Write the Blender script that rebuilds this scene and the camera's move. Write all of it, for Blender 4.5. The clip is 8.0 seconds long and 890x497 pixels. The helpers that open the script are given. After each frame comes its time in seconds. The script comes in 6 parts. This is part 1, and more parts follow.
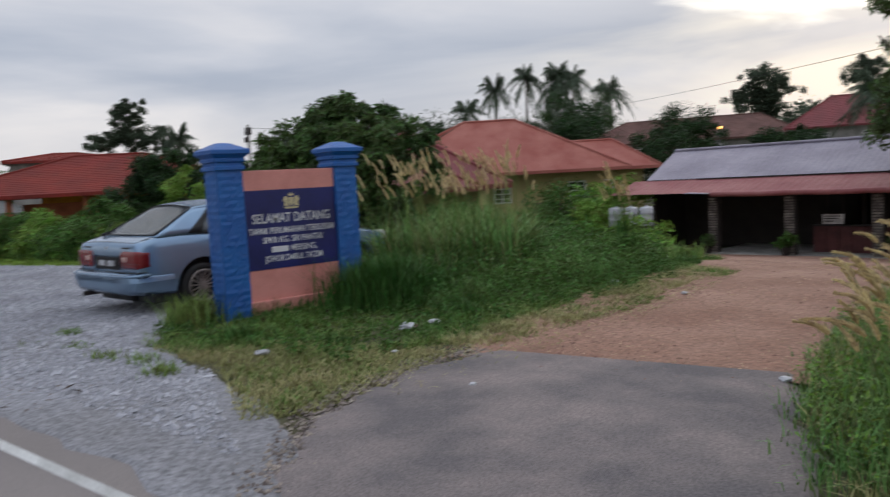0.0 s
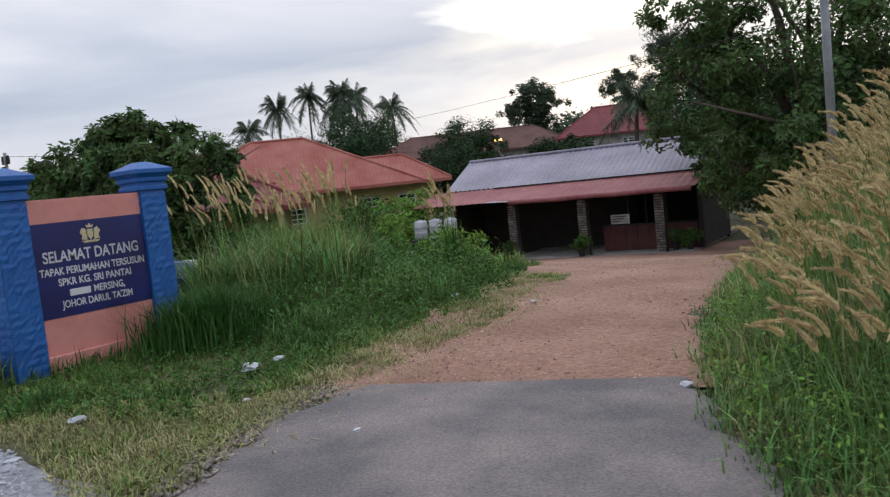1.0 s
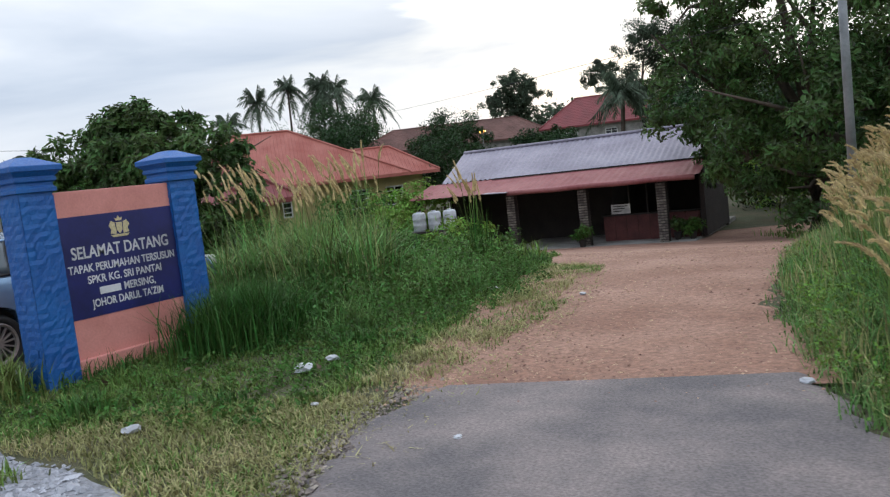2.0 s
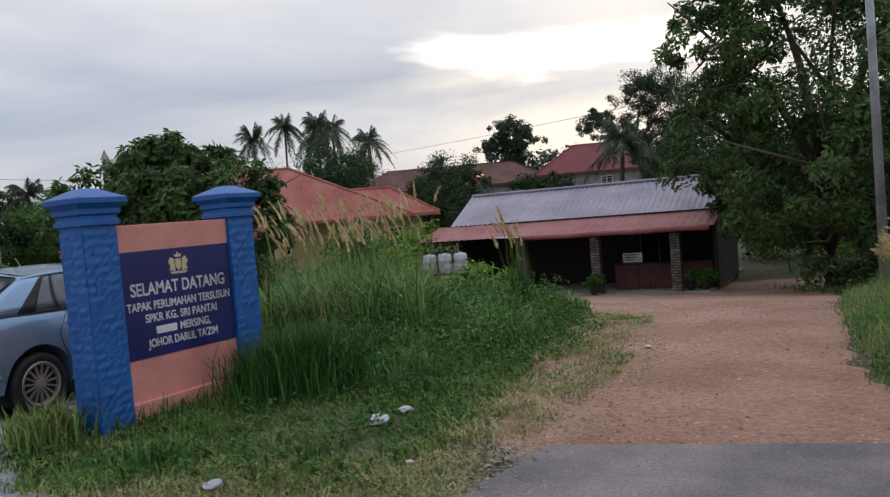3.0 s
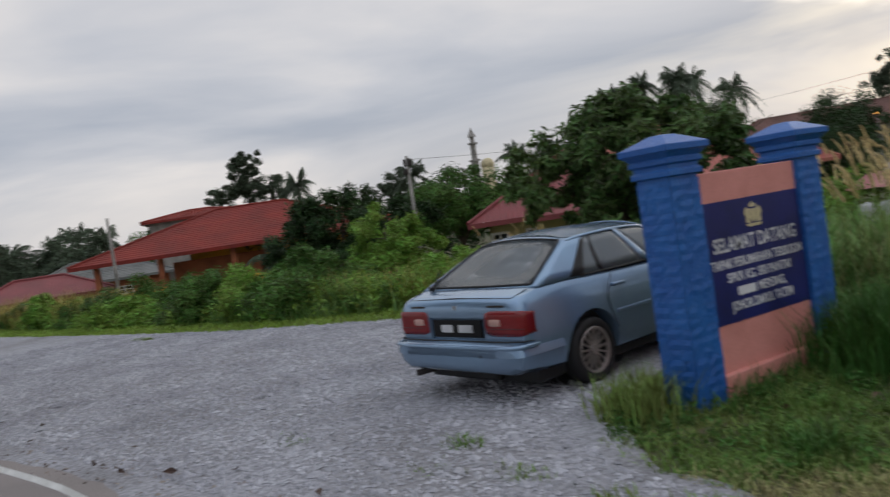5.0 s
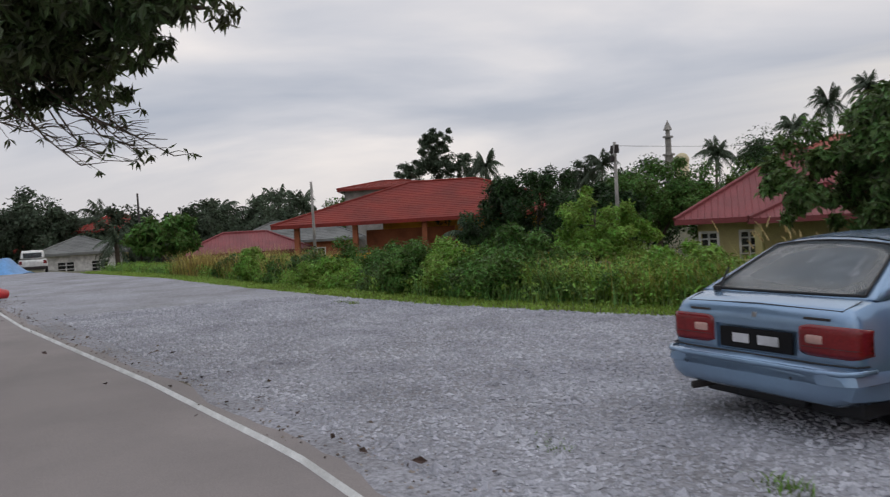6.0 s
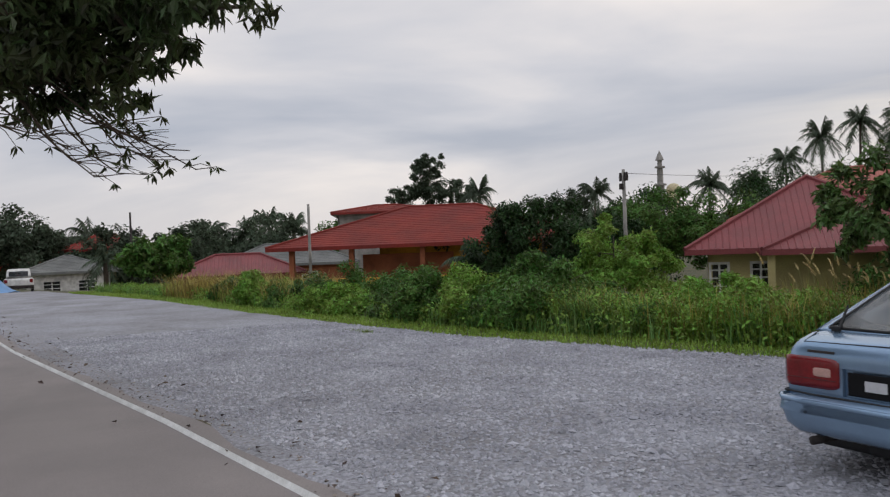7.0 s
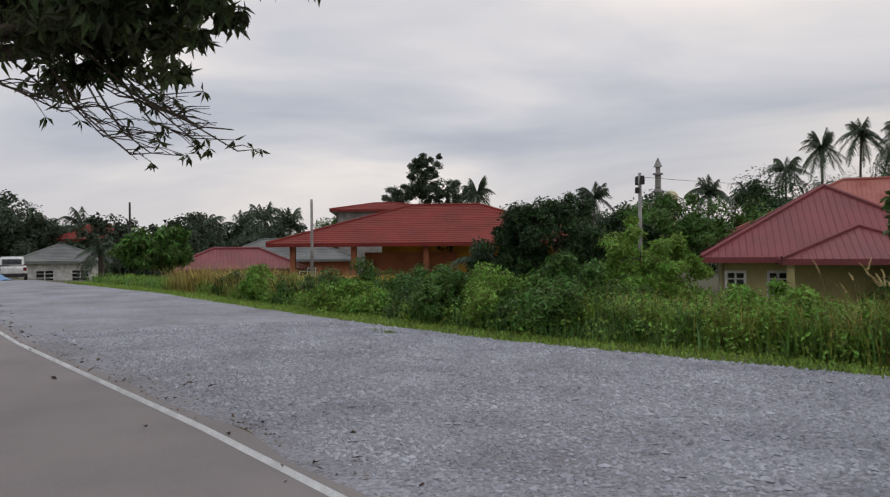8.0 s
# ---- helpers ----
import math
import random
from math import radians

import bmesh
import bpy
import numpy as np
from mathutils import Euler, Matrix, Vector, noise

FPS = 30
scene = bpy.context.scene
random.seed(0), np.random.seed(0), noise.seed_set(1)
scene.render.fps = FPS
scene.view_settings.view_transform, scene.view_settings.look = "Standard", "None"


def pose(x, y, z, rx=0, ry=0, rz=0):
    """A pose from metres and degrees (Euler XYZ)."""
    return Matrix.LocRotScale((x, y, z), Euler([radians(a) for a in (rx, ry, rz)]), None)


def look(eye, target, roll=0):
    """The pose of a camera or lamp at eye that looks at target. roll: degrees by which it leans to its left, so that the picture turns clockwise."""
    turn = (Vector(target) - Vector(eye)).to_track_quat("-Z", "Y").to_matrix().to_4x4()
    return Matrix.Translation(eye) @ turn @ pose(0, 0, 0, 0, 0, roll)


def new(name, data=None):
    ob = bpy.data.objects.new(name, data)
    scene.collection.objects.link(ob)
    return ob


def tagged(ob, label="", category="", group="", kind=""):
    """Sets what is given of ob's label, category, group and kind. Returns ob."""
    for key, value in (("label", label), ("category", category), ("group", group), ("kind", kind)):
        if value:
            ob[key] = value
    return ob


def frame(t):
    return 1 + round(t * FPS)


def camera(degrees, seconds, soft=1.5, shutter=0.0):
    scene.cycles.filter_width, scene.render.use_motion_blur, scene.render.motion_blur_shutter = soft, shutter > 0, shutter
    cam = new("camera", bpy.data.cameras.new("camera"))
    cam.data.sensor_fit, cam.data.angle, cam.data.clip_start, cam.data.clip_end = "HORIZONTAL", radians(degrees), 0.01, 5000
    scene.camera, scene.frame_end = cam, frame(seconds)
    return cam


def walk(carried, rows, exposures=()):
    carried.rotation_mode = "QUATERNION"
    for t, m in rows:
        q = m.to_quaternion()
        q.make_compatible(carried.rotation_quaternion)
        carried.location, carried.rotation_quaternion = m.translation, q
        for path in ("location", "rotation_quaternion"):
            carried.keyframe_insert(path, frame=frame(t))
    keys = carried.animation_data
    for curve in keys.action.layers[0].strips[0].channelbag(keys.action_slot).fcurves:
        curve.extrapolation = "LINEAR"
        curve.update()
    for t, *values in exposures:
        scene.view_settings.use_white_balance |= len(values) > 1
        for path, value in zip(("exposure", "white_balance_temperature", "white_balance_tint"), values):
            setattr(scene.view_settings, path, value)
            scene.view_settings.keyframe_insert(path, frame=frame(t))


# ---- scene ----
cam = camera(58.4, 8.0, 1.25, 0.3)
PATH = [
    (0, (-1.003, 1.364, 1.467), (-2.525, 2.651, 1.294), -3.1),
    (0.2, (-1.177, 1.39, 1.484), (-2.578, 2.807, 1.325), -3.6),
    (0.5, (-1.475, 1.491, 1.461), (-2.728, 3.042, 1.308), -5.0),
    (0.8, (-1.723, 1.523, 1.47), (-2.912, 3.124, 1.308), -5.2),
    (1, (-1.888, 1.51, 1.465), (-3.022, 3.149, 1.296), -6.0),
    (1.5, (-2.274, 1.469, 1.478), (-3.379, 3.125, 1.293), -6.7),
    (1.7, (-2.46, 1.491, 1.474), (-3.558, 3.152, 1.284), -6.9),
    (2.8, (-3.345, 1.332, 1.559), (-4.402, 3.025, 1.426), -4.8),
    (3, (-3.52, 1.309, 1.573), (-4.576, 3.004, 1.482), -4.7),
    (3.5, (-3.947, 1.254, 1.603), (-5.012, 2.945, 1.524), -6.3),
    (3.8, (-4.191, 1.108, 1.626), (-5.284, 2.777, 1.48), -7.8),
    (4, (-4.382, 1.082, 1.613), (-5.589, 2.668, 1.444), -8.7),
    (4.2, (-4.606, 1.041, 1.63), (-5.919, 2.54, 1.47), -9.3),
    (4.5, (-4.915, 0.99, 1.642), (-6.412, 2.312, 1.529), -9.4),
    (4.7, (-5.166, 0.866, 1.674), (-6.73, 2.107, 1.566), -9.0),
    (4.8, (-5.266, 0.804, 1.684), (-6.863, 2.003, 1.578), -9.1),
    (5, (-5.438, 0.722, 1.654), (-7.112, 1.814, 1.573), -8.6),
    (5.2, (-5.686, 0.673, 1.65), (-7.429, 1.651, 1.586), -7.1),
    (6.3, (-7.003, 0.36, 1.656), (-8.886, 1.031, 1.595), -2.8),
    (6.5, (-7.225, 0.322, 1.669), (-9.106, 1.001, 1.635), -2.5),
    (7, (-7.686, 0.119, 1.673), (-9.546, 0.855, 1.665), -2.2),
    (7.5, (-8.185, -0.087, 1.655), (-10.035, 0.673, 1.643), -1.4),
    (8, (-8.636, -0.276, 1.639), (-10.488, 0.48, 1.633), -0.5),
]
walk(cam, [(t, look(eye, target, roll)) for t, eye, target, roll in PATH],
     exposures=[(0.0, -0.2, 6300, 10), (0.5, -0.4, 6250, 11), (1.0, 0.02, 6150, 10), (1.7, 0.34, 6050, 6), (2.8, -0.1, 6200, 9), (3.1, -0.25, 6200, 10), (3.5, -0.7, 6250, 12), (4.0, -0.18, 6350, 11), (4.5, 0.0, 6450, 8), (4.8, -0.3, 6500, 9), (5.2, -0.25, 6550, 10), (6.3, -0.15, 6600, 11), (8.0, -0.2, 6650, 11)])

# ---- light ----
SUN_DIR = Vector((-0.35, 0.92, 0.22)).normalized()
world = bpy.data.worlds.new("evening_sky")
scene.world = world
world.use_nodes = True
wn, wl = world.node_tree.nodes, world.node_tree.links
wn.clear()


def wnode(kind, **props):
    n = wn.new(kind)
    for k, v in props.items():
        n.inputs[k].default_value = v
    return n


w_out = wn.new("ShaderNodeOutputWorld")
w_bg = wn.new("ShaderNodeBackground")
w_sky = wn.new("ShaderNodeTexSky")
w_sky.sky_type = "NISHITA"
w_sky.sun_disc = False
w_sky.sun_elevation = math.asin(SUN_DIR.z)
w_sky.sun_rotation = math.atan2(SUN_DIR.x, SUN_DIR.y)
w_sky.air_density, w_sky.dust_density, w_sky.ozone_density = 1.0, 2.0, 1.0
w_skys = wn.new("ShaderNodeVectorMath")
w_skys.operation = "SCALE"
w_skys.inputs[3].default_value = 0.10
wl.new(w_sky.outputs[0], w_skys.inputs[0])
w_tc = wn.new("ShaderNodeTexCoord")
w_sep = wn.new("ShaderNodeSeparateXYZ")
wl.new(w_tc.outputs["Generated"], w_sep.inputs[0])
# cloud sheet seen at a slant: the direction is divided by its height
w_h = wn.new("ShaderNodeMath")
w_h.operation = "MAXIMUM"
w_h.inputs[1].default_value = 0.0
wl.new(w_sep.outputs[2], w_h.inputs[0])
w_h2 = wn.new("ShaderNodeMath")
w_h2.operation = "ADD"
w_h2.inputs[1].default_value = 0.24
wl.new(w_h.outputs[0], w_h2.inputs[0])
w_div = wn.new("ShaderNodeVectorMath")
w_div.operation = "DIVIDE"
w_comb = wn.new("ShaderNodeCombineXYZ")
for i in range(3):
    wl.new(w_h2.outputs[0], w_comb.inputs[i])
wl.new(w_tc.outputs["Generated"], w_div.inputs[0])
wl.new(w_comb.outputs[0], w_div.inputs[1])
w_map = wn.new("ShaderNodeMapping")
w_map.vector_type = "TEXTURE"
w_map.inputs["Rotation"].default_value = (0, 0, radians(48))
w_map.inputs["Scale"].default_value = (1.5, 1.0, 1.0)
wl.new(w_div.outputs[0], w_map.inputs[0])
w_n1 = wnode("ShaderNodeTexNoise", Scale=0.9, Detail=6.0, Roughness=0.48, Distortion=0.6)
wl.new(w_map.outputs[0], w_n1.inputs["Vector"])
w_r1 = wn.new("ShaderNodeValToRGB")
w_r1.color_ramp.elements[0].position, w_r1.color_ramp.elements[0].color = 0.36, (0.47, 0.52, 0.62, 1)
w_r1.color_ramp.elements[1].position, w_r1.color_ramp.elements[1].color = 0.66, (0.98, 0.94, 0.93, 1)
w_e = w_r1.color_ramp.elements.new(0.5)
w_e.color = (0.68, 0.70, 0.765, 1)
wl.new(w_n1.outputs["Fac"], w_r1.inputs[0])
# warm light round the hidden sun
w_dot = wn.new("ShaderNodeVectorMath")
w_dot.operation = "DOT_PRODUCT"
w_dot.inputs[1].default_value = SUN_DIR
wl.new(w_tc.outputs["Generated"], w_dot.inputs[0])
w_gl = wn.new("ShaderNodeMapRange")
w_gl.interpolation_type = "SMOOTHSTEP"
w_gl.inputs["From Min"].default_value, w_gl.inputs["From Max"].default_value = 0.84, 1.0
wl.new(w_dot.outputs["Value"], w_gl.inputs["Value"])
w_n2 = wnode("ShaderNodeTexNoise", Scale=1.2, Detail=5.0, Roughness=0.5, Distortion=0.6)
wl.new(w_map.outputs[0], w_n2.inputs["Vector"])
w_r2 = wn.new("ShaderNodeMapRange")
w_r2.inputs["From Min"].default_value, w_r2.inputs["From Max"].default_value = 0.42, 0.62
wl.new(w_n2.outputs["Fac"], w_r2.inputs["Value"])
w_gm = wn.new("ShaderNodeMath")
w_gm.operation = "MULTIPLY"
wl.new(w_gl.outputs[0], w_gm.inputs[0])
wl.new(w_r2.outputs[0], w_gm.inputs[1])
w_glow = wn.new("ShaderNodeMix")
w_glow.data_type = "RGBA"
w_glow.inputs[7].default_value = (1.0, 0.94, 0.85, 1)
wl.new(w_gm.outputs[0], w_glow.inputs[0])
wl.new(w_r1.outputs[0], w_glow.inputs[6])
# break in the cloud before the hidden sun: a long flat bright gap with torn edges
GAP = Vector((-0.349, 0.917, 0.196)).normalized()
GAP_R = GAP.cross(Vector((0, 0, 1))).normalized()
GAP_U = GAP_R.cross(GAP)
w_gap = wn.new("ShaderNodeCombineXYZ")
for i, (axis, half) in enumerate(((GAP_R, 0.25), (GAP_U, 0.032))):
    w_ax = wn.new("ShaderNodeVectorMath")
    w_ax.operation = "DOT_PRODUCT"
    w_ax.inputs[1].default_value = axis / half
    wl.new(w_tc.outputs["Generated"], w_ax.inputs[0])
    wl.new(w_ax.outputs["Value"], w_gap.inputs[i])
w_n3 = wnode("ShaderNodeTexNoise", Scale=2.2, Detail=6.0, Roughness=0.55, Distortion=0.5)
wl.new(w_map.outputs[0], w_n3.inputs["Vector"])
w_len = wn.new("ShaderNodeVectorMath")
w_len.operation = "LENGTH"
wl.new(w_gap.outputs[0], w_len.inputs[0])
w_torn = wn.new("ShaderNodeMath")
w_torn.operation = "MULTIPLY_ADD"
w_torn.inputs[1].default_value = 3.4
wl.new(w_n3.outputs["Fac"], w_torn.inputs[0])
wl.new(w_len.outputs["Value"], w_torn.inputs[2])
w_gk = wn.new("ShaderNodeMapRange")
w_gk.interpolation_type = "SMOOTHSTEP"
w_gk.inputs["From Min"].default_value, w_gk.inputs["From Max"].default_value = 2.95, 2.0
wl.new(w_torn.outputs[0], w_gk.inputs["Value"])
w_ahead = wn.new("ShaderNodeMath")
w_ahead.operation = "MULTIPLY"
wl.new(w_gk.outputs[0], w_ahead.inputs[0])
wl.new(w_gl.outputs[0], w_ahead.inputs[1])
w_break = wn.new("ShaderNodeMix")
w_break.data_type = "RGBA"
w_break.inputs[7].default_value = (1.7, 1.6, 1.42, 1)
wl.new(w_ahead.outputs[0], w_break.inputs[0])
wl.new(w_glow.outputs[2], w_break.inputs[6])
# haze towards the horizon
w_hz = wn.new("ShaderNodeMapRange")
w_hz.interpolation_type = "SMOOTHSTEP"
w_hz.inputs["From Min"].default_value, w_hz.inputs["From Max"].default_value = 0.0, 0.16
w_hz.inputs["To Min"].default_value, w_hz.inputs["To Max"].default_value = 0.6, 0.0
wl.new(w_sep.outputs[2], w_hz.inputs["Value"])
w_haze = wn.new("ShaderNodeMix")
w_haze.data_type = "RGBA"
w_haze.inputs[7].default_value = (0.82, 0.785, 0.775, 1)
wl.new(w_hz.outputs[0], w_haze.inputs[0])
wl.new(w_break.outputs[2], w_haze.inputs[6])
w_mix = wn.new("ShaderNodeMix")
w_mix.data_type = "RGBA"
w_mix.inputs[0].default_value = 0.95
wl.new(w_skys.outputs[0], w_mix.inputs[6])
wl.new(w_haze.outputs[2], w_mix.inputs[7])
wl.new(w_mix.outputs[2], w_bg.inputs[0])
# an overcast sky is brightest overhead
w_zen = wn.new("ShaderNodeMapRange")
w_zen.interpolation_type = "SMOOTHSTEP"
w_zen.inputs["From Min"].default_value, w_zen.inputs["From Max"].default_value = 0.30, 0.95
w_zen.inputs["To Min"].default_value, w_zen.inputs["To Max"].default_value = 1.02, 2.02
wl.new(w_sep.outputs[2], w_zen.inputs["Value"])
wl.new(w_zen.outputs[0], w_bg.inputs[1])
wl.new(w_bg.outputs[0], w_out.inputs[0])

sun = new("sun", bpy.data.lights.new("sun", "SUN"))
sun.data.energy, sun.data.angle, sun.data.color = 0.5, radians(25), (1.0, 0.92, 0.82)
sun.matrix_world = look(SUN_DIR * 50, (0, 0, 0))

# ---- materials ----


def material(name, base, rough=0.8, metal=0.0, vary=0.25, scale=3.0, fine=40.0, bump=0.2, tint=None, islands=0.0, piece=0.0,
             through_light=0.0, spec=0.5, bump_dist=0.02):
    """Two scales of variation round a base colour; tint: the second colour of the stains; islands, piece: random shade per leaf or piece."""
    m = bpy.data.materials.new(name)
    m.use_nodes = True
    n, l = m.node_tree.nodes, m.node_tree.links
    b = n["Principled BSDF"]
    b.inputs["Roughness"].default_value, b.inputs["Metallic"].default_value = rough, metal
    b.inputs["Specular IOR Level"].default_value = spec
    tc = n.new("ShaderNodeNewGeometry") if not piece else n.new("ShaderNodeTexCoord")
    vec = tc.outputs["Position"] if not piece else tc.outputs["Object"]
    big, small = n.new("ShaderNodeTexNoise"), n.new("ShaderNodeTexNoise")
    for t, s, d in ((big, scale, 5.0), (small, fine, 4.0)):
        t.inputs["Scale"].default_value, t.inputs["Detail"].default_value, t.inputs["Roughness"].default_value = s, d, 0.6
        l.new(vec, t.inputs["Vector"])
    mix = n.new("ShaderNodeMix")
    mix.data_type = "RGBA"
    tint = tint or tuple(c * 0.6 for c in base)
    mix.inputs[6].default_value, mix.inputs[7].default_value = (*base, 1), (*tint, 1)
    rng = n.new("ShaderNodeMapRange")
    rng.inputs["From Min"].default_value, rng.inputs["From Max"].default_value = 0.38, 0.66
    l.new(big.outputs["Fac"], rng.inputs["Value"])
    l.new(rng.outputs[0], mix.inputs[0])
    hsv = n.new("ShaderNodeHueSaturation")
    val = n.new("ShaderNodeMapRange")
    val.inputs["From Min"].default_value, val.inputs["From Max"].default_value = 0.3, 0.7
    val.inputs["To Min"].default_value, val.inputs["To Max"].default_value = 1 - vary, 1 + vary
    l.new(small.outputs["Fac"], val.inputs["Value"])
    out = val.outputs[0]
    if islands or piece:
        if islands:
            rnd = n.new("ShaderNodeNewGeometry").outputs["Random Per Island"]
        else:
            rnd = n.new("ShaderNodeObjectInfo").outputs["Random"]
        amount = islands or piece
        rr = n.new("ShaderNodeMapRange")
        rr.inputs["To Min"].default_value, rr.inputs["To Max"].default_value = 1 - amount, 1 + amount
        l.new(rnd, rr.inputs["Value"])
        mul = n.new("ShaderNodeMath")
        mul.operation = "MULTIPLY"
        l.new(out, mul.inputs[0])
        l.new(rr.outputs[0], mul.inputs[1])
        out = mul.outputs[0]
        hr = n.new("ShaderNodeMapRange")
        hr.inputs["To Min"].default_value, hr.inputs["To Max"].default_value = 0.5 - amount * 0.05, 0.5 + amount * 0.05
        l.new(rnd, hr.inputs["Value"])
        l.new(hr.outputs[0], hsv.inputs["Hue"])
    l.new(out, hsv.inputs["Value"])
    l.new(mix.outputs[2], hsv.inputs["Color"])
    l.new(hsv.outputs[0], b.inputs["Base Color"])
    if bump:
        bp = n.new("ShaderNodeBump")
        bp.inputs["Strength"].default_value, bp.inputs["Distance"].default_value = bump, bump_dist
        l.new(small.outputs["Fac"], bp.inputs["Height"])
        l.new(bp.outputs[0], b.inputs["Normal"])
    if through_light:
        tr = n.new("ShaderNodeBsdfTranslucent")
        l.new(hsv.outputs[0], tr.inputs[0])
        ms = n.new("ShaderNodeMixShader")
        ms.inputs[0].default_value = through_light
        l.new(b.outputs[0], ms.inputs[1])
        l.new(tr.outputs[0], ms.inputs[2])
        l.new(ms.outputs[0], n["Material Output"].inputs[0])
    return m


M = {}
M["ground"] = material("grassy_earth", (0.052, 0.062, 0.024), 0.95, scale=0.9, fine=18, tint=(0.10, 0.082, 0.045), bump=0.6, bump_dist=0.05)
M["road"] = material("road_asphalt", (0.215, 0.19, 0.18), 0.85, scale=0.5, fine=90, vary=0.18, tint=(0.175, 0.155, 0.148), bump=0.25)
M["apron"] = material("worn_asphalt", (0.115, 0.103, 0.106), 0.9, scale=1.3, fine=60, vary=0.36, tint=(0.225, 0.188, 0.178), bump=0.45)
M["gravel"] = material("gravel_bed", (0.265, 0.268, 0.292), 0.9, scale=0.5, fine=26, vary=0.45, tint=(0.18, 0.177, 0.185), bump=0.7, bump_dist=0.03)
M["stone"] = material("crushed_stone", (0.375, 0.38, 0.41), 0.85, scale=0.9, fine=60, vary=0.15, bump=0.1, islands=0.26, tint=(0.255, 0.258, 0.285))
M["rubble"] = material("asphalt_crumbs", (0.27, 0.225, 0.195), 0.9, islands=0.5, vary=0.15, bump=0)
M["dirt"] = material("red_laterite", (0.225, 0.116, 0.077), 0.95, scale=0.7, fine=26, vary=0.36, tint=(0.335, 0.198, 0.142), bump=0.6, bump_dist=0.02)
M["dirt_bit"] = material("laterite_pebble", (0.40, 0.25, 0.18), 0.95, islands=0.45, vary=0.1, bump=0)
M["paint_line"] = material("road_paint", (0.62, 0.62, 0.60), 0.7, scale=2.5, fine=60, vary=0.15, tint=(0.42, 0.42, 0.40))
M["blue"] = material("blue_paint", (0.010, 0.108, 0.36), 0.5, scale=3, fine=45, vary=0.14, tint=(0.010, 0.078, 0.30), bump=0.35)
M["pink"] = material("salmon_paint", (0.60, 0.25, 0.215), 0.6, scale=3, fine=50, vary=0.08, tint=(0.50, 0.195, 0.165), bump=0.1)
M["navy"] = material("navy_panel", (0.010, 0.014, 0.115), 0.4, scale=3, fine=50, vary=0.08, bump=0.03)
M["letter"] = material("white_lettering", (0.62, 0.62, 0.64), 0.5, vary=0.05, bump=0)
M["gold"] = material("gold_crest", (0.56, 0.48, 0.28), 0.5, vary=0.3, fine=90, bump=0.1)
M["leaf_dark"] = material("dark_leaf", (0.020, 0.045, 0.014), 0.42, scale=0.8, vary=0.15, bump=0, islands=0.6, through_light=0.15, tint=(0.034, 0.066, 0.018), spec=0.18)
M["leaf"] = material("leaf", (0.060, 0.125, 0.026), 0.5, scale=0.8, vary=0.15, bump=0, islands=0.6, through_light=0.2, tint=(0.10, 0.18, 0.04), spec=0.18)
M["leaf_bright"] = material("bright_leaf", (0.14, 0.265, 0.04), 0.5, scale=0.8, vary=0.15, bump=0, islands=0.55, through_light=0.2, tint=(0.21, 0.31, 0.06), spec=0.18)
M["leaf_mid"] = material("mid_leaf", (0.032, 0.062, 0.020), 0.42, scale=0.5, vary=0.15, bump=0, islands=0.6, through_light=0.15, tint=(0.055, 0.095, 0.028), spec=0.18)
# paler grey-green: the haze of distance is put into this leaf colour
M["leaf_hazed"] = material("hazed_far_foliage", (0.085, 0.113, 0.072), 0.7, scale=0.1, vary=0.2, bump=0, islands=0.6, through_light=0.35, spec=0.18)
M["leaf_glossy"] = material("glossy_leaf", (0.062, 0.110, 0.032), 0.38, scale=0.5, vary=0.15, bump=0, islands=0.7, through_light=0.35, tint=(0.10, 0.155, 0.042), spec=0.3)
M["leaf_mango"] = material("mango_leaf", (0.042, 0.068, 0.024), 0.4, scale=0.9, vary=0.2, bump=0, islands=0.65, through_light=0.3, tint=(0.078, 0.088, 0.036), spec=0.3)
M["grass_dark"] = material("dark_grass", (0.045, 0.110, 0.022), 0.6, scale=1.5, vary=0.15, bump=0, islands=0.55, through_light=0.15, tint=(0.07, 0.14, 0.03), spec=0.18)
M["grass"] = material("grass_blade", (0.125, 0.21, 0.046), 0.6, scale=0.9, vary=0.15, bump=0, islands=0.6, through_light=0.2, tint=(0.20, 0.245, 0.07), spec=0.18)
M["grass_bright"] = material("mown_grass", (0.24, 0.35, 0.06), 0.6, scale=1.2, vary=0.15, bump=0, islands=0.35, through_light=0.2, tint=(0.19, 0.30, 0.05), spec=0.18)
M["grass_dry"] = material("dry_grass", (0.40, 0.36, 0.18), 0.7, scale=1.2, vary=0.15, bump=0, islands=0.4, through_light=0.25, tint=(0.21, 0.22, 0.08), spec=0.2)
M["reed"] = material("dry_reed", (0.36, 0.27, 0.075), 0.7, scale=0.6, vary=0.15, bump=0, islands=0.45, through_light=0.25, tint=(0.20, 0.22, 0.05))
M["moss_roof"] = material("mossy_grey_roof", (0.17, 0.175, 0.165), 0.85, scale=0.5, fine=8, vary=0.2)
M["grass_tall"] = material("tall_grass_blade", (0.115, 0.225, 0.058), 0.6, scale=1.5, vary=0.15, bump=0, islands=0.6, through_light=0.25, tint=(0.18, 0.265, 0.085), spec=0.2)
M["plume"] = material("plume_hair", (0.68, 0.56, 0.32), 0.7, scale=2, vary=0.15, bump=0, islands=0.3, through_light=0.4, tint=(0.46, 0.34, 0.16))
M["bark"] = material("bark", (0.10, 0.075, 0.055), 0.9, scale=6, fine=50, bump=0.7)
M["red_metal"] = material("red_metal_roof", (0.205, 0.052, 0.054), 0.5, scale=0.6, fine=14, vary=0.16, tint=(0.155, 0.045, 0.046), bump=0.05, spec=0.18)
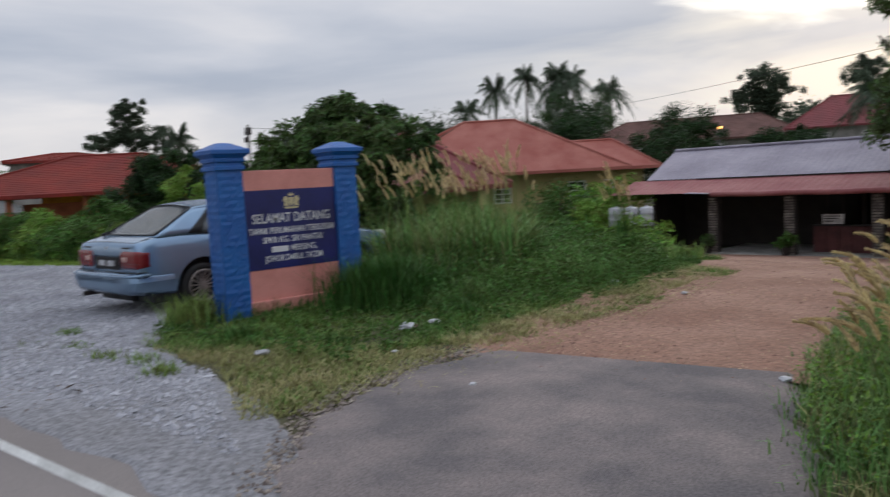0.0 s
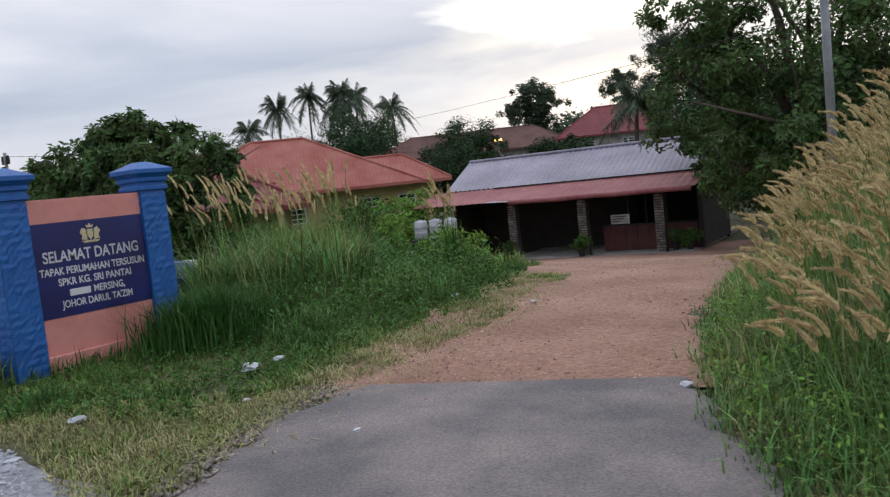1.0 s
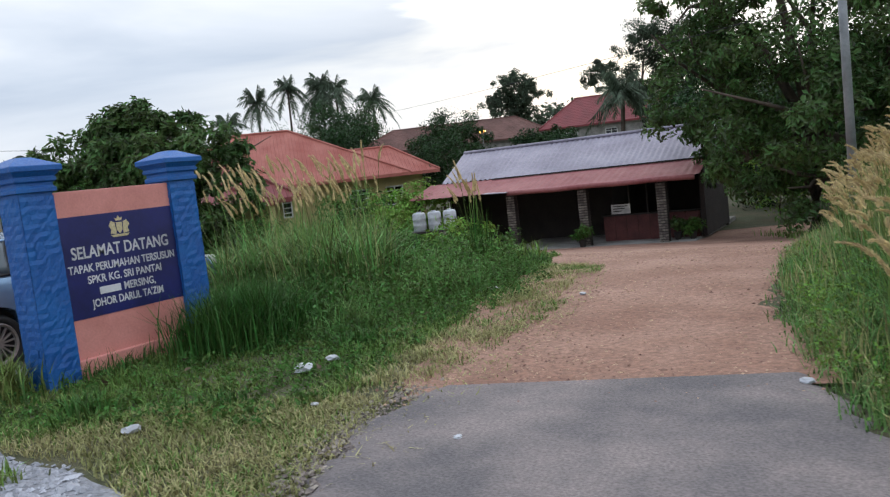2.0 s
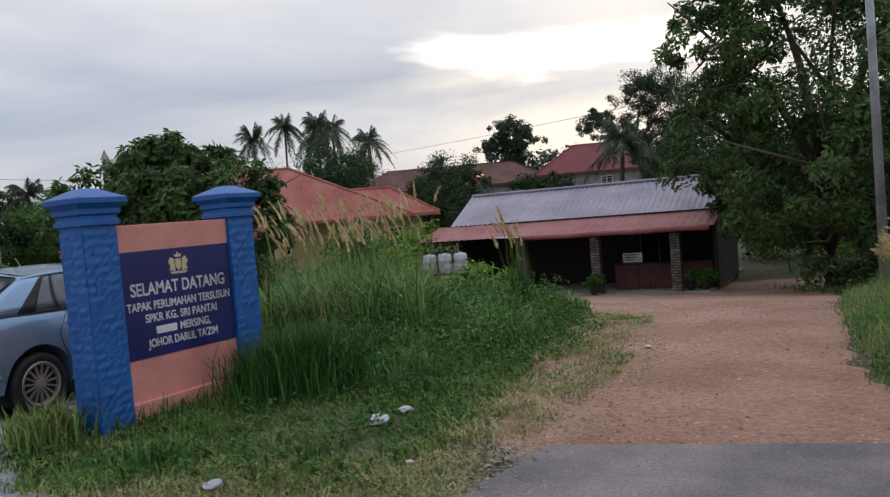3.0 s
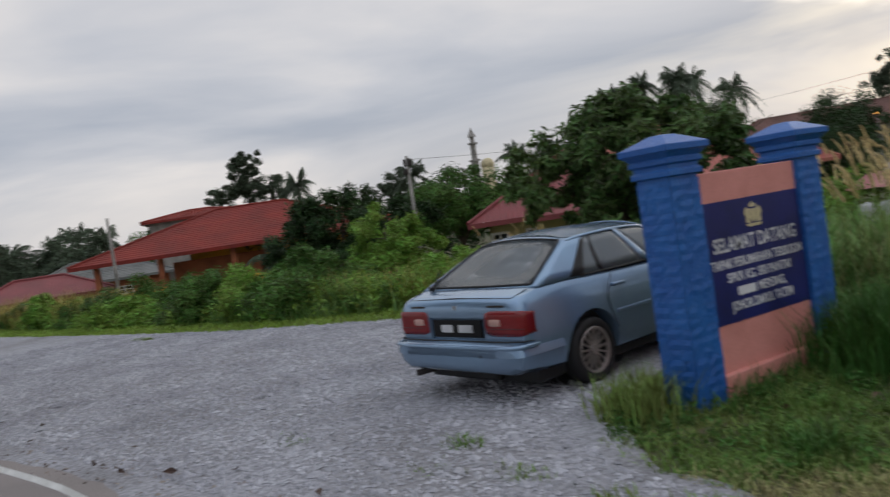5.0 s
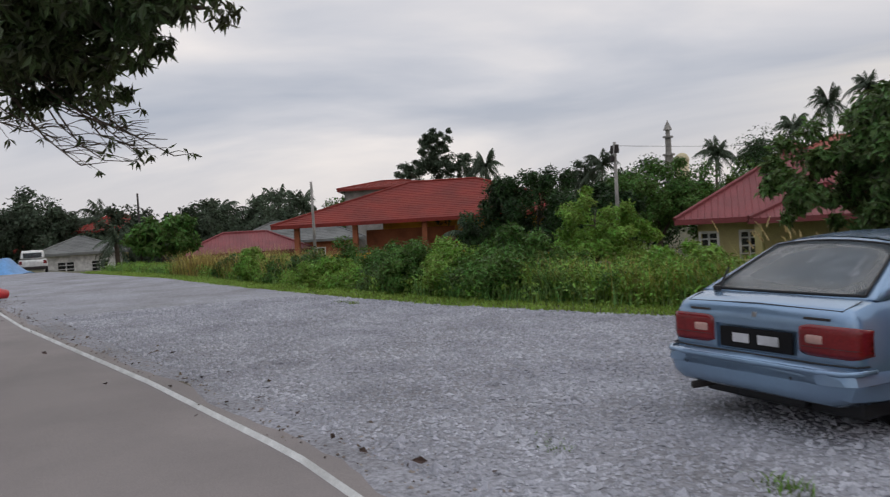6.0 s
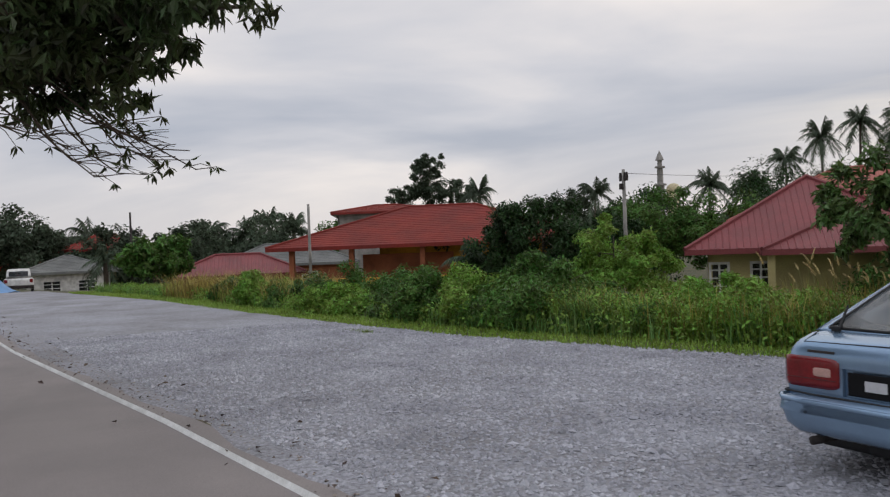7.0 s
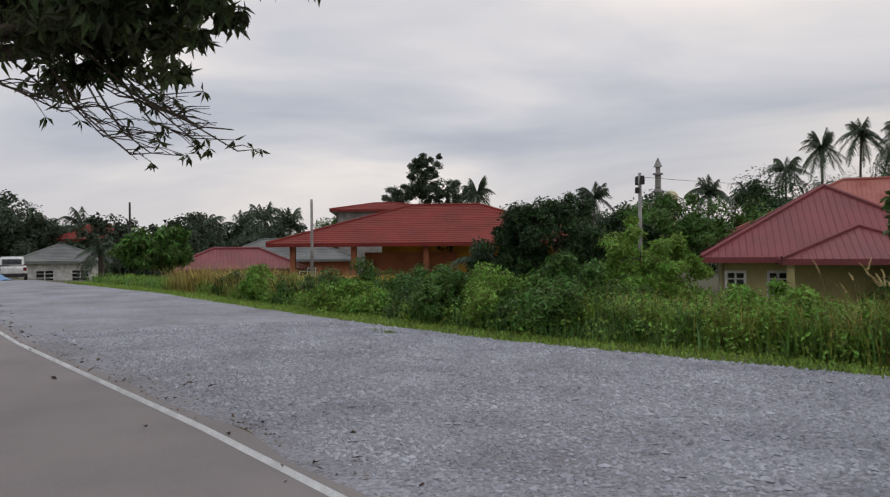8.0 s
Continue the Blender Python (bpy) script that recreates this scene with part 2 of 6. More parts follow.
M["red_tile"] = material("red_tile_roof", (0.215, 0.033, 0.024), 0.75, scale=0.5, fine=10, vary=0.2, tint=(0.155, 0.030, 0.024), bump=0.1, islands=0.05, spec=0.18)
M["faded_red"] = material("faded_red_roof", (0.38, 0.145, 0.115), 0.6, scale=0.6, fine=14, vary=0.15, tint=(0.29, 0.085, 0.065), bump=0.05, spec=0.18)
M["brown_roof"] = material("brown_roof", (0.16, 0.085, 0.07), 0.7, scale=0.5, fine=8, vary=0.15, spec=0.18)
M["lilac_metal"] = material("weathered_zinc", (0.30, 0.275, 0.325), 0.55, 0.2, scale=0.7, fine=9, vary=0.15, tint=(0.21, 0.19, 0.235))
M["pinkish_metal"] = material("faded_red_awning", (0.31, 0.125, 0.12), 0.6, scale=1.0, fine=12, vary=0.15, tint=(0.24, 0.075, 0.078), spec=0.18)
M["cream"] = material("cream_render", (0.42, 0.36, 0.16), 0.85, scale=1.0, fine=20, vary=0.1, tint=(0.33, 0.28, 0.13))
M["orange"] = material("orange_render", (0.70, 0.35, 0.045), 0.85, scale=1.0, fine=20, vary=0.1)
M["terracotta"] = material("terracotta_render", (0.34, 0.11, 0.05), 0.85, scale=1.0, fine=20, vary=0.1)
M["white"] = material("white_paint", (0.66, 0.65, 0.62), 0.6, vary=0.08, fine=30, bump=0.05)
M["poststone"] = material("grimy_pale_stone", (0.17, 0.145, 0.125), 0.9, scale=4, fine=30, vary=0.3, bump=0.3, islands=0.45)
# dark timber; also the shade painted on the shop's inner walls
M["dark"] = material("dark_timber_and_shade", (0.035, 0.027, 0.024), 0.85, scale=2, fine=30, bump=0.3)
M["maroon"] = material("maroon_boards", (0.10, 0.028, 0.025), 0.75, scale=2, fine=30, bump=0.2)
M["concrete"] = material("concrete", (0.30, 0.285, 0.26), 0.9, scale=1.5, fine=40, bump=0.3)
M["pole"] = material("galvanised_steel", (0.34, 0.36, 0.38), 0.5, 0.4, scale=2, fine=40, vary=0.08)
M["black"] = material("black_rubber", (0.012, 0.012, 0.013), 0.7, fine=60, vary=0.15, bump=0.1)
M["litter"] = material("litter_plastic", (0.50, 0.51, 0.54), 0.4, vary=0.1, fine=30, bump=0.2)
M["bluegrey"] = material("blue_grey_plastic", (0.16, 0.21, 0.30), 0.5, vary=0.08, bump=0.05)
M["deadleaf"] = material("dead_leaf", (0.09, 0.055, 0.035), 0.8, islands=0.5, vary=0.2, bump=0)
M["plate"] = material("plate_plastic", (0.006, 0.006, 0.007), 0.35, vary=0.05, bump=0, spec=0.2)
M["tarp"] = material("blue_tarpaulin", (0.09, 0.27, 0.55), 0.5, scale=1, fine=10, vary=0.15, bump=0.3)
M["red_plastic"] = material("red_plastic", (0.55, 0.03, 0.035), 0.4, vary=0.05, bump=0)
M["car_paint"] = material("metallic_blue_paint", (0.215, 0.32, 0.445), 0.18, 0.5, scale=2, fine=60, vary=0.03, tint=(0.20, 0.285, 0.40), bump=0)
M["lamp_red"] = material("red_lens", (0.19, 0.010, 0.012), 0.12, vary=0.25, fine=60, bump=0.1)
M["lamp_clear"] = material("clear_lens", (0.55, 0.33, 0.28), 0.15, vary=0.1, fine=80, bump=0.1)
M["chrome"] = material("alloy", (0.45, 0.44, 0.43), 0.35, 0.8, vary=0.08, bump=0.0)
M["hubdirt"] = material("dusty_alloy", (0.36, 0.32, 0.30), 0.45, 0.5, vary=0.15, bump=0.1)


def glass_material(name, tintc, rough=0.03, clear=0.75):
    m = bpy.data.materials.new(name)
    m.use_nodes = True
    b = m.node_tree.nodes["Principled BSDF"]
    b.inputs["Base Color"].default_value = (*tintc, 1)
    b.inputs["Roughness"].default_value = rough
    b.inputs["Transmission Weight"].default_value = clear
    b.inputs["IOR"].default_value = 1.45
    return m


M["glass"] = glass_material("tinted_glass", (0.20, 0.23, 0.25), 0.06, 0.45)
M["pane"] = glass_material("window_glass", (0.10, 0.11, 0.12), 0.05)
lampm = bpy.data.materials.new("sodium_lamp")
lampm.use_nodes = True
lampm.node_tree.nodes["Principled BSDF"].inputs["Emission Color"].default_value = (1.0, 0.45, 0.08, 1)
lampm.node_tree.nodes["Principled BSDF"].inputs["Emission Strength"].default_value = 6.0
M["sodium"] = lampm

# ---- helpers of this scene ----


def ease(a, b, v):
    t = np.clip((np.asarray(v, float) - a) / (b - a), 0, 1)
    return t * t * (3 - 2 * t)


EDGE_X = [-400, -140, -57, -40, -26.5, -21, -15.7, -12, 40]
EDGE_Y = [-60, -31, -4.6, 1.2, 4.4, 5.9, 8.4, 9.2, 9.2]


def gz(x, y):
    """Height of the ground."""
    x, y = np.asarray(x, float), np.asarray(y, float)
    d = y - np.interp(x, EDGE_X, EDGE_Y)
    z = -1.65 * ease(0, 20, d) + 5.2 * ease(35, 110, d) * ease(-110, -50, x) + 6 * ease(110, 400, d)
    z = z - 0.42 * ease(-56, -64, x)
    return z + 1.2 * ease(40, 140, d) * ease(-50, -110, x)


def mesh_np(name, verts, faces, mat, smooth=False):
    verts, faces = np.asarray(verts, np.float32), np.asarray(faces, np.int32)
    me = bpy.data.meshes.new(name)
    k = faces.shape[1]
    me.vertices.add(len(verts))
    me.vertices.foreach_set("co", verts.ravel())
    me.loops.add(faces.size)
    me.loops.foreach_set("vertex_index", faces.ravel())
    me.polygons.add(len(faces))
    me.polygons.foreach_set("loop_start", np.arange(0, faces.size, k, dtype=np.int32))
    me.polygons.foreach_set("use_smooth", np.full(len(faces), smooth))
    me.update(calc_edges=True)
    me.validate()
    me.materials.append(mat)
    return me


def thing(name, at=(0, 0, 0), turn=0.0, label="", category="", group="", kind=""):
    ob = new(name)
    ob.empty_display_size = 0.2
    ob.matrix_world = pose(*at, 0, 0, turn)
    return tagged(ob, label, category, group, kind)


def adopt(ob, parent, label=""):
    ob.parent = parent
    return tagged(ob, label)


def part(name, bm, mat, parent=None, label="", smooth=False):
    me = bpy.data.meshes.new(name)
    bmesh.ops.recalc_face_normals(bm, faces=bm.faces)
    for f in bm.faces:
        f.smooth = smooth
    bm.to_mesh(me)
    bm.free()
    me.materials.append(mat)
    ob = new(name, me)
    if parent:
        ob.parent = parent
    return tagged(ob, label)


def box(bm, x0, x1, y0, y1, z0, z1, bevel=0.0, m=None):
    vs = bmesh.ops.create_cube(bm, size=1.0)["verts"]
    for v in vs:
        v.co = Vector((x0 + (v.co.x + 0.5) * (x1 - x0), y0 + (v.co.y + 0.5) * (y1 - y0), z0 + (v.co.z + 0.5) * (z1 - z0)))
    if m is not None:
        bmesh.ops.transform(bm, matrix=m, verts=vs)
    if bevel:
        es = list({e for v in vs for e in v.link_edges})
        bmesh.ops.bevel(bm, geom=es, offset=bevel, segments=2, affect="EDGES", profile=0.5)
    return bm


def rod(bm, a, b, r0, r1=None, n=8):
    """A tapered round bar from a to b."""
    a, b = Vector(a), Vector(b)
    d = b - a
    m = Matrix.Translation((a + b) / 2) @ d.to_track_quat("Z", "Y").to_matrix().to_4x4()
    bmesh.ops.create_cone(bm, cap_ends=True, segments=n, radius1=r0, radius2=r0 if r1 is None else r1, depth=d.length, matrix=m)
    return bm


def tube(bm, pts, r0, r1, n=6):
    """A tapered bent tube through the points."""
    rings = []
    pts = [Vector(p) for p in pts]
    for i, p in enumerate(pts):
        d = (pts[min(i + 1, len(pts) - 1)] - pts[max(i - 1, 0)]).normalized()
        q = d.to_track_quat("Z", "Y")
        r = r0 + (r1 - r0) * i / (len(pts) - 1)
        rings.append([bm.verts.new(p + q @ Vector((r * math.cos(6.2832 * k / n), r * math.sin(6.2832 * k / n), 0))) for k in range(n)])
    for a, b in zip(rings, rings[1:]):
        for k in range(n):
            bm.faces.new((a[k], a[(k + 1) % n], b[(k + 1) % n], b[k]))
    bm.faces.new(rings[0][::-1])
    bm.faces.new(rings[-1])
    return bm


def resample(pts, n):
    p = np.array(pts, float)
    s = np.r_[0, np.cumsum(np.hypot(*np.diff(p, axis=0).T))]
    u = np.linspace(0, s[-1], n)
    return np.stack([np.interp(u, s, p[:, 0]), np.interp(u, s, p[:, 1])], 1)


def ribbon(name, left, right, mat, na, nc, lift, ragged=0.0, label="", category="", seed=1):
    """A strip of ground between two edge lines, laid on the terrain; ragged: how far its edges wander."""
    a, b = resample(left, na), resample(right, na)
    g = np.random.default_rng(seed)

    def wander():
        w = sum(np.convolve(g.normal(0, 1, na + k), np.ones(k + 1) / (k + 1) ** 0.5, "valid") * s for k, s in ((1, 0.4), (6, 0.5), (20, 0.5)))
        return w[:, None] * ragged

    c = (b - a) / np.maximum(np.hypot(*(b - a).T), 1e-3)[:, None]
    a, b = a + c * wander(), b + c * wander()
    u = np.linspace(0, 1, nc)[None, :, None]
    xy = a[:, None] * (1 - u) + b[:, None] * u
    z = gz(xy[..., 0], xy[..., 1]) + lift
    z[:, 0] -= lift + 0.01
    z[:, -1] -= lift + 0.01
    v = np.concatenate([xy, z[..., None]], -1).reshape(-1, 3)
    i, j = np.meshgrid(np.arange(na - 1), np.arange(nc - 1), indexing="ij")
    q = (i * nc + j).ravel()
    me = mesh_np(name, v, np.stack([q, q + 1, q + nc + 1, q + nc], 1), mat, True)
    return tagged(new(name, me), label, category, kind="structure")


def inside(xy, poly):
    x, y = xy[:, 0], xy[:, 1]
    p = np.array(poly, float)
    hit = np.zeros(len(xy), bool)
    for (x0, y0), (x1, y1) in zip(p, np.roll(p, -1, 0)):
        cross = (y0 > y) != (y1 > y)
        hit ^= cross & (x < (x1 - x0) * (y - y0) / (y1 - y0 + 1e-12) + x0)
    return hit


def scatter(poly, n, seed):
    g = np.random.default_rng(seed)
    p = np.array(poly, float)
    got = np.zeros((0, 2))
    while len(got) < n:
        c = g.uniform(p.min(0), p.max(0), (n * 2, 2))
        got = np.concatenate([got, c[inside(c, poly)]])
    return got[:n]


def blades_mesh(name, base, height, width, mat, seed, lean=0.5, droop=0.3):
    """Grass blades that stand at base (x, y, z) and bend over."""
    g = np.random.default_rng(seed)
    n = len(base)
    h = height * g.uniform(0.45, 1.15, n)
    a = g.uniform(0, 6.283, n)
    d = np.stack([np.cos(a), np.sin(a), np.zeros(n)], 1)
    s = np.stack([-d[:, 1], d[:, 0], np.zeros(n)], 1)
    k = g.uniform(0.1, lean, n) * h
    w = (width * g.uniform(0.6, 1.3, n))[:, None]
    up = np.array([0, 0, 1.0])
    p0 = base
    p1 = base + d * (k * 0.3)[:, None] + up * (h * 0.55)[:, None]
    p2 = base + d * k[:, None] + up * (h * (1 - droop * g.uniform(0, 1, n)))[:, None]
    v = np.stack([p0 - s * w, p0 + s * w, p1 - s * w * 0.75, p1 + s * w * 0.75, p2], 1).reshape(-1, 3)
    o = np.arange(n)[:, None] * 5
    f = np.concatenate([o + [0, 1, 3], o + [0, 3, 2], o + [2, 3, 4]], 0)
    return mesh_np(name, v, f, mat)


def leaves_mesh(name, at, out, size, mat, seed, slim=0.42, hang=0.0):
    """Folded leaves at the points, facing roughly along out."""
    g = np.random.default_rng(seed)
    n = len(at)
    nrm = out + g.normal(0, 0.55, (n, 3)) + [0, 0, 0.35]
    nrm /= np.linalg.norm(nrm, axis=1)[:, None]
    t = g.normal(0, 1, (n, 3)) + out * 0.5 - np.array([0, 0, hang])
    t -= nrm * (t * nrm).sum(1)[:, None]
    t /= np.linalg.norm(t, axis=1)[:, None] + 1e-9
    b = np.cross(nrm, t)
    L = (size * g.uniform(0.6, 1.35, n))[:, None]
    v = np.stack([at, at + t * L * 0.45 + b * L * slim * 0.5 + nrm * L * 0.08, at + t * L - nrm * L * 0.08, at + t * L * 0.45 - b * L * slim * 0.5 + nrm * L * 0.08], 1)
    o = np.arange(n)[:, None] * 4
    return mesh_np(name, v.reshape(-1, 3), np.concatenate([o + [0, 1, 2], o + [0, 2, 3]], 0), mat)


def clump_points(blobs, n, seed, shell=0.55, knots=60, knot=0.24):
    """Points gathered in twigs' tufts over the outside of several rounded masses, and the ways outwards."""
    g = np.random.default_rng(seed)
    blobs = np.array(blobs, float)
    wgt = blobs[:, 3] * blobs[:, 4] + 1e-6
    which = g.choice(len(blobs), knots, p=wgt / wgt.sum())
    d = g.normal(0, 1, (knots, 3))
    d /= np.linalg.norm(d, axis=1)[:, None]
    r = g.uniform(shell, 1.0, knots)[:, None]
    kc = blobs[which, :3] + d * r * blobs[which, 3:6]
    ks = knot * blobs[which, 3:6].mean(1) * g.uniform(0.6, 1.4, knots)
    pick = g.integers(0, knots, n)
    e = g.normal(0, 1, (n, 3))
    e /= np.linalg.norm(e, axis=1)[:, None]
    at = kc[pick] + e * (g.uniform(0, 1, n) ** 0.45 * ks[pick])[:, None] * [1, 1, 0.75]
    return at, 0.6 * e + 0.5 * d[pick]


def tree(at, height, blobs, n, size, mat, seed, label, trunk_r=0.12, knots=70, shell=0.5, knot=0.24, slim=0.42, name="tree", category="tree", group="", hang=0.0):
    """Trunk with limbs to each leafy mass, and a crown of leaves. blobs: x, y, z, rx, ry, rz from the tree's foot."""
    root = thing(name, (*at, float(gz(*at))), 0, label, category, group)
    g = random.Random(seed)
    bm = bmesh.new()
    fork = height * 0.3
    tube(bm, [(0, 0, -0.15), (g.uniform(-.1, .1), g.uniform(-.1, .1), fork * 0.5), (g.uniform(-.15, .15), g.uniform(-.15, .15), fork)], trunk_r * 1.25, trunk_r * 0.85, 9)
    for b in blobs:
        e = Vector(b[:3])
        mid = Vector((e.x * 0.45, e.y * 0.45, fork + (e.z - fork) * 0.55))
        tube(bm, [(0, 0, fork * 0.9), mid, e], trunk_r * 0.6, trunk_r * 0.12, 6)
        for k in range(3):
            q = e + Vector((g.uniform(-.8, .8) * b[3], g.uniform(-.8, .8) * b[4], g.uniform(-.5, .8) * b[5]))
            tube(bm, [mid.lerp(e, g.uniform(0.2, 0.8)), e.lerp(q, 0.5), q], trunk_r * 0.25, trunk_r * 0.06, 5)
    part("trunk", bm, M["bark"], root, smooth=True)
    pts, out = clump_points(blobs, n, seed, shell, knots, knot)
    adopt(new("crown", leaves_mesh("crown", pts, out, size, mat, seed + 1, slim, hang)), root)
    return root
# ---- ground ----
xs = np.unique(np.r_[np.linspace(-2500, -150, 24), np.linspace(-150, -30, 61), np.linspace(-30, 12, 85), np.linspace(12, 150, 24), np.linspace(150, 2500, 20)])
ys = np.unique(np.r_[np.linspace(-2500, -60, 20), np.linspace(-60, -4, 20), np.linspace(-4, 40, 89), np.linspace(40, 160, 50), np.linspace(160, 2500, 24)])
gx, gy = np.meshgrid(xs, ys, indexing="ij")
gzz = gz(gx, gy)
i, j = np.meshgrid(np.arange(len(xs) - 1), np.arange(len(ys) - 1), indexing="ij")
q = (i * len(ys) + j).ravel()
tagged(new("ground", mesh_np("ground", np.stack([gx, gy, gzz], -1).reshape(-1, 3), np.stack([q, q + len(ys), q + len(ys) + 1, q + 1], 1), M["ground"], True)),
       "uneven grassy earth falling away behind the lot", "ground", kind="structure")

LINE = [(60, 13.5), (20, 7.2), (-5, 2.5), (-12.3, 1.35), (-16, 0.4), (-24, -1.9), (-35, -4.6), (-60, -12), (-160, -45)]
EDGE = [(x + 0.1, y + 0.5) for x, y in LINE]
ribbon("road", EDGE, [(x - 1.6, y - 6.6) for x, y in LINE], M["road"], 300, 12, 0.035, 0.02, "grey asphalt road with a worn surface", "road", 3)
ribbon("line_marking", [(x, y + 0.06) for x, y in LINE], [(x, y - 0.06) for x, y in LINE], M["paint_line"], 400, 3, 0.066, 0.004, "worn white painted edge line on the road", "line", 4)
GRAVEL_NEAR = [(-7.2, 2.5), (-9, 2.1), (-12.3, 1.5), (-16, 0.5), (-24, -1.8), (-35, -4.5), (-58, -11.4)]
GRAVEL_FAR = [(-8.6, 4.2), (-12.2, 8.9), (-15.7, 8.3), (-21, 5.8), (-26.5, 4.3), (-40, 1.1), (-60, -5.5)]
GRAVEL = [(-4.8, 3.1), (-5.9, 3.5), (-7.1, 4.0), (-8.7, 3.9), (-9.6, 4.3), (-10.6, 5.8), (-11.2, 9.2), *GRAVEL_FAR[2:], *GRAVEL_NEAR[::-1]]
ribbon("gravel_lot", [(-3.6, 2.75), *GRAVEL_NEAR], [(-4.0, 3.3), (-5.7, 3.7), (-8.6, 4.1), (-9.8, 4.8), (-10.8, 7.2), (-11.4, 9.0), *GRAVEL_FAR[2:]], M["gravel"], 260, 30, 0.018, 0.10,
       "grey crushed-stone parking lot beside the road", "gravel", 5)
ribbon("apron", [(-4.4, 2.9), (-5.5, 4.0), (-5.9, 5.1), (-5.85, 5.85)], [(0.5, 3.4), (-2.4, 4.5), (-3.1, 5.7), (-3.45, 6.6)], M["apron"], 90, 24, 0.03, 0.055,
       "cracked dark asphalt apron meeting the dirt track", "asphalt", 6)
ribbon("dirt_track", [(-5.95, 5.6), (-6.45, 6.4), (-6.75, 7.5), (-7.2, 9.7), (-8.0, 12), (-10.0, 15.2), (-15, 20), (-21, 25)], [(-3.3, 6.4), (-3.9, 8.2), (-4.3, 10.6), (-4.6, 13), (-4.8, 17), (-5.5, 24), (-6, 31)],
       M["dirt"], 140, 30, 0.022, 0.16, "reddish-brown dirt track sloping down to the shop", "track", 7)

# ---- welcome sign ----


STONES = []
for w in (0.076, 0.102, 0.152):
    for v_ in range(4):
        g = random.Random(int(w * 1000) + v_)
        bm = bmesh.new()
        grid = [[bm.verts.new((w * i2 / 3, -(0.003 + g.uniform(0.0, 0.010)) if 0 < i2 < 3 and 0 < j2 < 2 else -g.uniform(0.001, 0.007), 0.0755 * j2 / 2)) for j2 in range(3)] for i2 in range(4)]
        back = [[bm.verts.new((w * i2 / 3, 0.03, 0.075 * j2 / 2)) for j2 in (0, 2)] for i2 in (0, 3)]
        for i2 in range(3):
            for j2 in range(2):
                bm.faces.new((grid[i2][j2], grid[i2 + 1][j2], grid[i2 + 1][j2 + 1], grid[i2][j2 + 1]))
        bm.faces.new((grid[0][2], grid[1][2], grid[2][2], grid[3][2], back[1][1], back[0][1]))
        bm.faces.new((back[0][0], back[1][0], grid[3][0], grid[2][0], grid[1][0], grid[0][0]))
        me = bpy.data.meshes.new("stone")
        bm.to_mesh(me)
        bm.free()
        me.materials.append(M["blue"])
        STONES.append((w, me))


def pillar(parent, x, y, h):
    bm = bmesh.new()
    g = random.Random(int(y * 100))
    box(bm, x - 0.148, x + 0.148, y - 0.148, y + 0.148, -0.1, h - 0.29)
    body = part("pillar", bm, M["blue"], parent, "bright blue painted rough stone pillar")
    # rough split-stone courses under the paint
    for r in range(int((h - 0.29) / 0.0755)):
        for side in range(4):
            u, row = -0.152, g.choice(((0.152, 0.152), (0.102, 0.102, 0.102), (0.076, 0.152, 0.076), (0.152, 0.076, 0.076), (0.076, 0.076, 0.152)))
            for w in row:
                ob = new("stone", g.choice([m2 for w2, m2 in STONES if w2 == w]))
                ob.parent = body
                ob.matrix_basis = pose(x, y, 0, 0, 0, 90 * side) @ pose(u, -0.149 - g.uniform(0, 0.004), r * 0.0755)
                u += w
    bm = bmesh.new()
    prof = [(0.195, h - 0.31), (0.215, h - 0.305), (0.215, h - 0.27), (0.198, h - 0.255), (0.198, h - 0.225), (0.222, h - 0.215), (0.222, h - 0.185), (0.212, h - 0.175), (0.25, h - 0.135), (0.264, h - 0.13), (0.264, h - 0.085), (0.255, h - 0.08), (0.10, h - 0.005), (0.05, h)]
    rings = [[bm.verts.new((x + sx * (r - 0.037), y + sy * (r - 0.037), z)) for sx, sy in ((-1, -1), (1, -1), (1, 1), (-1, 1))] for r, z in prof]
    for p, q2 in zip(rings, rings[1:]):
        for k in range(4):
            bm.faces.new((p[k], p[(k + 1) % 4], q2[(k + 1) % 4], q2[k]))
    bm.faces.new(rings[-1])
    bm.faces.new(rings[0][::-1])
    bmesh.ops.bevel(bm, geom=[e for e in bm.edges if abs(e.verts[0].co.z - e.verts[1].co.z) < 1e-4], offset=0.004, segments=1, affect="EDGES")
    part("cap", bm, M["blue"], body, "stepped blue concrete cap")


sign = thing("welcome_sign", (-9.38, 6.02, 0), 0, "welcome sign board between two blue stone pillars in long grass", "sign")
pillar(sign, 0.02, -0.755, 2.0)
pillar(sign, 0.02, 0.755, 2.0)
bm = box(bmesh.new(), 0.0, 0.14, -0.605, 0.605, 0.05, 1.68, 0.006)
part("board", bm, M["pink"], sign, "salmon pink painted board")
bm = box(bmesh.new(), 0.08, 0.19, -0.605, 0.605, 0.0, 0.20, 0.01)
part("ledge", bm, M["pink"], sign, "salmon pink plinth ledge")
bm = box(bmesh.new(), 0.141, 0.146, -0.603, 0.603, 0.55, 1.455)
part("panel", bm, M["navy"], sign, "navy blue lettered panel")


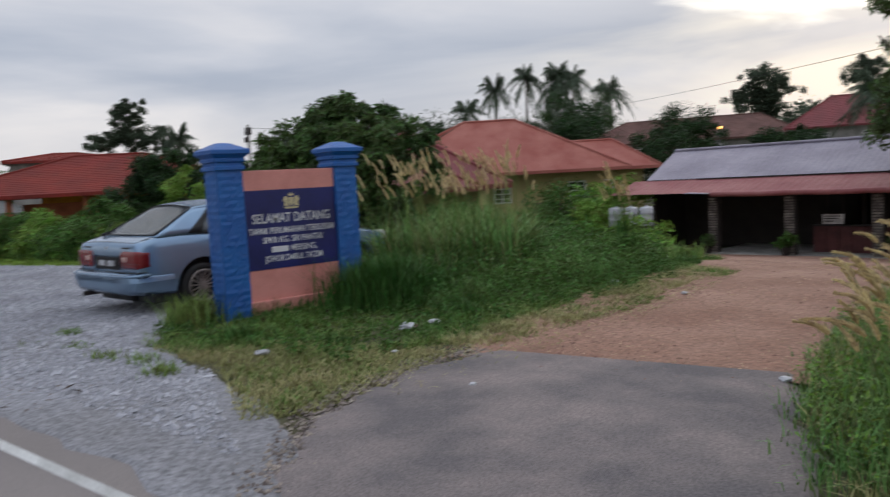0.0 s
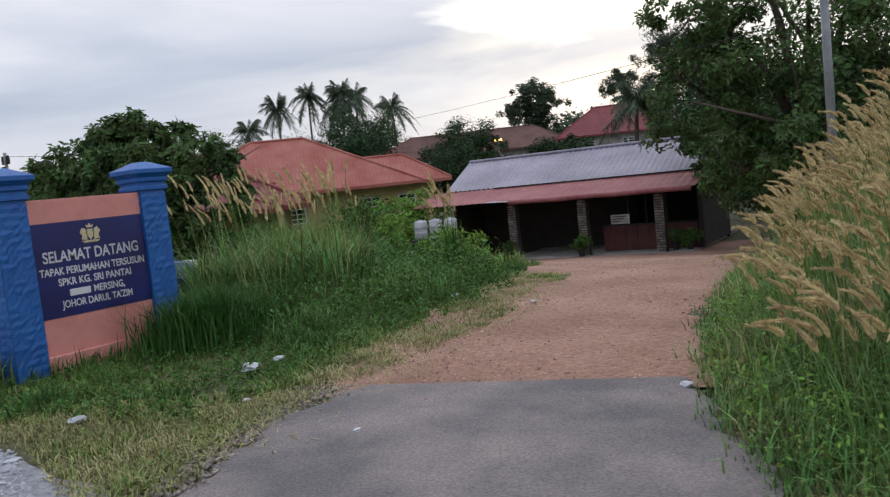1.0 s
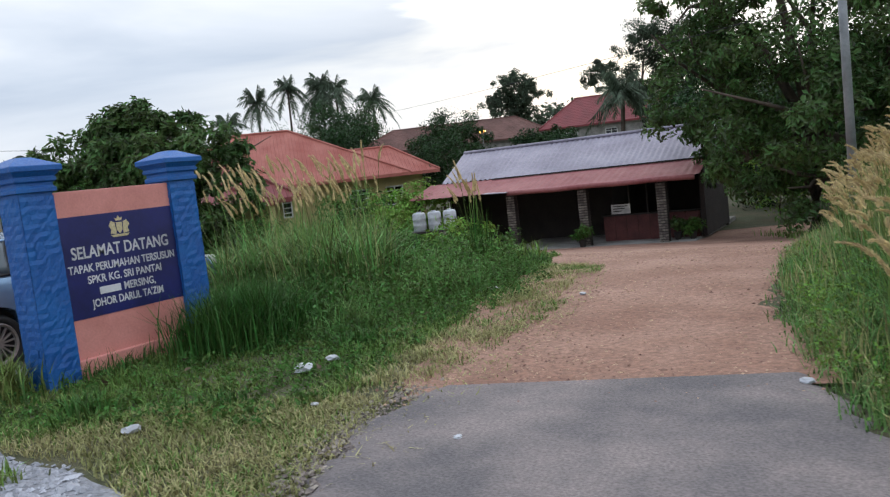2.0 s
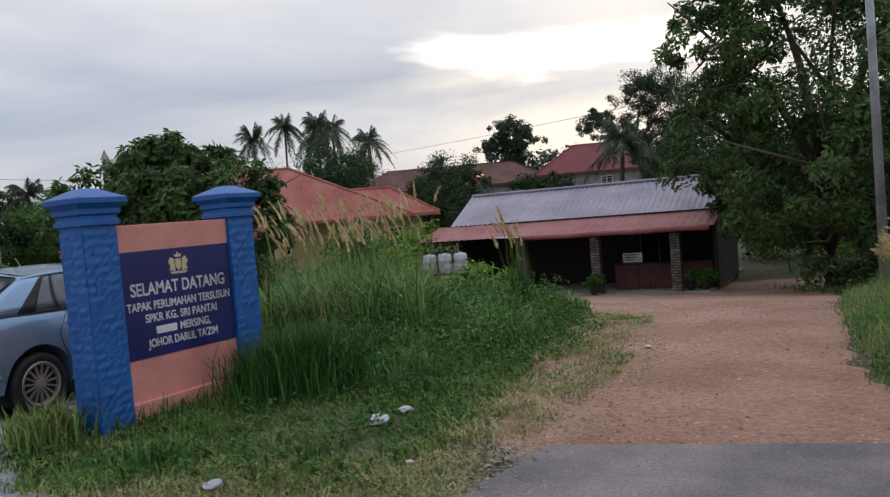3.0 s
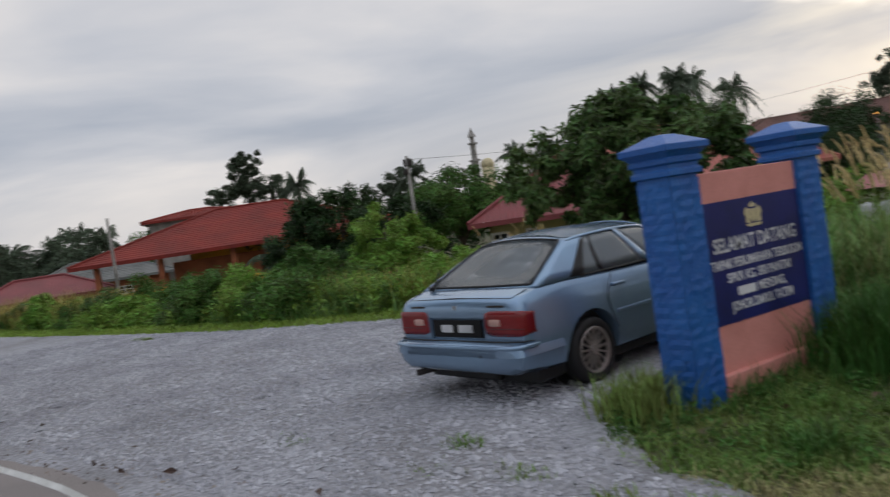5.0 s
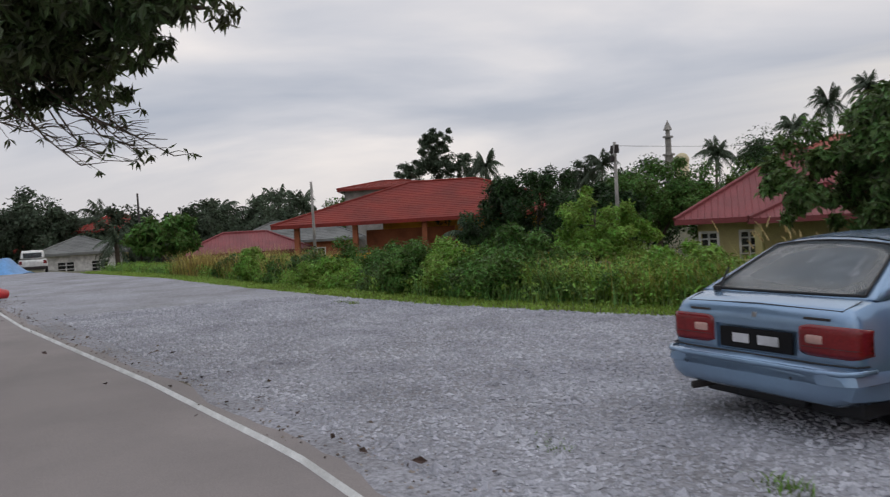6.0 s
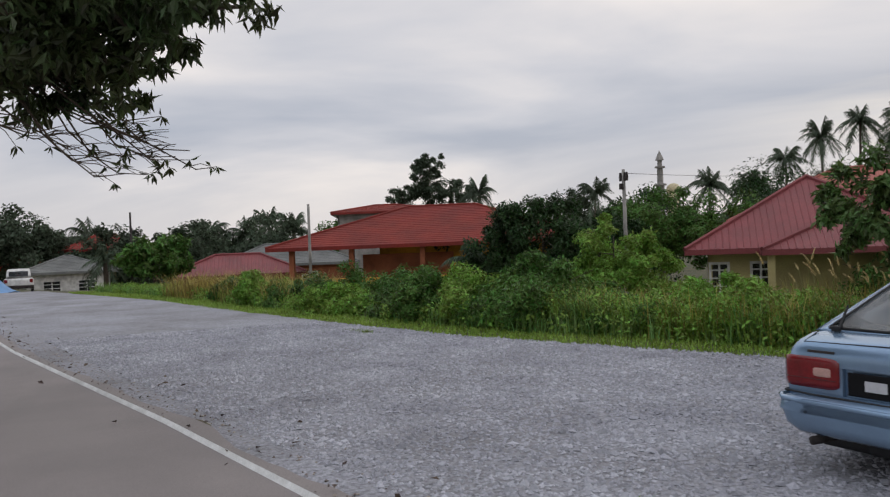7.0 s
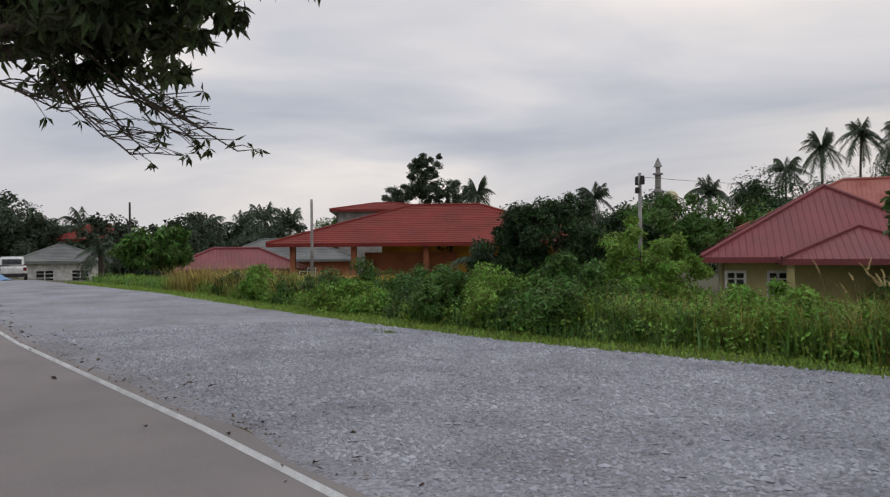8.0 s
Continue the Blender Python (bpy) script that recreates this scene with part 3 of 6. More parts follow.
def lettering(text, y, z, size, width, parent):
    c = bpy.data.curves.new("lettering", "FONT")
    c.body, c.size, c.align_x, c.align_y, c.extrude, c.offset = text, size, "CENTER", "CENTER", 0.001, size * 0.018
    tmp = bpy.data.objects.new("lettering", c)
    scene.collection.objects.link(tmp)
    dg = bpy.context.evaluated_depsgraph_get()
    me = bpy.data.meshes.new_from_object(tmp.evaluated_get(dg))
    bpy.data.objects.remove(tmp)
    me.materials.clear()
    me.materials.append(M["letter"])
    span = max(v.co.x for v in me.vertices) - min(v.co.x for v in me.vertices)
    k = width / span
    me.transform(Matrix(((0, 0, 1, 0.1485), (k, 0, 0, y), (0, 1, 0, z), (0, 0, 0, 1))))
    ob = new("lettering", me)
    ob.parent = parent
    return ob


lettering("SELAMAT DATANG", 0.0, 1.125, 0.150, 1.02, sign)
lettering("TAPAK PERUMAHAN TERSUSUN", 0.0, 0.985, 0.100, 1.12, sign)
lettering("SPKR KG. SRI PANTAI", 0.0, 0.878, 0.098, 0.78, sign)
lettering("MERSING,", 0.13, 0.770, 0.098, 0.34, sign)
lettering("JOHOR DARUL TA'ZIM", 0.0, 0.664, 0.098, 0.76, sign)
part("plain_bar", box(bmesh.new(), 0.146, 0.1485, -0.29, -0.075, 0.738, 0.803), M["letter"], sign)
bm = bmesh.new()


def flat(bm, pts, x):
    a = [bm.verts.new((x, p[0], p[1])) for p in pts]
    b = [bm.verts.new((x + 0.004, p[0], p[1])) for p in pts]
    bm.faces.new(b)
    for k in range(len(pts)):
        bm.faces.new((a[k], a[(k + 1) % len(pts)], b[(k + 1) % len(pts)], b[k]))


flat(bm, [(-0.03, 1.36), (0.03, 1.36), (0.03, 1.29), (0.0, 1.255), (-0.03, 1.29)], 0.147)
flat(bm, [(-0.03, 1.375), (-0.04, 1.405), (-0.018, 1.392), (0.0, 1.42), (0.018, 1.392), (0.04, 1.405), (0.03, 1.375)], 0.147)
for s in (-1, 1):
    flat(bm, [(s * .036, 1.255), (s * .098, 1.262), (s * .085, 1.30), (s * .108, 1.335), (s * .080, 1.378), (s * .045, 1.36), (s * .038, 1.30)], 0.147)
flat(bm, [(-0.10, 1.25), (0.10, 1.25), (0.07, 1.228), (-0.07, 1.228)], 0.147)
part("crest", bm, M["gold"], sign, "small gold crest shape")

# ---- blue hatchback ----


def section(y, w, z0, zb, zt, n=7):
    """One side of a body cross-section at y: half width w, sill z0, widest at zb, top zt."""
    pts = [(0.0, y, z0), (w * 0.80, y, z0), (w * 0.93, y, z0 + 0.05), (w * 0.985, y, z0 + 0.16), (w, y, zb), (w * 0.985, y, zb + (zt - zb) * 0.45),
           (w * 0.955, y, zb + (zt - zb) * 0.8), (w * 0.90, y, zt - 0.012), (w * 0.80, y, zt), (0.0, y, zt + 0.012)]
    return pts


def loft(rows, mirror=True):
    bm = bmesh.new()
    rings = []
    for r in rows:
        full = [Vector(p) for p in r]
        left = [Vector((-p[0], p[1], p[2])) for p in r[-2:0:-1]]
        rings.append([bm.verts.new(p) for p in full + left])
    n = len(rings[0])
    for a, b in zip(rings, rings[1:]):
        for k in range(n):
            bm.faces.new((a[k], a[(k + 1) % n], b[(k + 1) % n], b[k]))
    bm.faces.new(rings[0])
    bm.faces.new(rings[-1][::-1])
    return bm


def cut(ob, cutters):
    """Subtracts the cutter meshes from the object's mesh for good."""
    tmp = []
    for c in cutters:
        me = bpy.data.meshes.new("cutter")
        bmesh.ops.recalc_face_normals(c, faces=c.faces)
        c.to_mesh(me)
        c.free()
        t = new("cutter", me)
        t.parent = ob.parent
        md = ob.modifiers.new("cut", "BOOLEAN")
        md.operation, md.object, md.solver = "DIFFERENCE", t, "EXACT"
        tmp.append(t)
    bpy.context.view_layer.update()
    dg = bpy.context.evaluated_depsgraph_get()
    me = bpy.data.meshes.new_from_object(ob.evaluated_get(dg), preserve_all_data_layers=False, depsgraph=dg)
    ob.modifiers.clear()
    ob.data = me
    for t in tmp:
        bpy.data.objects.remove(t)


def wheel(parent, x, y, side, r=0.29):
    m = pose(x, y, r, 0, 90, 0)
    bm = bmesh.new()
    prof = [(0.20, -0.09), (0.265, -0.095), (r - 0.008, -0.075), (r, -0.05), (r, 0.05), (r - 0.008, 0.075), (0.265, 0.095), (0.20, 0.09)]
    n = 32
    rings = [[bm.verts.new(m @ Vector((a * math.cos(6.2832 * k / n), a * math.sin(6.2832 * k / n), b))) for a, b in prof] for k in range(n)]
    for k in range(n):
        p, q2 = rings[k], rings[(k + 1) % n]
        for s in range(len(prof)):
            bm.faces.new((p[s], p[(s + 1) % len(prof)], q2[(s + 1) % len(prof)], q2[s]))
    tyre = part("wheel", bm, M["black"], parent, "black tyre on a multi-spoke alloy rim", True)
    bm = bmesh.new()
    bmesh.ops.create_cone(bm, cap_ends=True, segments=32, radius1=0.195, radius2=0.195, depth=0.05, matrix=m @ pose(0, 0, side * 0.02))
    part("rim_well", bm, M["black"], tyre)
    bm = bmesh.new()
    for k in range(n):
        a0, a1 = 6.2832 * k / n, 6.2832 * (k + 1) / n
        ring = []
        for a in (a0, a1):
            ring.append([bm.verts.new(m @ Vector((q2 * math.cos(a), q2 * math.sin(a), side * h))) for q2, h in ((0.176, 0.06), (0.178, 0.088), (0.197, 0.096), (0.205, 0.09))])
        for s in range(3):
            bm.faces.new((ring[0][s], ring[0][s + 1], ring[1][s + 1], ring[1][s]))
    for k in range(15):
        a = 6.2832 * k / 15
        mm = m @ pose(0, 0, side * 0.066, 0, 0, math.degrees(a))
        box(bm, 0.04, 0.182, -0.008, 0.008, -0.012, 0.012, 0, mm)
    bmesh.ops.create_cone(bm, cap_ends=True, segments=16, radius1=0.055, radius2=0.045, depth=0.04, matrix=m @ pose(0, 0, side * 0.07))
    part("rim", bm, M["hubdirt"], tyre, "dusty multi-spoke alloy rim")


car = thing("hatchback_car", (-11.27, 4.42, 0.018), 7.0, "pale blue metallic hatchback parked on the gravel beside the sign", "car")
rows = [section(y, w, z0, zb, zt) for y, w, z0, zb, zt in (
    (0.115, 0.775, 0.42, 0.62, 0.80), (0.125, 0.80, 0.38, 0.62, 0.85), (0.155, 0.818, 0.30, 0.60, 0.885), (0.21, 0.828, 0.25, 0.59, 0.905),
    (0.36, 0.836, 0.23, 0.59, 0.94), (0.70, 0.844, 0.21, 0.59, 0.955), (1.3, 0.848, 0.20, 0.59, 0.94), (2.0, 0.848, 0.20, 0.59, 0.925), (2.7, 0.846, 0.20, 0.59, 0.91),
    (3.1, 0.842, 0.20, 0.58, 0.88), (3.6, 0.83, 0.21, 0.56, 0.81), (4.0, 0.80, 0.22, 0.54, 0.73), (4.18, 0.74, 0.25, 0.50, 0.66), (4.26, 0.66, 0.30, 0.46, 0.56))]
body = part("body", loft(rows), M["car_paint"], car, "pale blue metallic body, slightly dusty", True)
cuts = []
for wy in (0.95, 3.42):
    for s in (-1, 1):
        c = bmesh.new()
        bmesh.ops.create_cone(c, cap_ends=True, segments=36, radius1=0.352, radius2=0.352, depth=0.5, matrix=pose(s * 0.80, wy, 0.30, 0, 90, 0))
        cuts.append(c)
c = box(bmesh.new(), -0.365, 0.365, -0.1, 0.15, 0.545, 0.735)
cuts.append(c)
cut(body, cuts)
for p in body.data.polygons:
    p.use_smooth = True
body.data.set_sharp_from_angle(angle=radians(32))
rows = [section(y, w, z0, 0.42, zt) for y, w, z0, zt in ((-0.014, 0.60, 0.355, 0.470), (-0.006, 0.70, 0.325, 0.492), (0.022, 0.785, 0.292, 0.514), (0.075, 0.834, 0.266, 0.527), (0.2, 0.852, 0.25, 0.53), (0.55, 0.856, 0.25, 0.53))]
bump = part("bumper", loft(rows), M["car_paint"], car, "pale blue rear bumper", True)
c = bmesh.new()
bmesh.ops.create_cone(c, cap_ends=True, segments=36, radius1=0.352, radius2=0.352, depth=2.2, matrix=pose(0, 0.95, 0.30, 0, 90, 0))
cut(bump, [c])
for p in bump.data.polygons:
    p.use_smooth = True
bump.data.set_sharp_from_angle(angle=radians(30))
# inside of the arches
for wy in (0.95, 3.42):
    for s in (-1, 1):
        bm = bmesh.new()
        bmesh.ops.create_cone(bm, cap_ends=True, segments=28, radius1=0.338, radius2=0.338, depth=0.02, matrix=pose(s * 0.56, wy, 0.30, 0, 90, 0))
        part("arch_liner", bm, M["black"], body)
        wheel(car, s * 0.735, wy, s)
# cabin: roof and pillars as a frame of sections, glass set in
RZ, BZ = 1.375, 0.955


def cabin_pt(u, v):
    """Point on the cabin's right skin: u along (0 tail, 1 nose of the screen), v up (0 belt, 1 roof edge)."""
    y0, y1 = 0.41 + 0.66 * v, 3.05 - 0.92 * v
    y = y0 + (y1 - y0) * u
    w = 0.775 - 0.185 * v - 0.03 * abs(u - 0.45) * 2
    z = BZ - 0.01 + (RZ - 0.065 - BZ) * v - 0.05 * v * abs(u - 0.5) ** 2 * 2
    return Vector((w, y, z))


def patch(name, quad, mat, parent, thick=0.012, label="", nu=6, nv=4):
    """A curved sheet on the cabin's skin, given by (u, v) corners, for both sides."""
    obs = []
    for s in (1, -1):
        bm = bmesh.new()
        grid = []
        for i2 in range(nu + 1):
            col = []
            for j2 in range(nv + 1):
                a, b = i2 / nu, j2 / nv
                p0 = [quad[0][k] * (1 - a) + quad[1][k] * a for k in (0, 1)]
                p1 = [quad[3][k] * (1 - a) + quad[2][k] * a for k in (0, 1)]
                p = cabin_pt(*[p0[k] * (1 - b) + p1[k] * b for k in (0, 1)])
                col.append((Vector((s * (p.x + thick), p.y, p.z)), Vector((s * (p.x - 0.02), p.y, p.z))))
            grid.append(col)
        vo = [[bm.verts.new(c2[0]) for c2 in col] for col in grid]
        vi = [[bm.verts.new(c2[1]) for c2 in col] for col in grid]
        for i2 in range(nu):
            for j2 in range(nv):
                bm.faces.new((vo[i2][j2], vo[i2 + 1][j2], vo[i2 + 1][j2 + 1], vo[i2][j2 + 1]))
                bm.faces.new((vi[i2][j2 + 1], vi[i2 + 1][j2 + 1], vi[i2 + 1][j2], vi[i2][j2]))
        for i2 in range(nu):
            for j2 in (0, nv):
                bm.faces.new((vo[i2][j2], vi[i2][j2], vi[i2 + 1][j2], vo[i2 + 1][j2]))
        for j2 in range(nv):
            for i2 in (0, nu):
                bm.faces.new((vo[i2][j2], vo[i2][j2 + 1], vi[i2][j2 + 1], vi[i2][j2]))
        obs.append(part(name, bm, mat, parent, label, True))
    return obs


patch("rear_pillar", [(0.0, -0.02), (0.215, -0.02), (0.19, 1.0), (0.0, 1.0)], M["car_paint"], body)
patch("quarter_trim", [(0.15, 0.02), (0.22, 0.02), (0.196, 0.93), (0.163, 0.88)], M["black"], body, 0.02)
patch("door_glass", [(0.215, 0.02), (0.31, 0.02), (0.255, 0.93), (0.19, 0.93)], M["glass"], body, 0.008)
patch("door_glass", [(0.325, 0.02), (0.56, 0.02), (0.57, 0.93), (0.268, 0.93)], M["glass"], body, 0.008)
patch("glass_bar", [(0.31, 0.02), (0.325, 0.02), (0.268, 0.93), (0.255, 0.93)], M["black"], body, 0.012)
patch("centre_pillar", [(0.56, 0.0), (0.60, 0.0), (0.61, 0.95), (0.57, 0.95)], M["car_paint"], body, 0.014)
patch("door_glass", [(0.60, 0.02), (0.92, 0.02), (0.94, 0.93), (0.61, 0.93)], M["glass"], body, 0.008)
patch("front_pillar", [(0.92, 0.0), (1.0, 0.0), (1.0, 1.0), (0.94, 1.0)], M["car_paint"], body)
patch("roof_rail", [(0.0, 0.93), (1.0, 0.93), (1.0, 1.0), (0.0, 1.0)], M["car_paint"], body, 0.014, "", 16, 2)
patch("belt_strip", [(0.20, -0.02), (0.95, -0.02), (0.95, 0.02), (0.20, 0.02)], M["black"], body, 0.014, "", 10, 1)
# roof skin
bm = bmesh.new()
g2 = []
for i2 in range(13):
    u = i2 / 12
    e = cabin_pt(u, 1.0)
    g2.append([bm.verts.new((e.x * s, e.y - (0.03 * (1 - s * s) if u < 0.5 else -0.05 * (1 - s * s)), e.z + 0.06 * (1 - abs(s) ** 2.4))) for s in (-1.02, -0.9, -0.7, -0.4, 0, 0.4, 0.7, 0.9, 1.02)])
for a, b in zip(g2, g2[1:]):
    for k in range(8):
        bm.faces.new((a[k], a[k + 1], b[k + 1], b[k]))
bmesh.ops.solidify(bm, geom=list(bm.faces), thickness=0.02)
roof_ob = part("roof", bm, M["car_paint"], car, "", True)
# tail glass and windscreen, each in a painted surround
for nm, u in (("tail_glass", 0.0), ("windscreen", 1.0)):
    bow = (-0.05 if u < 0.5 else 0.10)
    SS, VV = (-1.0, -0.95, -0.90, -0.6, -0.3, 0, 0.3, 0.6, 0.90, 0.95, 1.0), (0.0, 0.04, 0.3, 0.5, 0.7, 0.94, 1.0)

    def skin(s2, v2, off=0.0):
        e = cabin_pt(u, v2)
        return Vector((e.x * s2, e.y + bow * (1 - s2 * s2) + (off if u > 0.5 else -off), e.z + 0.055 * v2 * (1 - s2 * s2) + off * 0.5))

    bm = bmesh.new()
    vg = {(i2, j2): bm.verts.new(skin(SS[i2], VV[j2])) for i2 in range(11) for j2 in range(7)}
    for i2 in range(10):
        for j2 in range(6):
            if i2 in (0, 1, 8, 9) or j2 in (0, 5):
                bm.faces.new((vg[i2, j2], vg[i2 + 1, j2], vg[i2 + 1, j2 + 1], vg[i2, j2 + 1]))
    bmesh.ops.delete(bm, geom=[v for v in bm.verts if not v.link_faces], context="VERTS")
    bmesh.ops.solidify(bm, geom=list(bm.faces), thickness=0.012)
    part("glass_surround", bm, M["car_paint"], car, "", True)
    bm = bmesh.new()
    vg = {(i2, j2): bm.verts.new(skin(SS[i2], VV[j2], 0.006)) for i2 in range(2, 9) for j2 in range(1, 6)}
    for i2 in range(2, 8):
        for j2 in range(1, 5):
            bm.faces.new((vg[i2, j2], vg[i2 + 1, j2], vg[i2 + 1, j2 + 1], vg[i2, j2 + 1]))
    bmesh.ops.solidify(bm, geom=list(bm.faces), thickness=0.005)
    pane_ob = part(nm, bm, M["glass"], car, "", True)
    bm = bmesh.new()
    for s2 in (-0.90, 0.90):
        tube(bm, [skin(s2, 0.04 + 0.90 * k / 6, 0.006) for k in range(7)], 0.011, 0.011, 6)
    for v2 in (0.04, 0.94):
        tube(bm, [skin(s2, v2, 0.006) for s2 in (-0.90, -0.6, -0.3, 0, 0.3, 0.6, 0.90)], 0.011, 0.011, 6)
    part("glass_seal", bm, M["black"], pane_ob, "", True)
# shut lines of the doors
for s in (-1, 1):
    for y0, y1, z0 in ((1.30, 1.18, 0.62), (2.28, 2.26, 0.24)):
        bm = bmesh.new()
        tube(bm, [(s * 0.838, y0 - 0.02, 0.93), (s * 0.8495, y1, 0.72), (s * 0.8495, y1 + 0.03, 0.6), (s * 0.845, y1 + 0.12 if z0 > 0.5 else y1, max(z0 - 0.2, 0.25))], 0.0045, 0.0045, 4)
        part("shut_line", bm, M["black"], body)
# underside: black boxes added low down to deepen the car's shadow
bm = box(bmesh.new(), -0.70, 0.70, 0.32, 4.0, 0.13, 0.27, 0.03)
box(bm, -0.30, 0.30, 0.24, 0.62, 0.15, 0.25, 0.03)
part("underbody", bm, M["black"], car, "black underbody boxes added to deepen the shadow under the car")
# cabin interior
bm = box(bmesh.new(), -0.70, 0.70, 0.55, 2.9, 0.5, 0.93, 0.03)
part("interior", bm, M["black"], car)
for sx in (-0.36, 0.36):
    for sy in (1.25, 2.15):
        bm = box(bmesh.new(), sx - 0.24, sx + 0.24, sy, sy + 0.14, 0.85, 1.12, 0.05)
        box(bm, sx - 0.12, sx + 0.12, sy + 0.02, sy + 0.11, 1.12, 1.26, 0.04)
        part("seat_back", bm, M["dark"], car, "dark grey cloth seat back")


def tail_lens(parent, s, x0, x1, z0, z1, proud, mat, name, label=""):
    """A lens that wraps round the rear corner, with rounded ends, standing proud of the body."""
    bm = bmesh.new()
    nx, nz = 18, 6
    front, back = [], []
    zm, hh = (z0 + z1) / 2, (z1 - z0) / 2
    for i2 in range(nx + 1):
        u = i2 / nx
        x = x0 + (x1 - x0) * u
        y = float(np.interp(x, [0.5, 0.775, 0.80, 0.818, 0.828, 0.834], [0.115, 0.118, 0.13, 0.165, 0.22, 0.25]))
        h = hh * (1 - 0.22 * abs(2 * u - 1) ** 7)
        lo = [(-h + 2 * h * j2 / nz) for j2 in range(nz + 1)]
        front.append([bm.verts.new((s * (x + (0.01 if u > 0.9 else 0)), y - proud * (1 - 0.45 * (v / h) ** 4), zm + v)) for v in lo])
        back.append([bm.verts.new((s * (x - 0.05 * (u > 0.9)), y + 0.05, zm + v)) for v in lo])
    for g3 in (front, back):
        for p, q2 in zip(g3, g3[1:]):
            for j2 in range(nz):
                bm.faces.new((p[j2], q2[j2], q2[j2 + 1], p[j2 + 1]))
    for j2 in (0, nz):
        for i2 in range(nx):
            bm.faces.new((front[i2][j2], front[i2 + 1][j2], back[i2 + 1][j2], back[i2][j2]))
    for i2 in (0, nx):
        for j2 in range(nz):
            bm.faces.new((front[i2][j2], front[i2][j2 + 1], back[i2][j2 + 1], back[i2][j2]))
    bmesh.ops.recalc_face_normals(bm, faces=bm.faces)
    return part(name, bm, mat, parent, label, True)


def lens(parent, x0, x1, z0, z1, y0, depth, mat, name, label="", lean=0.0):
    bm = box(bmesh.new(), x0, x1, y0 - 0.012, y0 + depth, z0, z1, 0.03 if z1 - z0 > 0.15 else 0.012)
    mid, half = (x0 + x1) / 2, abs(x1 - x0) / 2
    for v in bm.verts:
        out = (abs(v.co.x) - abs(mid)) / half
        v.co.z += -0.012 * lean * max(out, 0) + 0.02 * lean * max(-out, 0) * (v.co.z < (z0 + z1) / 2)
        v.co.y += lean * 0.05 * max(out, 0) ** 2
    return part(name, bm, mat, parent, label, True)


for s in (-1, 1):
    t_l = tail_lens(car, s, 0.385, 0.834, 0.578, 0.792, 0.016, M["lamp_red"], "tail_lamp", "red tail lamp with a paler reversing window")
    tail_lens(t_l, s, 0.44, 0.56, 0.655, 0.73, 0.021, M["lamp_clear"], "reversing_window")
    tail_lens(t_l, s, 0.41, 0.81, 0.640, 0.645, 0.019, M["dark"], "lamp_rib")
    a, b = sorted((s * 0.55, s * 0.75))
    lens(car, a, b, 0.60, 0.72, 4.1, 0.09, M["white"], "headlamp")
bm = box(bmesh.new(), -0.325, 0.325, 0.110, 0.125, 0.56, 0.715, 0.006)
plate = part("number_plate", bm, M["plate"], car, "black number plate")
for a, b in ((-0.20, -0.05), (0.03, 0.21)):
    part("plain_bar", box(bmesh.new(), a, b, 0.104, 0.1095, 0.605, 0.672), M["letter"], plate)
bm = bmesh.new()
tube(bm, [(-0.835, 0.2, 0.538), (-0.81, 0.11, 0.538), (-0.6, 0.075, 0.538), (0, 0.07, 0.538), (0.6, 0.075, 0.538), (0.81, 0.11, 0.538), (0.835, 0.2, 0.538)], 0.007, 0.007, 6)
tube(bm, [(-0.70, 0.34, 0.938), (-0.68, 0.16, 0.886), (0, 0.155, 0.90), (0.68, 0.16, 0.886), (0.70, 0.34, 0.938)], 0.004, 0.004, 5)
part("bumper_seam", bm, M["black"], body)
bm = bmesh.new()
tube(bm, [(-0.846, 0.24, 0.505), (-0.825, 0.085, 0.503), (-0.76, 0.022, 0.500), (-0.6, 0.0, 0.497), (0, -0.008, 0.497), (0.6, 0.0, 0.497), (0.76, 0.022, 0.500), (0.825, 0.085, 0.503), (0.846, 0.24, 0.505)], 0.020, 0.020, 8)
part("bumper_lip", bm, M["car_paint"], body, "pale blue raised bumper lip", True)
part("rear_emblem", box(bmesh.new(), -0.02, 0.02, 0.113, 0.13, 0.80, 0.84, 0.006), M["chrome"], body)
for s in (-1, 1):
    part("side_moulding", box(bmesh.new(), s * 0.846 - 0.012, s * 0.846 + 0.012, 1.30, 3.0, 0.545, 0.585, 0.006), M["car_paint"], body)
for hy in (1.28, 2.33):
    for s in (-1, 1):
        bm = box(bmesh.new(), s * 0.835 - 0.02, s * 0.835 + 0.02, hy, hy + 0.17, 0.79, 0.825, 0.012)
        part("door_handle", bm, M["car_paint"], car, "", True)
bm = bmesh.new()
tube(bm, [(-0.48, 0.9, 0.24), (-0.5, 0.25, 0.24), (-0.54, 0.02, 0.235)], 0.030, 0.030, 10)
part("exhaust", bm, M["dark"], car, "sooty exhaust tip", True)
bm = bmesh.new()
tube(bm, [(-0.55, 0.37, 0.97), (-0.56, 0.42, 1.03), (-0.57, 0.50, 1.12)], 0.012, 0.008, 5)
box(bm, -0.60, -0.54, 0.34, 0.38, 0.945, 0.985, 0.008)
part("rear_wiper", bm, M["black"], car)
for s in (-0.56, 0.40):
    bm = bmesh.new()
    bmesh.ops.create_cone(bm, cap_ends=True, segments=12, radius1=0.014, radius2=0.014, depth=0.012, matrix=pose(s, -0.008, 0.43, 90, 0, 0))
    part("parking_sensor", bm, M["black"], car)
bm = box(bmesh.new(), -0.62, -0.42, 0.112, 0.14, 0.822, 0.838)
part("badge_strip", bm, M["dark"], car)
bm = box(bmesh.new(), 0.42, 0.62, 0.112, 0.14, 0.822, 0.838)
part("badge_strip", bm, M["dark"], car)
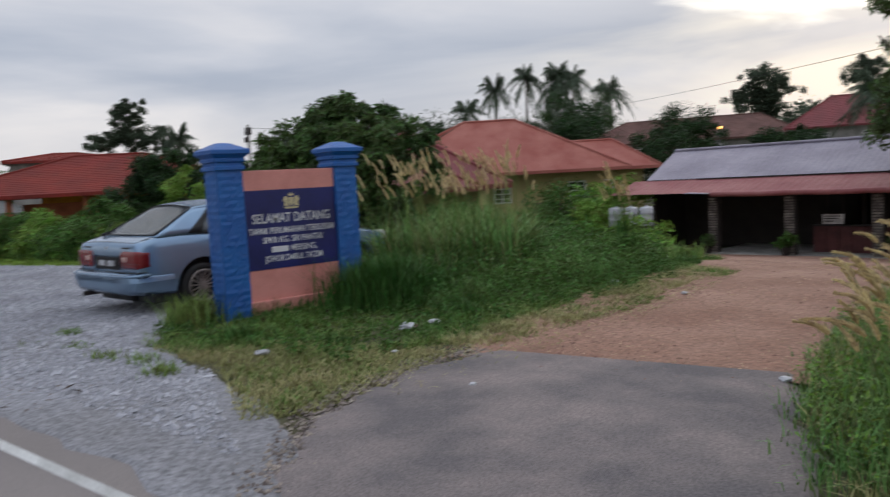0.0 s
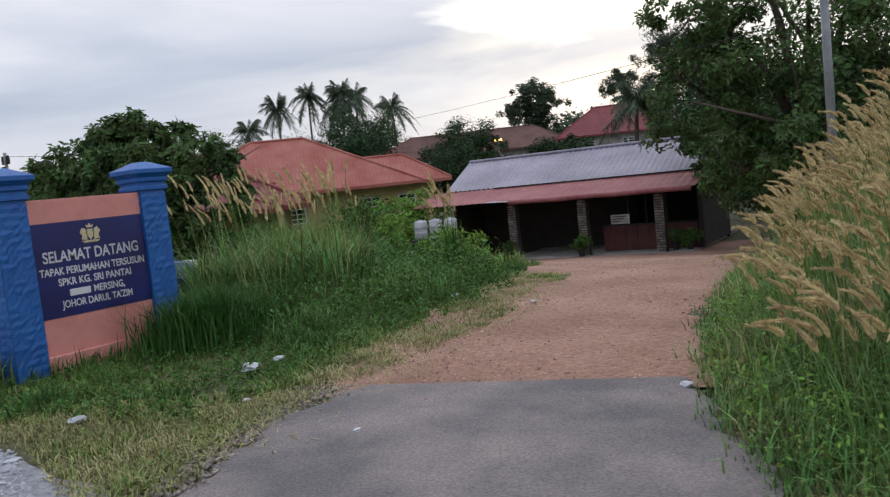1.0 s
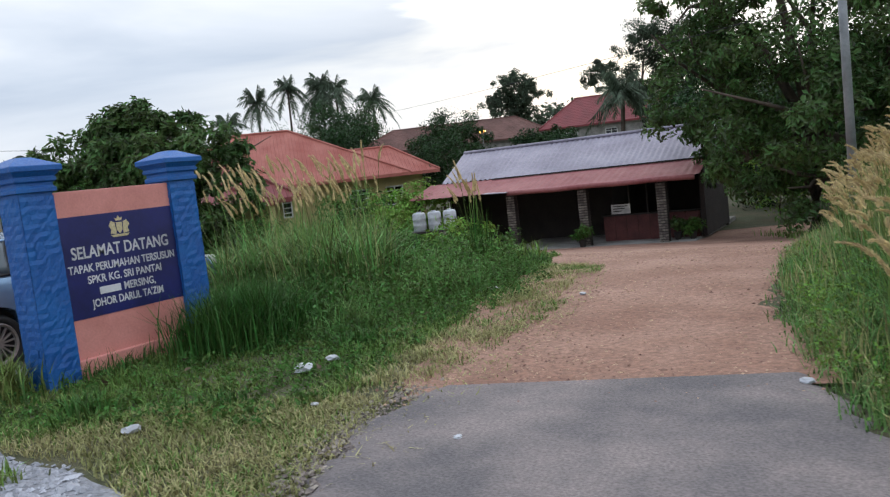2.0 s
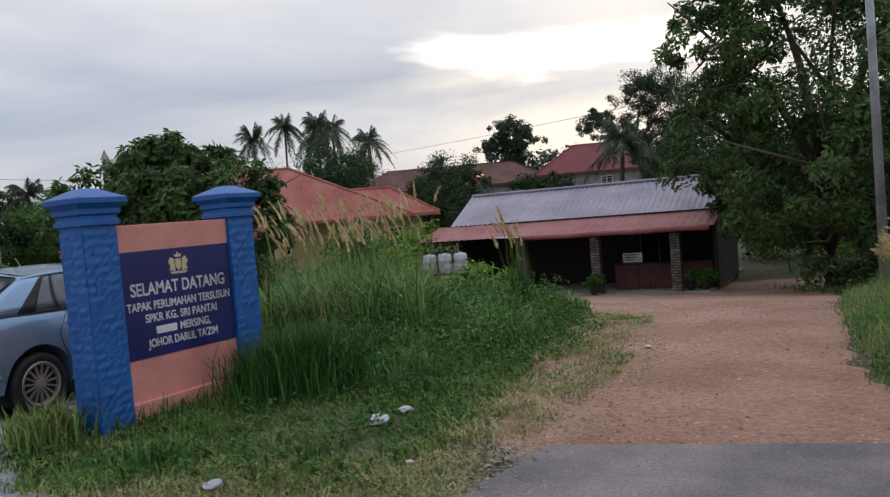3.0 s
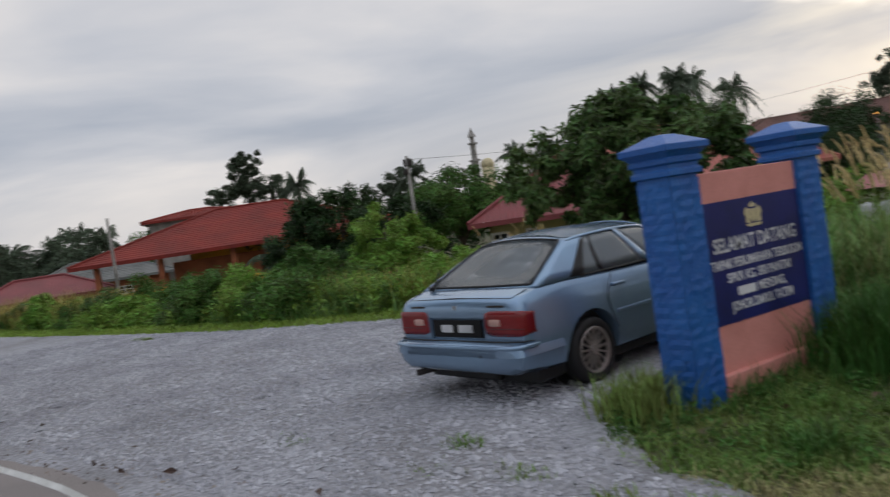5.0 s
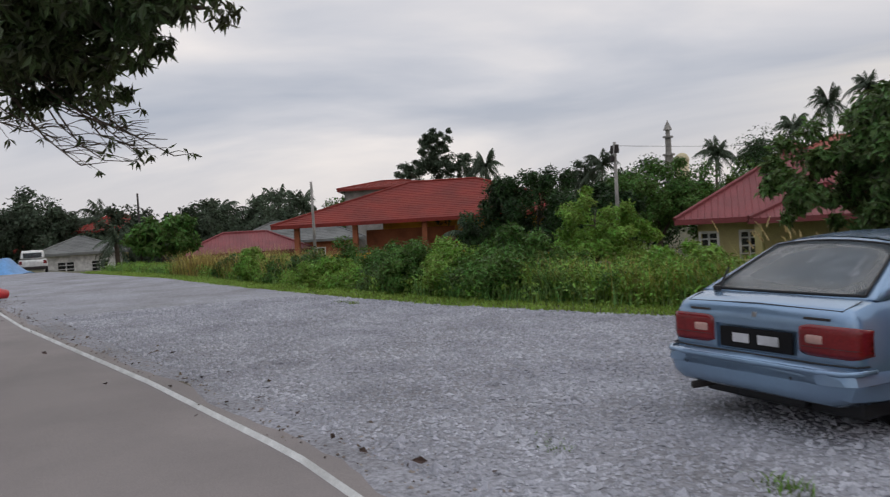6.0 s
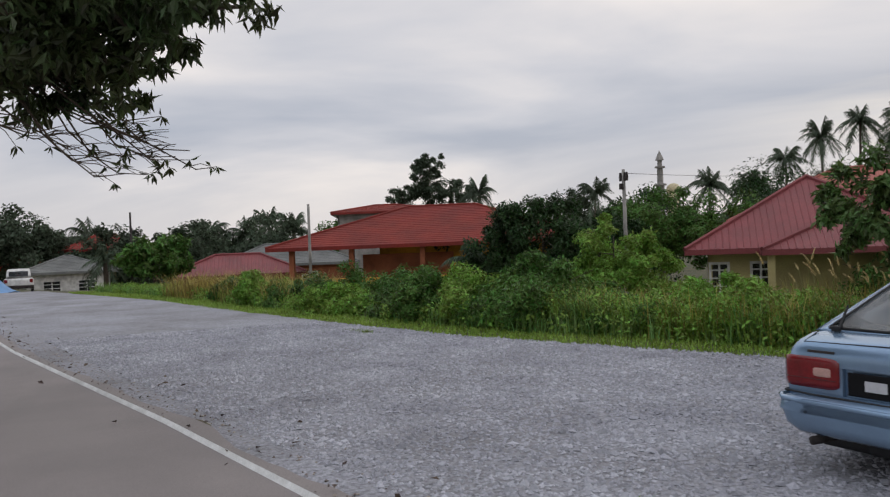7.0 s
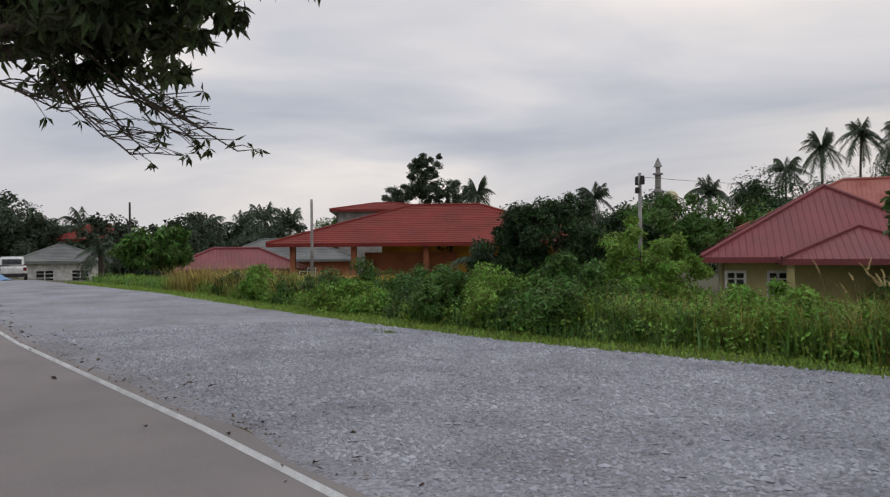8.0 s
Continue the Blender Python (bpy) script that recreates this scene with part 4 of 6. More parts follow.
for s in (-1, 1):
    bm = box(bmesh.new(), s * 0.88 - 0.08, s * 0.88 + 0.08, 2.62, 2.72, 0.95, 1.07, 0.03)
    part("door_mirror", bm, M["car_paint"], car, "", True)

# ---- houses ----


def hip_roof(parent, x0, x1, y0, y1, z, rise, mat, kind, ridge_along="x", inset=None, gable=0.0):
    """A hipped roof over the rectangle; kind: ribs or courses; its slopes are sheets with real ribs or stepped courses."""
    w, d = (x1 - x0, y1 - y0)
    half = (d if ridge_along == "x" else w) / 2
    ins = half if inset is None else inset
    if ridge_along == "x":
        r0, r1 = Vector((x0 + ins, (y0 + y1) / 2, z + rise)), Vector((x1 - ins, (y0 + y1) / 2, z + rise))
        c = [Vector((x0, y0, z)), Vector((x1, y0, z)), Vector((x1, y1, z)), Vector((x0, y1, z))]
        slopes = [(c[0], c[1], r1, r0), (c[1], c[2], r1, r1), (c[2], c[3], r0, r1), (c[3], c[0], r0, r0)]
    else:
        r0, r1 = Vector(((x0 + x1) / 2, y0 + ins, z + rise)), Vector(((x0 + x1) / 2, y1 - ins, z + rise))
        c = [Vector((x0, y0, z)), Vector((x1, y0, z)), Vector((x1, y1, z)), Vector((x0, y1, z))]
        slopes = [(c[0], c[1], r0, r0), (c[1], c[2], r1, r0), (c[2], c[3], r1, r1), (c[3], c[0], r0, r1)]
    bm = bmesh.new()
    for a, b, t1, t0 in slopes:
        nrm = (b - a).cross(t0 - a).normalized()
        if kind == "ribs":
            L = (b - a).length
            ex = (b - a) / L
            s0, s1 = (t0 - a).dot(ex), (t1 - a).dot(ex)
            upv = (t0 - a) - ex * s0
            cols = [(0.0, 0.0), (s0, 0.0), (s1, 0.0), (L, 0.0)]
            k = 0.15
            while k < L - 0.1:
                cols += [(k - 0.03, 0.0), (k, 0.024), (k + 0.03, 0.0)]
                k += 0.24
            prev = None
            for s2, lift2 in sorted(cols):
                f = max(0.0, min(1.0, s2 / max(s0, 1e-3), (L - s2) / max(L - s1, 1e-3)))
                lo, hi = bm.verts.new(a + ex * s2 + nrm * lift2), bm.verts.new(a + ex * s2 + upv * f + nrm * lift2 * min(1, f * 20))
                if prev:
                    bm.faces.new((prev[0], lo, hi, prev[1]))
                prev = (lo, hi)
        else:
            n = max(3, int(((t0 - a) - (b - a).normalized() * (t0 - a).dot((b - a).normalized())).length / 0.33))
            for k in range(n):
                f0, f1 = k / n, (k + 1) / n
                p = [a.lerp(t0, f0) + nrm * 0.02, b.lerp(t1, f0) + nrm * 0.02, b.lerp(t1, f1), a.lerp(t0, f1)]
                if (p[2] - p[3]).length < 1e-3:
                    p = p[:3]
                bm.faces.new([bm.verts.new(v) for v in p])
                bm.faces.new([bm.verts.new(v) for v in (p[0], p[0] - nrm * 0.02, p[1] - nrm * 0.02, p[1])])
    roof = part("roof", bm, mat, parent)
    bm = bmesh.new()
    for a, b in ((c[0], r0), (c[1], r1 if ridge_along == "x" else r0), (c[2], r1), (c[3], r0 if ridge_along == "x" else r1), (r0, r1)):
        if (a - b).length > 0.05:
            rod(bm, a + Vector((0, 0, 0.03)), b + Vector((0, 0, 0.03)), 0.085, 0.085, 6)
    part("ridge_cap", bm, mat, roof)
    bm = bmesh.new()
    for a, b in zip(c, c[1:] + c[:1]):
        ex = (b - a).normalized()
        nn = ex.cross(Vector((0, 0, 1)))
        vs = [bm.verts.new(p) for p in (a + nn * 0.02, b + nn * 0.02, b + nn * 0.02 - Vector((0, 0, 0.2)), a + nn * 0.02 - Vector((0, 0, 0.2)), a - nn * 0.03, b - nn * 0.03, b - nn * 0.03 - Vector((0, 0, 0.2)), a - nn * 0.03 - Vector((0, 0, 0.2)))]
        for f in ((0, 1, 2, 3), (7, 6, 5, 4), (0, 4, 5, 1), (3, 2, 6, 7)):
            bm.faces.new([vs[k] for k in f])
    part("fascia", bm, mat, roof)
    bm = box(bmesh.new(), x0 + 0.05, x1 - 0.05, y0 + 0.05, y1 - 0.05, z - 0.14, z - 0.10)
    part("soffit", bm, M["white"], roof)
    return roof


def window(parent, m, w, h, grille=True, frame_mat="white"):
    """A window in local x (across), z (up), facing -y, at the pose m."""
    fr = bmesh.new()
    t = 0.09
    for a in ((-w / 2, w / 2, h - t, h), (-w / 2, w / 2, 0, t), (-w / 2, -w / 2 + t, t, h - t), (w / 2 - t, w / 2, t, h - t), (-0.035, 0.035, t, h - t)):
        box(fr, a[0], a[1], -0.06, 0.03, a[2], a[3], 0, m)
    if grille:
        for k in (1, 2, 3):
            box(fr, -w / 2 + t, w / 2 - t, -0.055, -0.02, k * h / 4 - 0.025, k * h / 4 + 0.025, 0, m)
    wd = part("window", fr, M[frame_mat], parent, "white-framed window with a grille")
    part("pane", box(bmesh.new(), -w / 2 + t, w / 2 - t, -0.004, 0.004, t, h - t, 0, m), M["pane"], wd)


def walls(parent, x0, x1, y0, y1, z0, z1, mat, holes=()):
    """Four walls 0.15 thick; holes: (side, centre, width, sill, head); side s, e, n or w."""
    for side in "senw":
        L = (x1 - x0) if side in "sn" else (y1 - y0)
        hs = sorted((c - w / 2, c + w / 2, a, b) for s2, c, w, a, b in holes if s2 == side)
        bm = bmesh.new()
        m = {"s": pose(x0, y0, 0), "e": pose(x1, y0, 0, 0, 0, 90), "n": pose(x1, y1, 0, 0, 0, 180), "w": pose(x0, y1, 0, 0, 0, -90)}[side]
        u = 0.0
        for a, b, lo, hi in hs:
            box(bm, u, a, 0, 0.15, z0, z1, 0, m)
            box(bm, a, b, 0, 0.15, z0, lo, 0, m)
            box(bm, a, b, 0, 0.15, hi, z1, 0, m)
            u = b
        box(bm, u, L, 0, 0.15, z0, z1, 0, m)
        part("wall", bm, mat, parent)
        for a, b, lo, hi in hs:
            window(parent, m @ pose((a + b) / 2, 0.03, lo), b - a, hi - lo)


# house with the cream walls behind the hedge
h3 = thing("cream_house", (-32.0, 18.95, -1.6), 50.0, "single-storey cream house under a red ribbed metal hip roof", "house")
walls(h3, 1.1, 8.9, 0.8, 11.6, 0, 2.7, M["cream"], [("s", 0.4, 0.75, 1.05, 2.25), ("s", 1.85, 0.75, 1.05, 2.25), ("w", 4.0, 1.1, 1.05, 2.25)])
hip_roof(h3, 0.3, 9.7, 0, 12.4, 2.75, 2.75, M["red_metal"], "ribs", "y", 4.7)
hip_roof(h3, 2.9, 8.4, -1.2, 4.4, 2.70, 1.12, M["red_metal"], "ribs", "y", 2.4)
for px in (3.2, 8.3):
    part("porch_post", box(bmesh.new(), px - 0.12, px + 0.12, -1.0, -0.76, 0, 2.6, 0.01), M["cream"], h3)
# far house behind the tall grass
h2 = thing("far_cream_house", (-37.6, 40.2, -1.6), 45.0, "cream bungalow with a faded red metal hip roof", "house")
walls(h2, -11.0, 7.4, 0.8, 6.0, 0, 3.2, M["cream"], [("s", 16.4, 1.2, 1.2, 2.5), ("s", 14, 1.2, 1.2, 2.5), ("s", 9, 1.2, 1.2, 2.5), ("s", 4, 1.2, 1.2, 2.5), ("e", 2.0, 1.2, 1.2, 2.5)])
hip_roof(h2, -12.0, 6.4, -0.6, 9.0, 3.3, 3.7, M["faded_red"], "ribs", "x", 7.4)
hip_roof(h2, 0.0, 8.4, -0.2, 6.4, 3.28, 1.9, M["faded_red"], "ribs", "x", 2.7)
# orange house with the red tile roof
h1 = thing("orange_house", (-54.5, 8.2, -1.1), 62.0, "orange house with a wide red tiled hip roof and open porch", "house")
walls(h1, 5.5, 17.2, 2.5, 11.0, 0, 2.85, M["orange"], [("s", 8.0, 1.6, 0.9, 2.2)])
hip_roof(h1, -0.8, 18.6, 0, 13.0, 2.95, 2.42, M["red_tile"], "courses", "x", 7.5)
for px in (0.6, 4.2, 8.4):
    bm = box(bmesh.new(), px - 0.15, px + 0.15, 0.45, 0.75, 0, 2.85, 0.01)
    part("porch_post", bm, M["terracotta"], h1)
bm = box(bmesh.new(), 4.5, 10.0, 2.2, 2.4, 0, 2.4)
part("porch_wall", bm, M["terracotta"], h1, "terracotta porch wall")
bm = box(bmesh.new(), 0.3, 12.0, -1.6, -1.45, 0, 1.15, 0.02)
part("garden_wall", bm, M["orange"], h1, "low orange garden wall")

# ---- village shop ----
shop = thing("village_shop", (-15.8, 26.35, -1.62), 3.4, "low open-fronted shop, zinc roof and faded red awning", "shop")
bm = box(bmesh.new(), -0.25, 6.2, -0.78, 6.6, -0.1, 0.12, 0.02)
part("floor_slab", bm, M["concrete"], shop, "pale concrete floor slab")
# near-black walls carry the shade under the awning in their colour
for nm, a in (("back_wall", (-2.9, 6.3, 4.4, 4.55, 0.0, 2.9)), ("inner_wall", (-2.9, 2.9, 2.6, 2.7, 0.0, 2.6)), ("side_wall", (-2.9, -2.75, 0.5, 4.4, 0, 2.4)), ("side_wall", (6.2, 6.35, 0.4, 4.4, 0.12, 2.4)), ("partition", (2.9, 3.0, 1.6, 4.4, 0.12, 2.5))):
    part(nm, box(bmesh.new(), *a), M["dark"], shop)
counter = part("counter_front", box(bmesh.new(), 3.0, 6.15, 0.42, 0.48, 0.12, 0.95), M["maroon"], shop, "maroon boarded counter front")
for k in range(8):
    part("board", box(bmesh.new(), 3.0 + k * 0.39, 3.0 + k * 0.39 + 0.375, 0.38, 0.418 + 0.001 * (k % 2), 0.12, 0.95), M["maroon"], counter)
part("counter_top", box(bmesh.new(), 2.95, 6.18, 0.30, 0.62, 0.955, 0.995, 0.008), M["dark"], counter)
for k, px in enumerate((3.9, 4.5, 5.2)):
    part("counter_strut", rod(bmesh.new(), (px, 0.45, 0.995), (px, 0.45, 2.3), 0.03, 0.03), M["dark"], counter)


def corrugated(x0, x1, ya, za, yb, zb, pitch=0.2, amp=0.025, xa_in=0.0):
    """A corrugated sheet from the line (ya, za) up to (yb, zb)."""
    n = int((x1 - x0) / pitch * 4)
    xs2 = np.linspace(x0, x1, n + 1)
    up2 = np.array([0, -(zb - za), yb - ya]) / math.hypot(yb - ya, zb - za)
    w2 = np.sin((xs2 - x0) / pitch * 2 * np.pi) * amp
    a = np.stack([xs2, np.full(n + 1, ya), np.full(n + 1, za)], 1) + w2[:, None] * up2
    b = np.stack([xs2 + xa_in * (1 - (xs2 - x0) / (x1 - x0)), np.full(n + 1, yb), np.full(n + 1, zb)], 1) + w2[:, None] * up2
    v = np.concatenate([a, b, a - up2 * 0.01, b - up2 * 0.01])
    k = np.arange(n)
    f = np.concatenate([np.stack([k, k + 1, k + n + 2, k + n + 1], 1), np.stack([k, k + 1, k + n + 2, k + n + 1], 1)[:, ::-1] + 2 * (n + 1)])
    return v, f


def sheet(name, parent, mat, *a, label="", **kw):
    v, f = corrugated(*a, **kw)
    return adopt(new(name, mesh_np(name, v, f, mat, True)), parent, label)


sheet("upper_roof", shop, M["lilac_metal"], -3.33, 6.7, 0.8, 2.62, 3.7, 3.70, label="weathered lilac-grey corrugated zinc roof", xa_in=-0.45)
sheet("rear_roof", shop, M["lilac_metal"], -3.33, 6.7, 6.7, 2.6, 3.7, 3.70)
sheet("awning", shop, M["pinkish_metal"], -3.85, 6.5, -0.9, 2.16, 0.86, 2.60, label="faded red metal awning", pitch=0.25, amp=0.012)
bm = bmesh.new()
tube(bm, [(0.15 + 6.2 * k / 10, -0.93, 2.10 + 0.012 * math.sin(k * 1.7)) for k in range(11)], 0.085, 0.085, 8)
part("awning_valance", bm, M["pinkish_metal"], shop, "rolled red awning edge", True)
bm = box(bmesh.new(), -0.75, 0.12, -1.12, -0.6, 2.17, 2.19, 0, pose(0, 0, 0, 2, 2, 0))
part("patch_sheet", bm, M["lilac_metal"], shop, "loose pale roof sheet")
bm = bmesh.new()
rod(bm, (-3.75, 3.7, 3.74), (6.75, 3.7, 3.74), 0.06, 0.06, 8)
part("ridge_cap", bm, M["lilac_metal"], shop)
# dark strip stands in for the shade between roof and awning
bm = box(bmesh.new(), -1.2, 6.6, 0.72, 0.82, 2.585, 2.625)
part("gap_shade_strip", bm, M["dark"], shop, "dark strip painted as the shaded gap between roof and awning")
for px in (0.1, 2.68, 5.25):
    bm = bmesh.new()
    g = random.Random(int(px * 10))
    for r in range(22):
        for k in range(3):
            u = -0.15 + k * 0.10
            box(bm, px + u, px + u + 0.088, -0.66 - g.uniform(0, 0.03), -0.38, 0.12 + r * 0.085, 0.12 + r * 0.085 + 0.06, 0)
    part("stone_post", bm, M["poststone"], shop, "post of pale stacked stones")
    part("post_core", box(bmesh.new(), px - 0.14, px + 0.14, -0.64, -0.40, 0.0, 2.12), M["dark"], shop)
part("corner_post", rod(bmesh.new(), (-3.5, -0.75, -0.1), (-3.5, -0.75, 2.16), 0.05, 0.045), M["dark"], shop)
part("notice", box(bmesh.new(), 3.3, 3.95, 0.34, 0.375, 1.02, 1.34, 0.01), M["white"], shop, "pale notice board with unreadable bars")
for k in range(3):
    part("plain_bar", box(bmesh.new(), 3.36, 3.87 - 0.1 * k, 0.332, 0.339, 1.26 - k * 0.08, 1.29 - k * 0.08), M["dark"], shop)

# ---- far roofs ----


def far_house(at, turn, w, d, h, rise, roof, wall, label, name="house", courses="courses", eave=None):
    z = float(gz(*at)) if eave is None else eave - h
    ob = thing(name, (*at, z), turn, label, "house")
    walls(ob, -w / 2 + 0.6, w / 2 - 0.6, 0.6, d - 0.6, -1, h - 0.05, M[wall], [("s", w * 0.25, 1.4, h - 2.0, h - 0.7), ("s", w * 0.6, 1.4, h - 2.0, h - 0.7)])
    hip_roof(ob, -w / 2, w / 2, 0, d, h, rise, M[roof], courses)
    return ob


far_house((-38.0, 90.0), 20, 13, 9, 2.6, 3.4, "red_metal", "concrete", "hillside house with a bright red hipped roof", eave=5.0)
far_house((-31.0, 93.0), 10, 9, 8, 2.6, 2.0, "red_metal", "concrete", "red-roofed house among trees on the slope", eave=5.2)
far_house((-55.0, 86.0), 28, 26, 10, 2.4, 2.8, "brown_roof", "concrete", "long house with a brown roof on the slope", eave=4.6)
far_house((-77.4, 22.0), 72, 10, 8, 7.1, 0.75, "red_tile", "concrete", "two-storey house with a red tiled roof", courses="courses")
far_house((-75.0, 12.5), 80, 12, 8, 2.7, 1.7, "moss_roof", "terracotta", "grey-roofed house behind the orange one")
far_house((-61.0, 6.6), 82, 9, 6, 1.7, 1.3, "red_metal", "terracotta", "low shed with a faded red roof", "shed", "ribs")
far_house((-97.0, -7.5), 95, 9, 7, 2.2, 1.5, "red_tile", "cream", "distant red-roofed house among trees")

# ---- trees ----
tree((-14.65, 10.25), 3.4, [(0.1, 0, 2.15, 1.5, 1.5, 1.0), (-0.9, -0.5, 1.95, 0.95, 0.95, 0.8), (1.1, 0.6, 1.9, 1.05, 1.05, 0.95), (0.2, 0.1, 2.75, 1.0, 1.0, 0.5), (0.1, 0.4, 1.0, 1.1, 1.1, 0.8), (0.8, -0.2, 0.9, 1.2, 1.1, 0.8)], 46000, 0.125, M["leaf_glossy"], 11,
     "dense dark-green broadleaf tree behind the sign", 0.10, 300, 0.45, 0.17, hang=0.7)
tree((-6.2, 26.9), 11.0, [(0.2, 0, 6.5, 4.2, 4.3, 3.0), (-2.9, 0.0, 4.6, 2.4, 2.4, 2.2), (-2.8, 0, 7.6, 2.1, 2.1, 1.9), (3.2, -1, 5.0, 3.2, 3.0, 2.8), (0.4, -2.2, 3.4, 3.3, 2.5, 2.4), (-1.3, 0, 9.4, 2.6, 2.5, 1.7),
                         (-2.0, -0.6, 2.3, 1.6, 1.7, 1.4), (3, -1, 1.8, 3, 2.4, 1.8), (0.6, -1.6, 1.5, 2.6, 2, 1.3), (2.5, 0, 9, 3, 3, 2)], 74000, 0.19,
     M["leaf_glossy"], 21, "large dark-green spreading tree beside the shop", 0.32, 520, 0.5, 0.185, hang=0.3)
tree((-24.7, 11.4), 2.7, [(0, 0, 1.85, 1.1, 1.1, 0.85), (0.7, 0.5, 1.35, 1.0, 1.0, 0.85), (-0.6, -0.4, 1.1, 0.95, 0.95, 0.8), (0, 0, 0.8, 1.25, 1.25, 0.7)], 26000, 0.105, M["leaf_bright"], 31, "light-green shrub in the hedge", 0.06, 90, name="shrub", category="shrub")
tree((-37.0, 16.1), 4.6, [(0, 0, 3.2, 2.7, 2.7, 1.75), (-0.9, -1.6, 2.4, 1.9, 1.9, 1.5), (1.0, 2.2, 2.6, 2.1, 2.1, 1.6), (0, 0, 1.6, 2.4, 2.6, 1.3)], 50000, 0.18, M["leaf_dark"], 41, "round dark-green tree beside the orange house", 0.14, 200, 0.5, 0.2)
tree((-43.5, 26.9), 5.6, [(0, 0, 4.0, 3.0, 3.0, 1.9), (1.6, 0.5, 3.4, 2.0, 2.0, 1.6), (-1.8, 0, 3.2, 2.0, 2.0, 1.6)], 26000, 0.2, M["leaf"], 51, "leafy green tree behind the houses", 0.16, 90)
tree((-147, 52.5), 18.5, [(0, 0, 14, 5.2, 5.2, 3.8), (-4.6, -3.8, 12.5, 3.8, 3.8, 3.0), (4.6, 3.8, 12.5, 3.8, 3.8, 2.8), (0.5, 0, 18, 3.8, 3.8, 2.2)], 15000, 0.5, M["leaf_hazed"], 61, "tall open-crowned tree above the roofs", 0.3, 120, 0.35, 0.2)
tree((-57.0, 108.0), 11.5, [(0, 0, 8.6, 4, 4, 3), (2.4, 0, 7.6, 3.0, 2.6, 2), (-2.4, 0, 7.2, 3, 3, 2), (0, 0, 5, 4, 4, 2.5)], 14000, 0.4, M["leaf_hazed"], 71, "round dark tree on the hill", 0.25, 160, 0.3, 0.2)
tree((-37.5, 106.0), 16.5, [(1.5, 0, 12.0, 4.6, 4.5, 3.2), (-5.5, 0, 9.0, 3.4, 3, 1.8), (6, 0, 10.8, 5.0, 4, 3.2), (0, 0, 7.2, 6, 5, 2.8), (8, 0, 7.2, 5, 4, 3.2), (0, 0, 4.0, 7, 5, 2.6)], 46000, 0.30, M["leaf_hazed"], 81, "wide dark tree on the hillside", 0.35, 300, 0.35, 0.22)
tree((-110.5, 61.4), 11.5, [(0, 0, 8, 3.2, 3.2, 2.8), (2.5, 2.5, 6, 2.6, 2.6, 2)], 9000, 0.4, M["leaf_hazed"], 91, "round dark distant tree", 0.2, 110, 0.3, 0.22)
tree((-52.2, 1.3), 3.2, [(0, 0, 1.9, 2.0, 2.0, 1.1), (-1.2, 0.6, 1.5, 1.4, 1.4, 1.0), (1.3, -0.4, 1.5, 1.3, 1.3, 1.0)], 7000, 0.28, M["leaf"], 95, "bushy green tree at the end of the lot", 0.1, 60)


# ---- grass, weeds and plumes ----


def on_ground(xy, lift=0.0):
    return np.concatenate([xy, (gz(xy[:, 0], xy[:, 1]) + lift)[:, None]], 1)


def grass(name, poly, n, height, width, mat, seed, label, lean=0.5, droop=0.3, hfun=None, at=None, clump=0.0):
    xy = scatter(poly, n, seed) + np.random.default_rng(seed + 5).normal(0, 0.07, (n, 2)) if at is None else at
    if clump:
        g = np.random.default_rng(seed + 7)
        c = scatter(poly, max(6, n // 120), seed + 3)
        xy = c[g.integers(0, len(c), n)] + g.normal(0, clump, (n, 2))
        xy = xy[inside(xy, poly)]
    h = height if hfun is None else height * hfun(xy)
    return tagged(new(name, blades_mesh(name, on_ground(xy, -0.01), h, width, mat, seed, lean, droop)), label, "grass", kind="stuff")


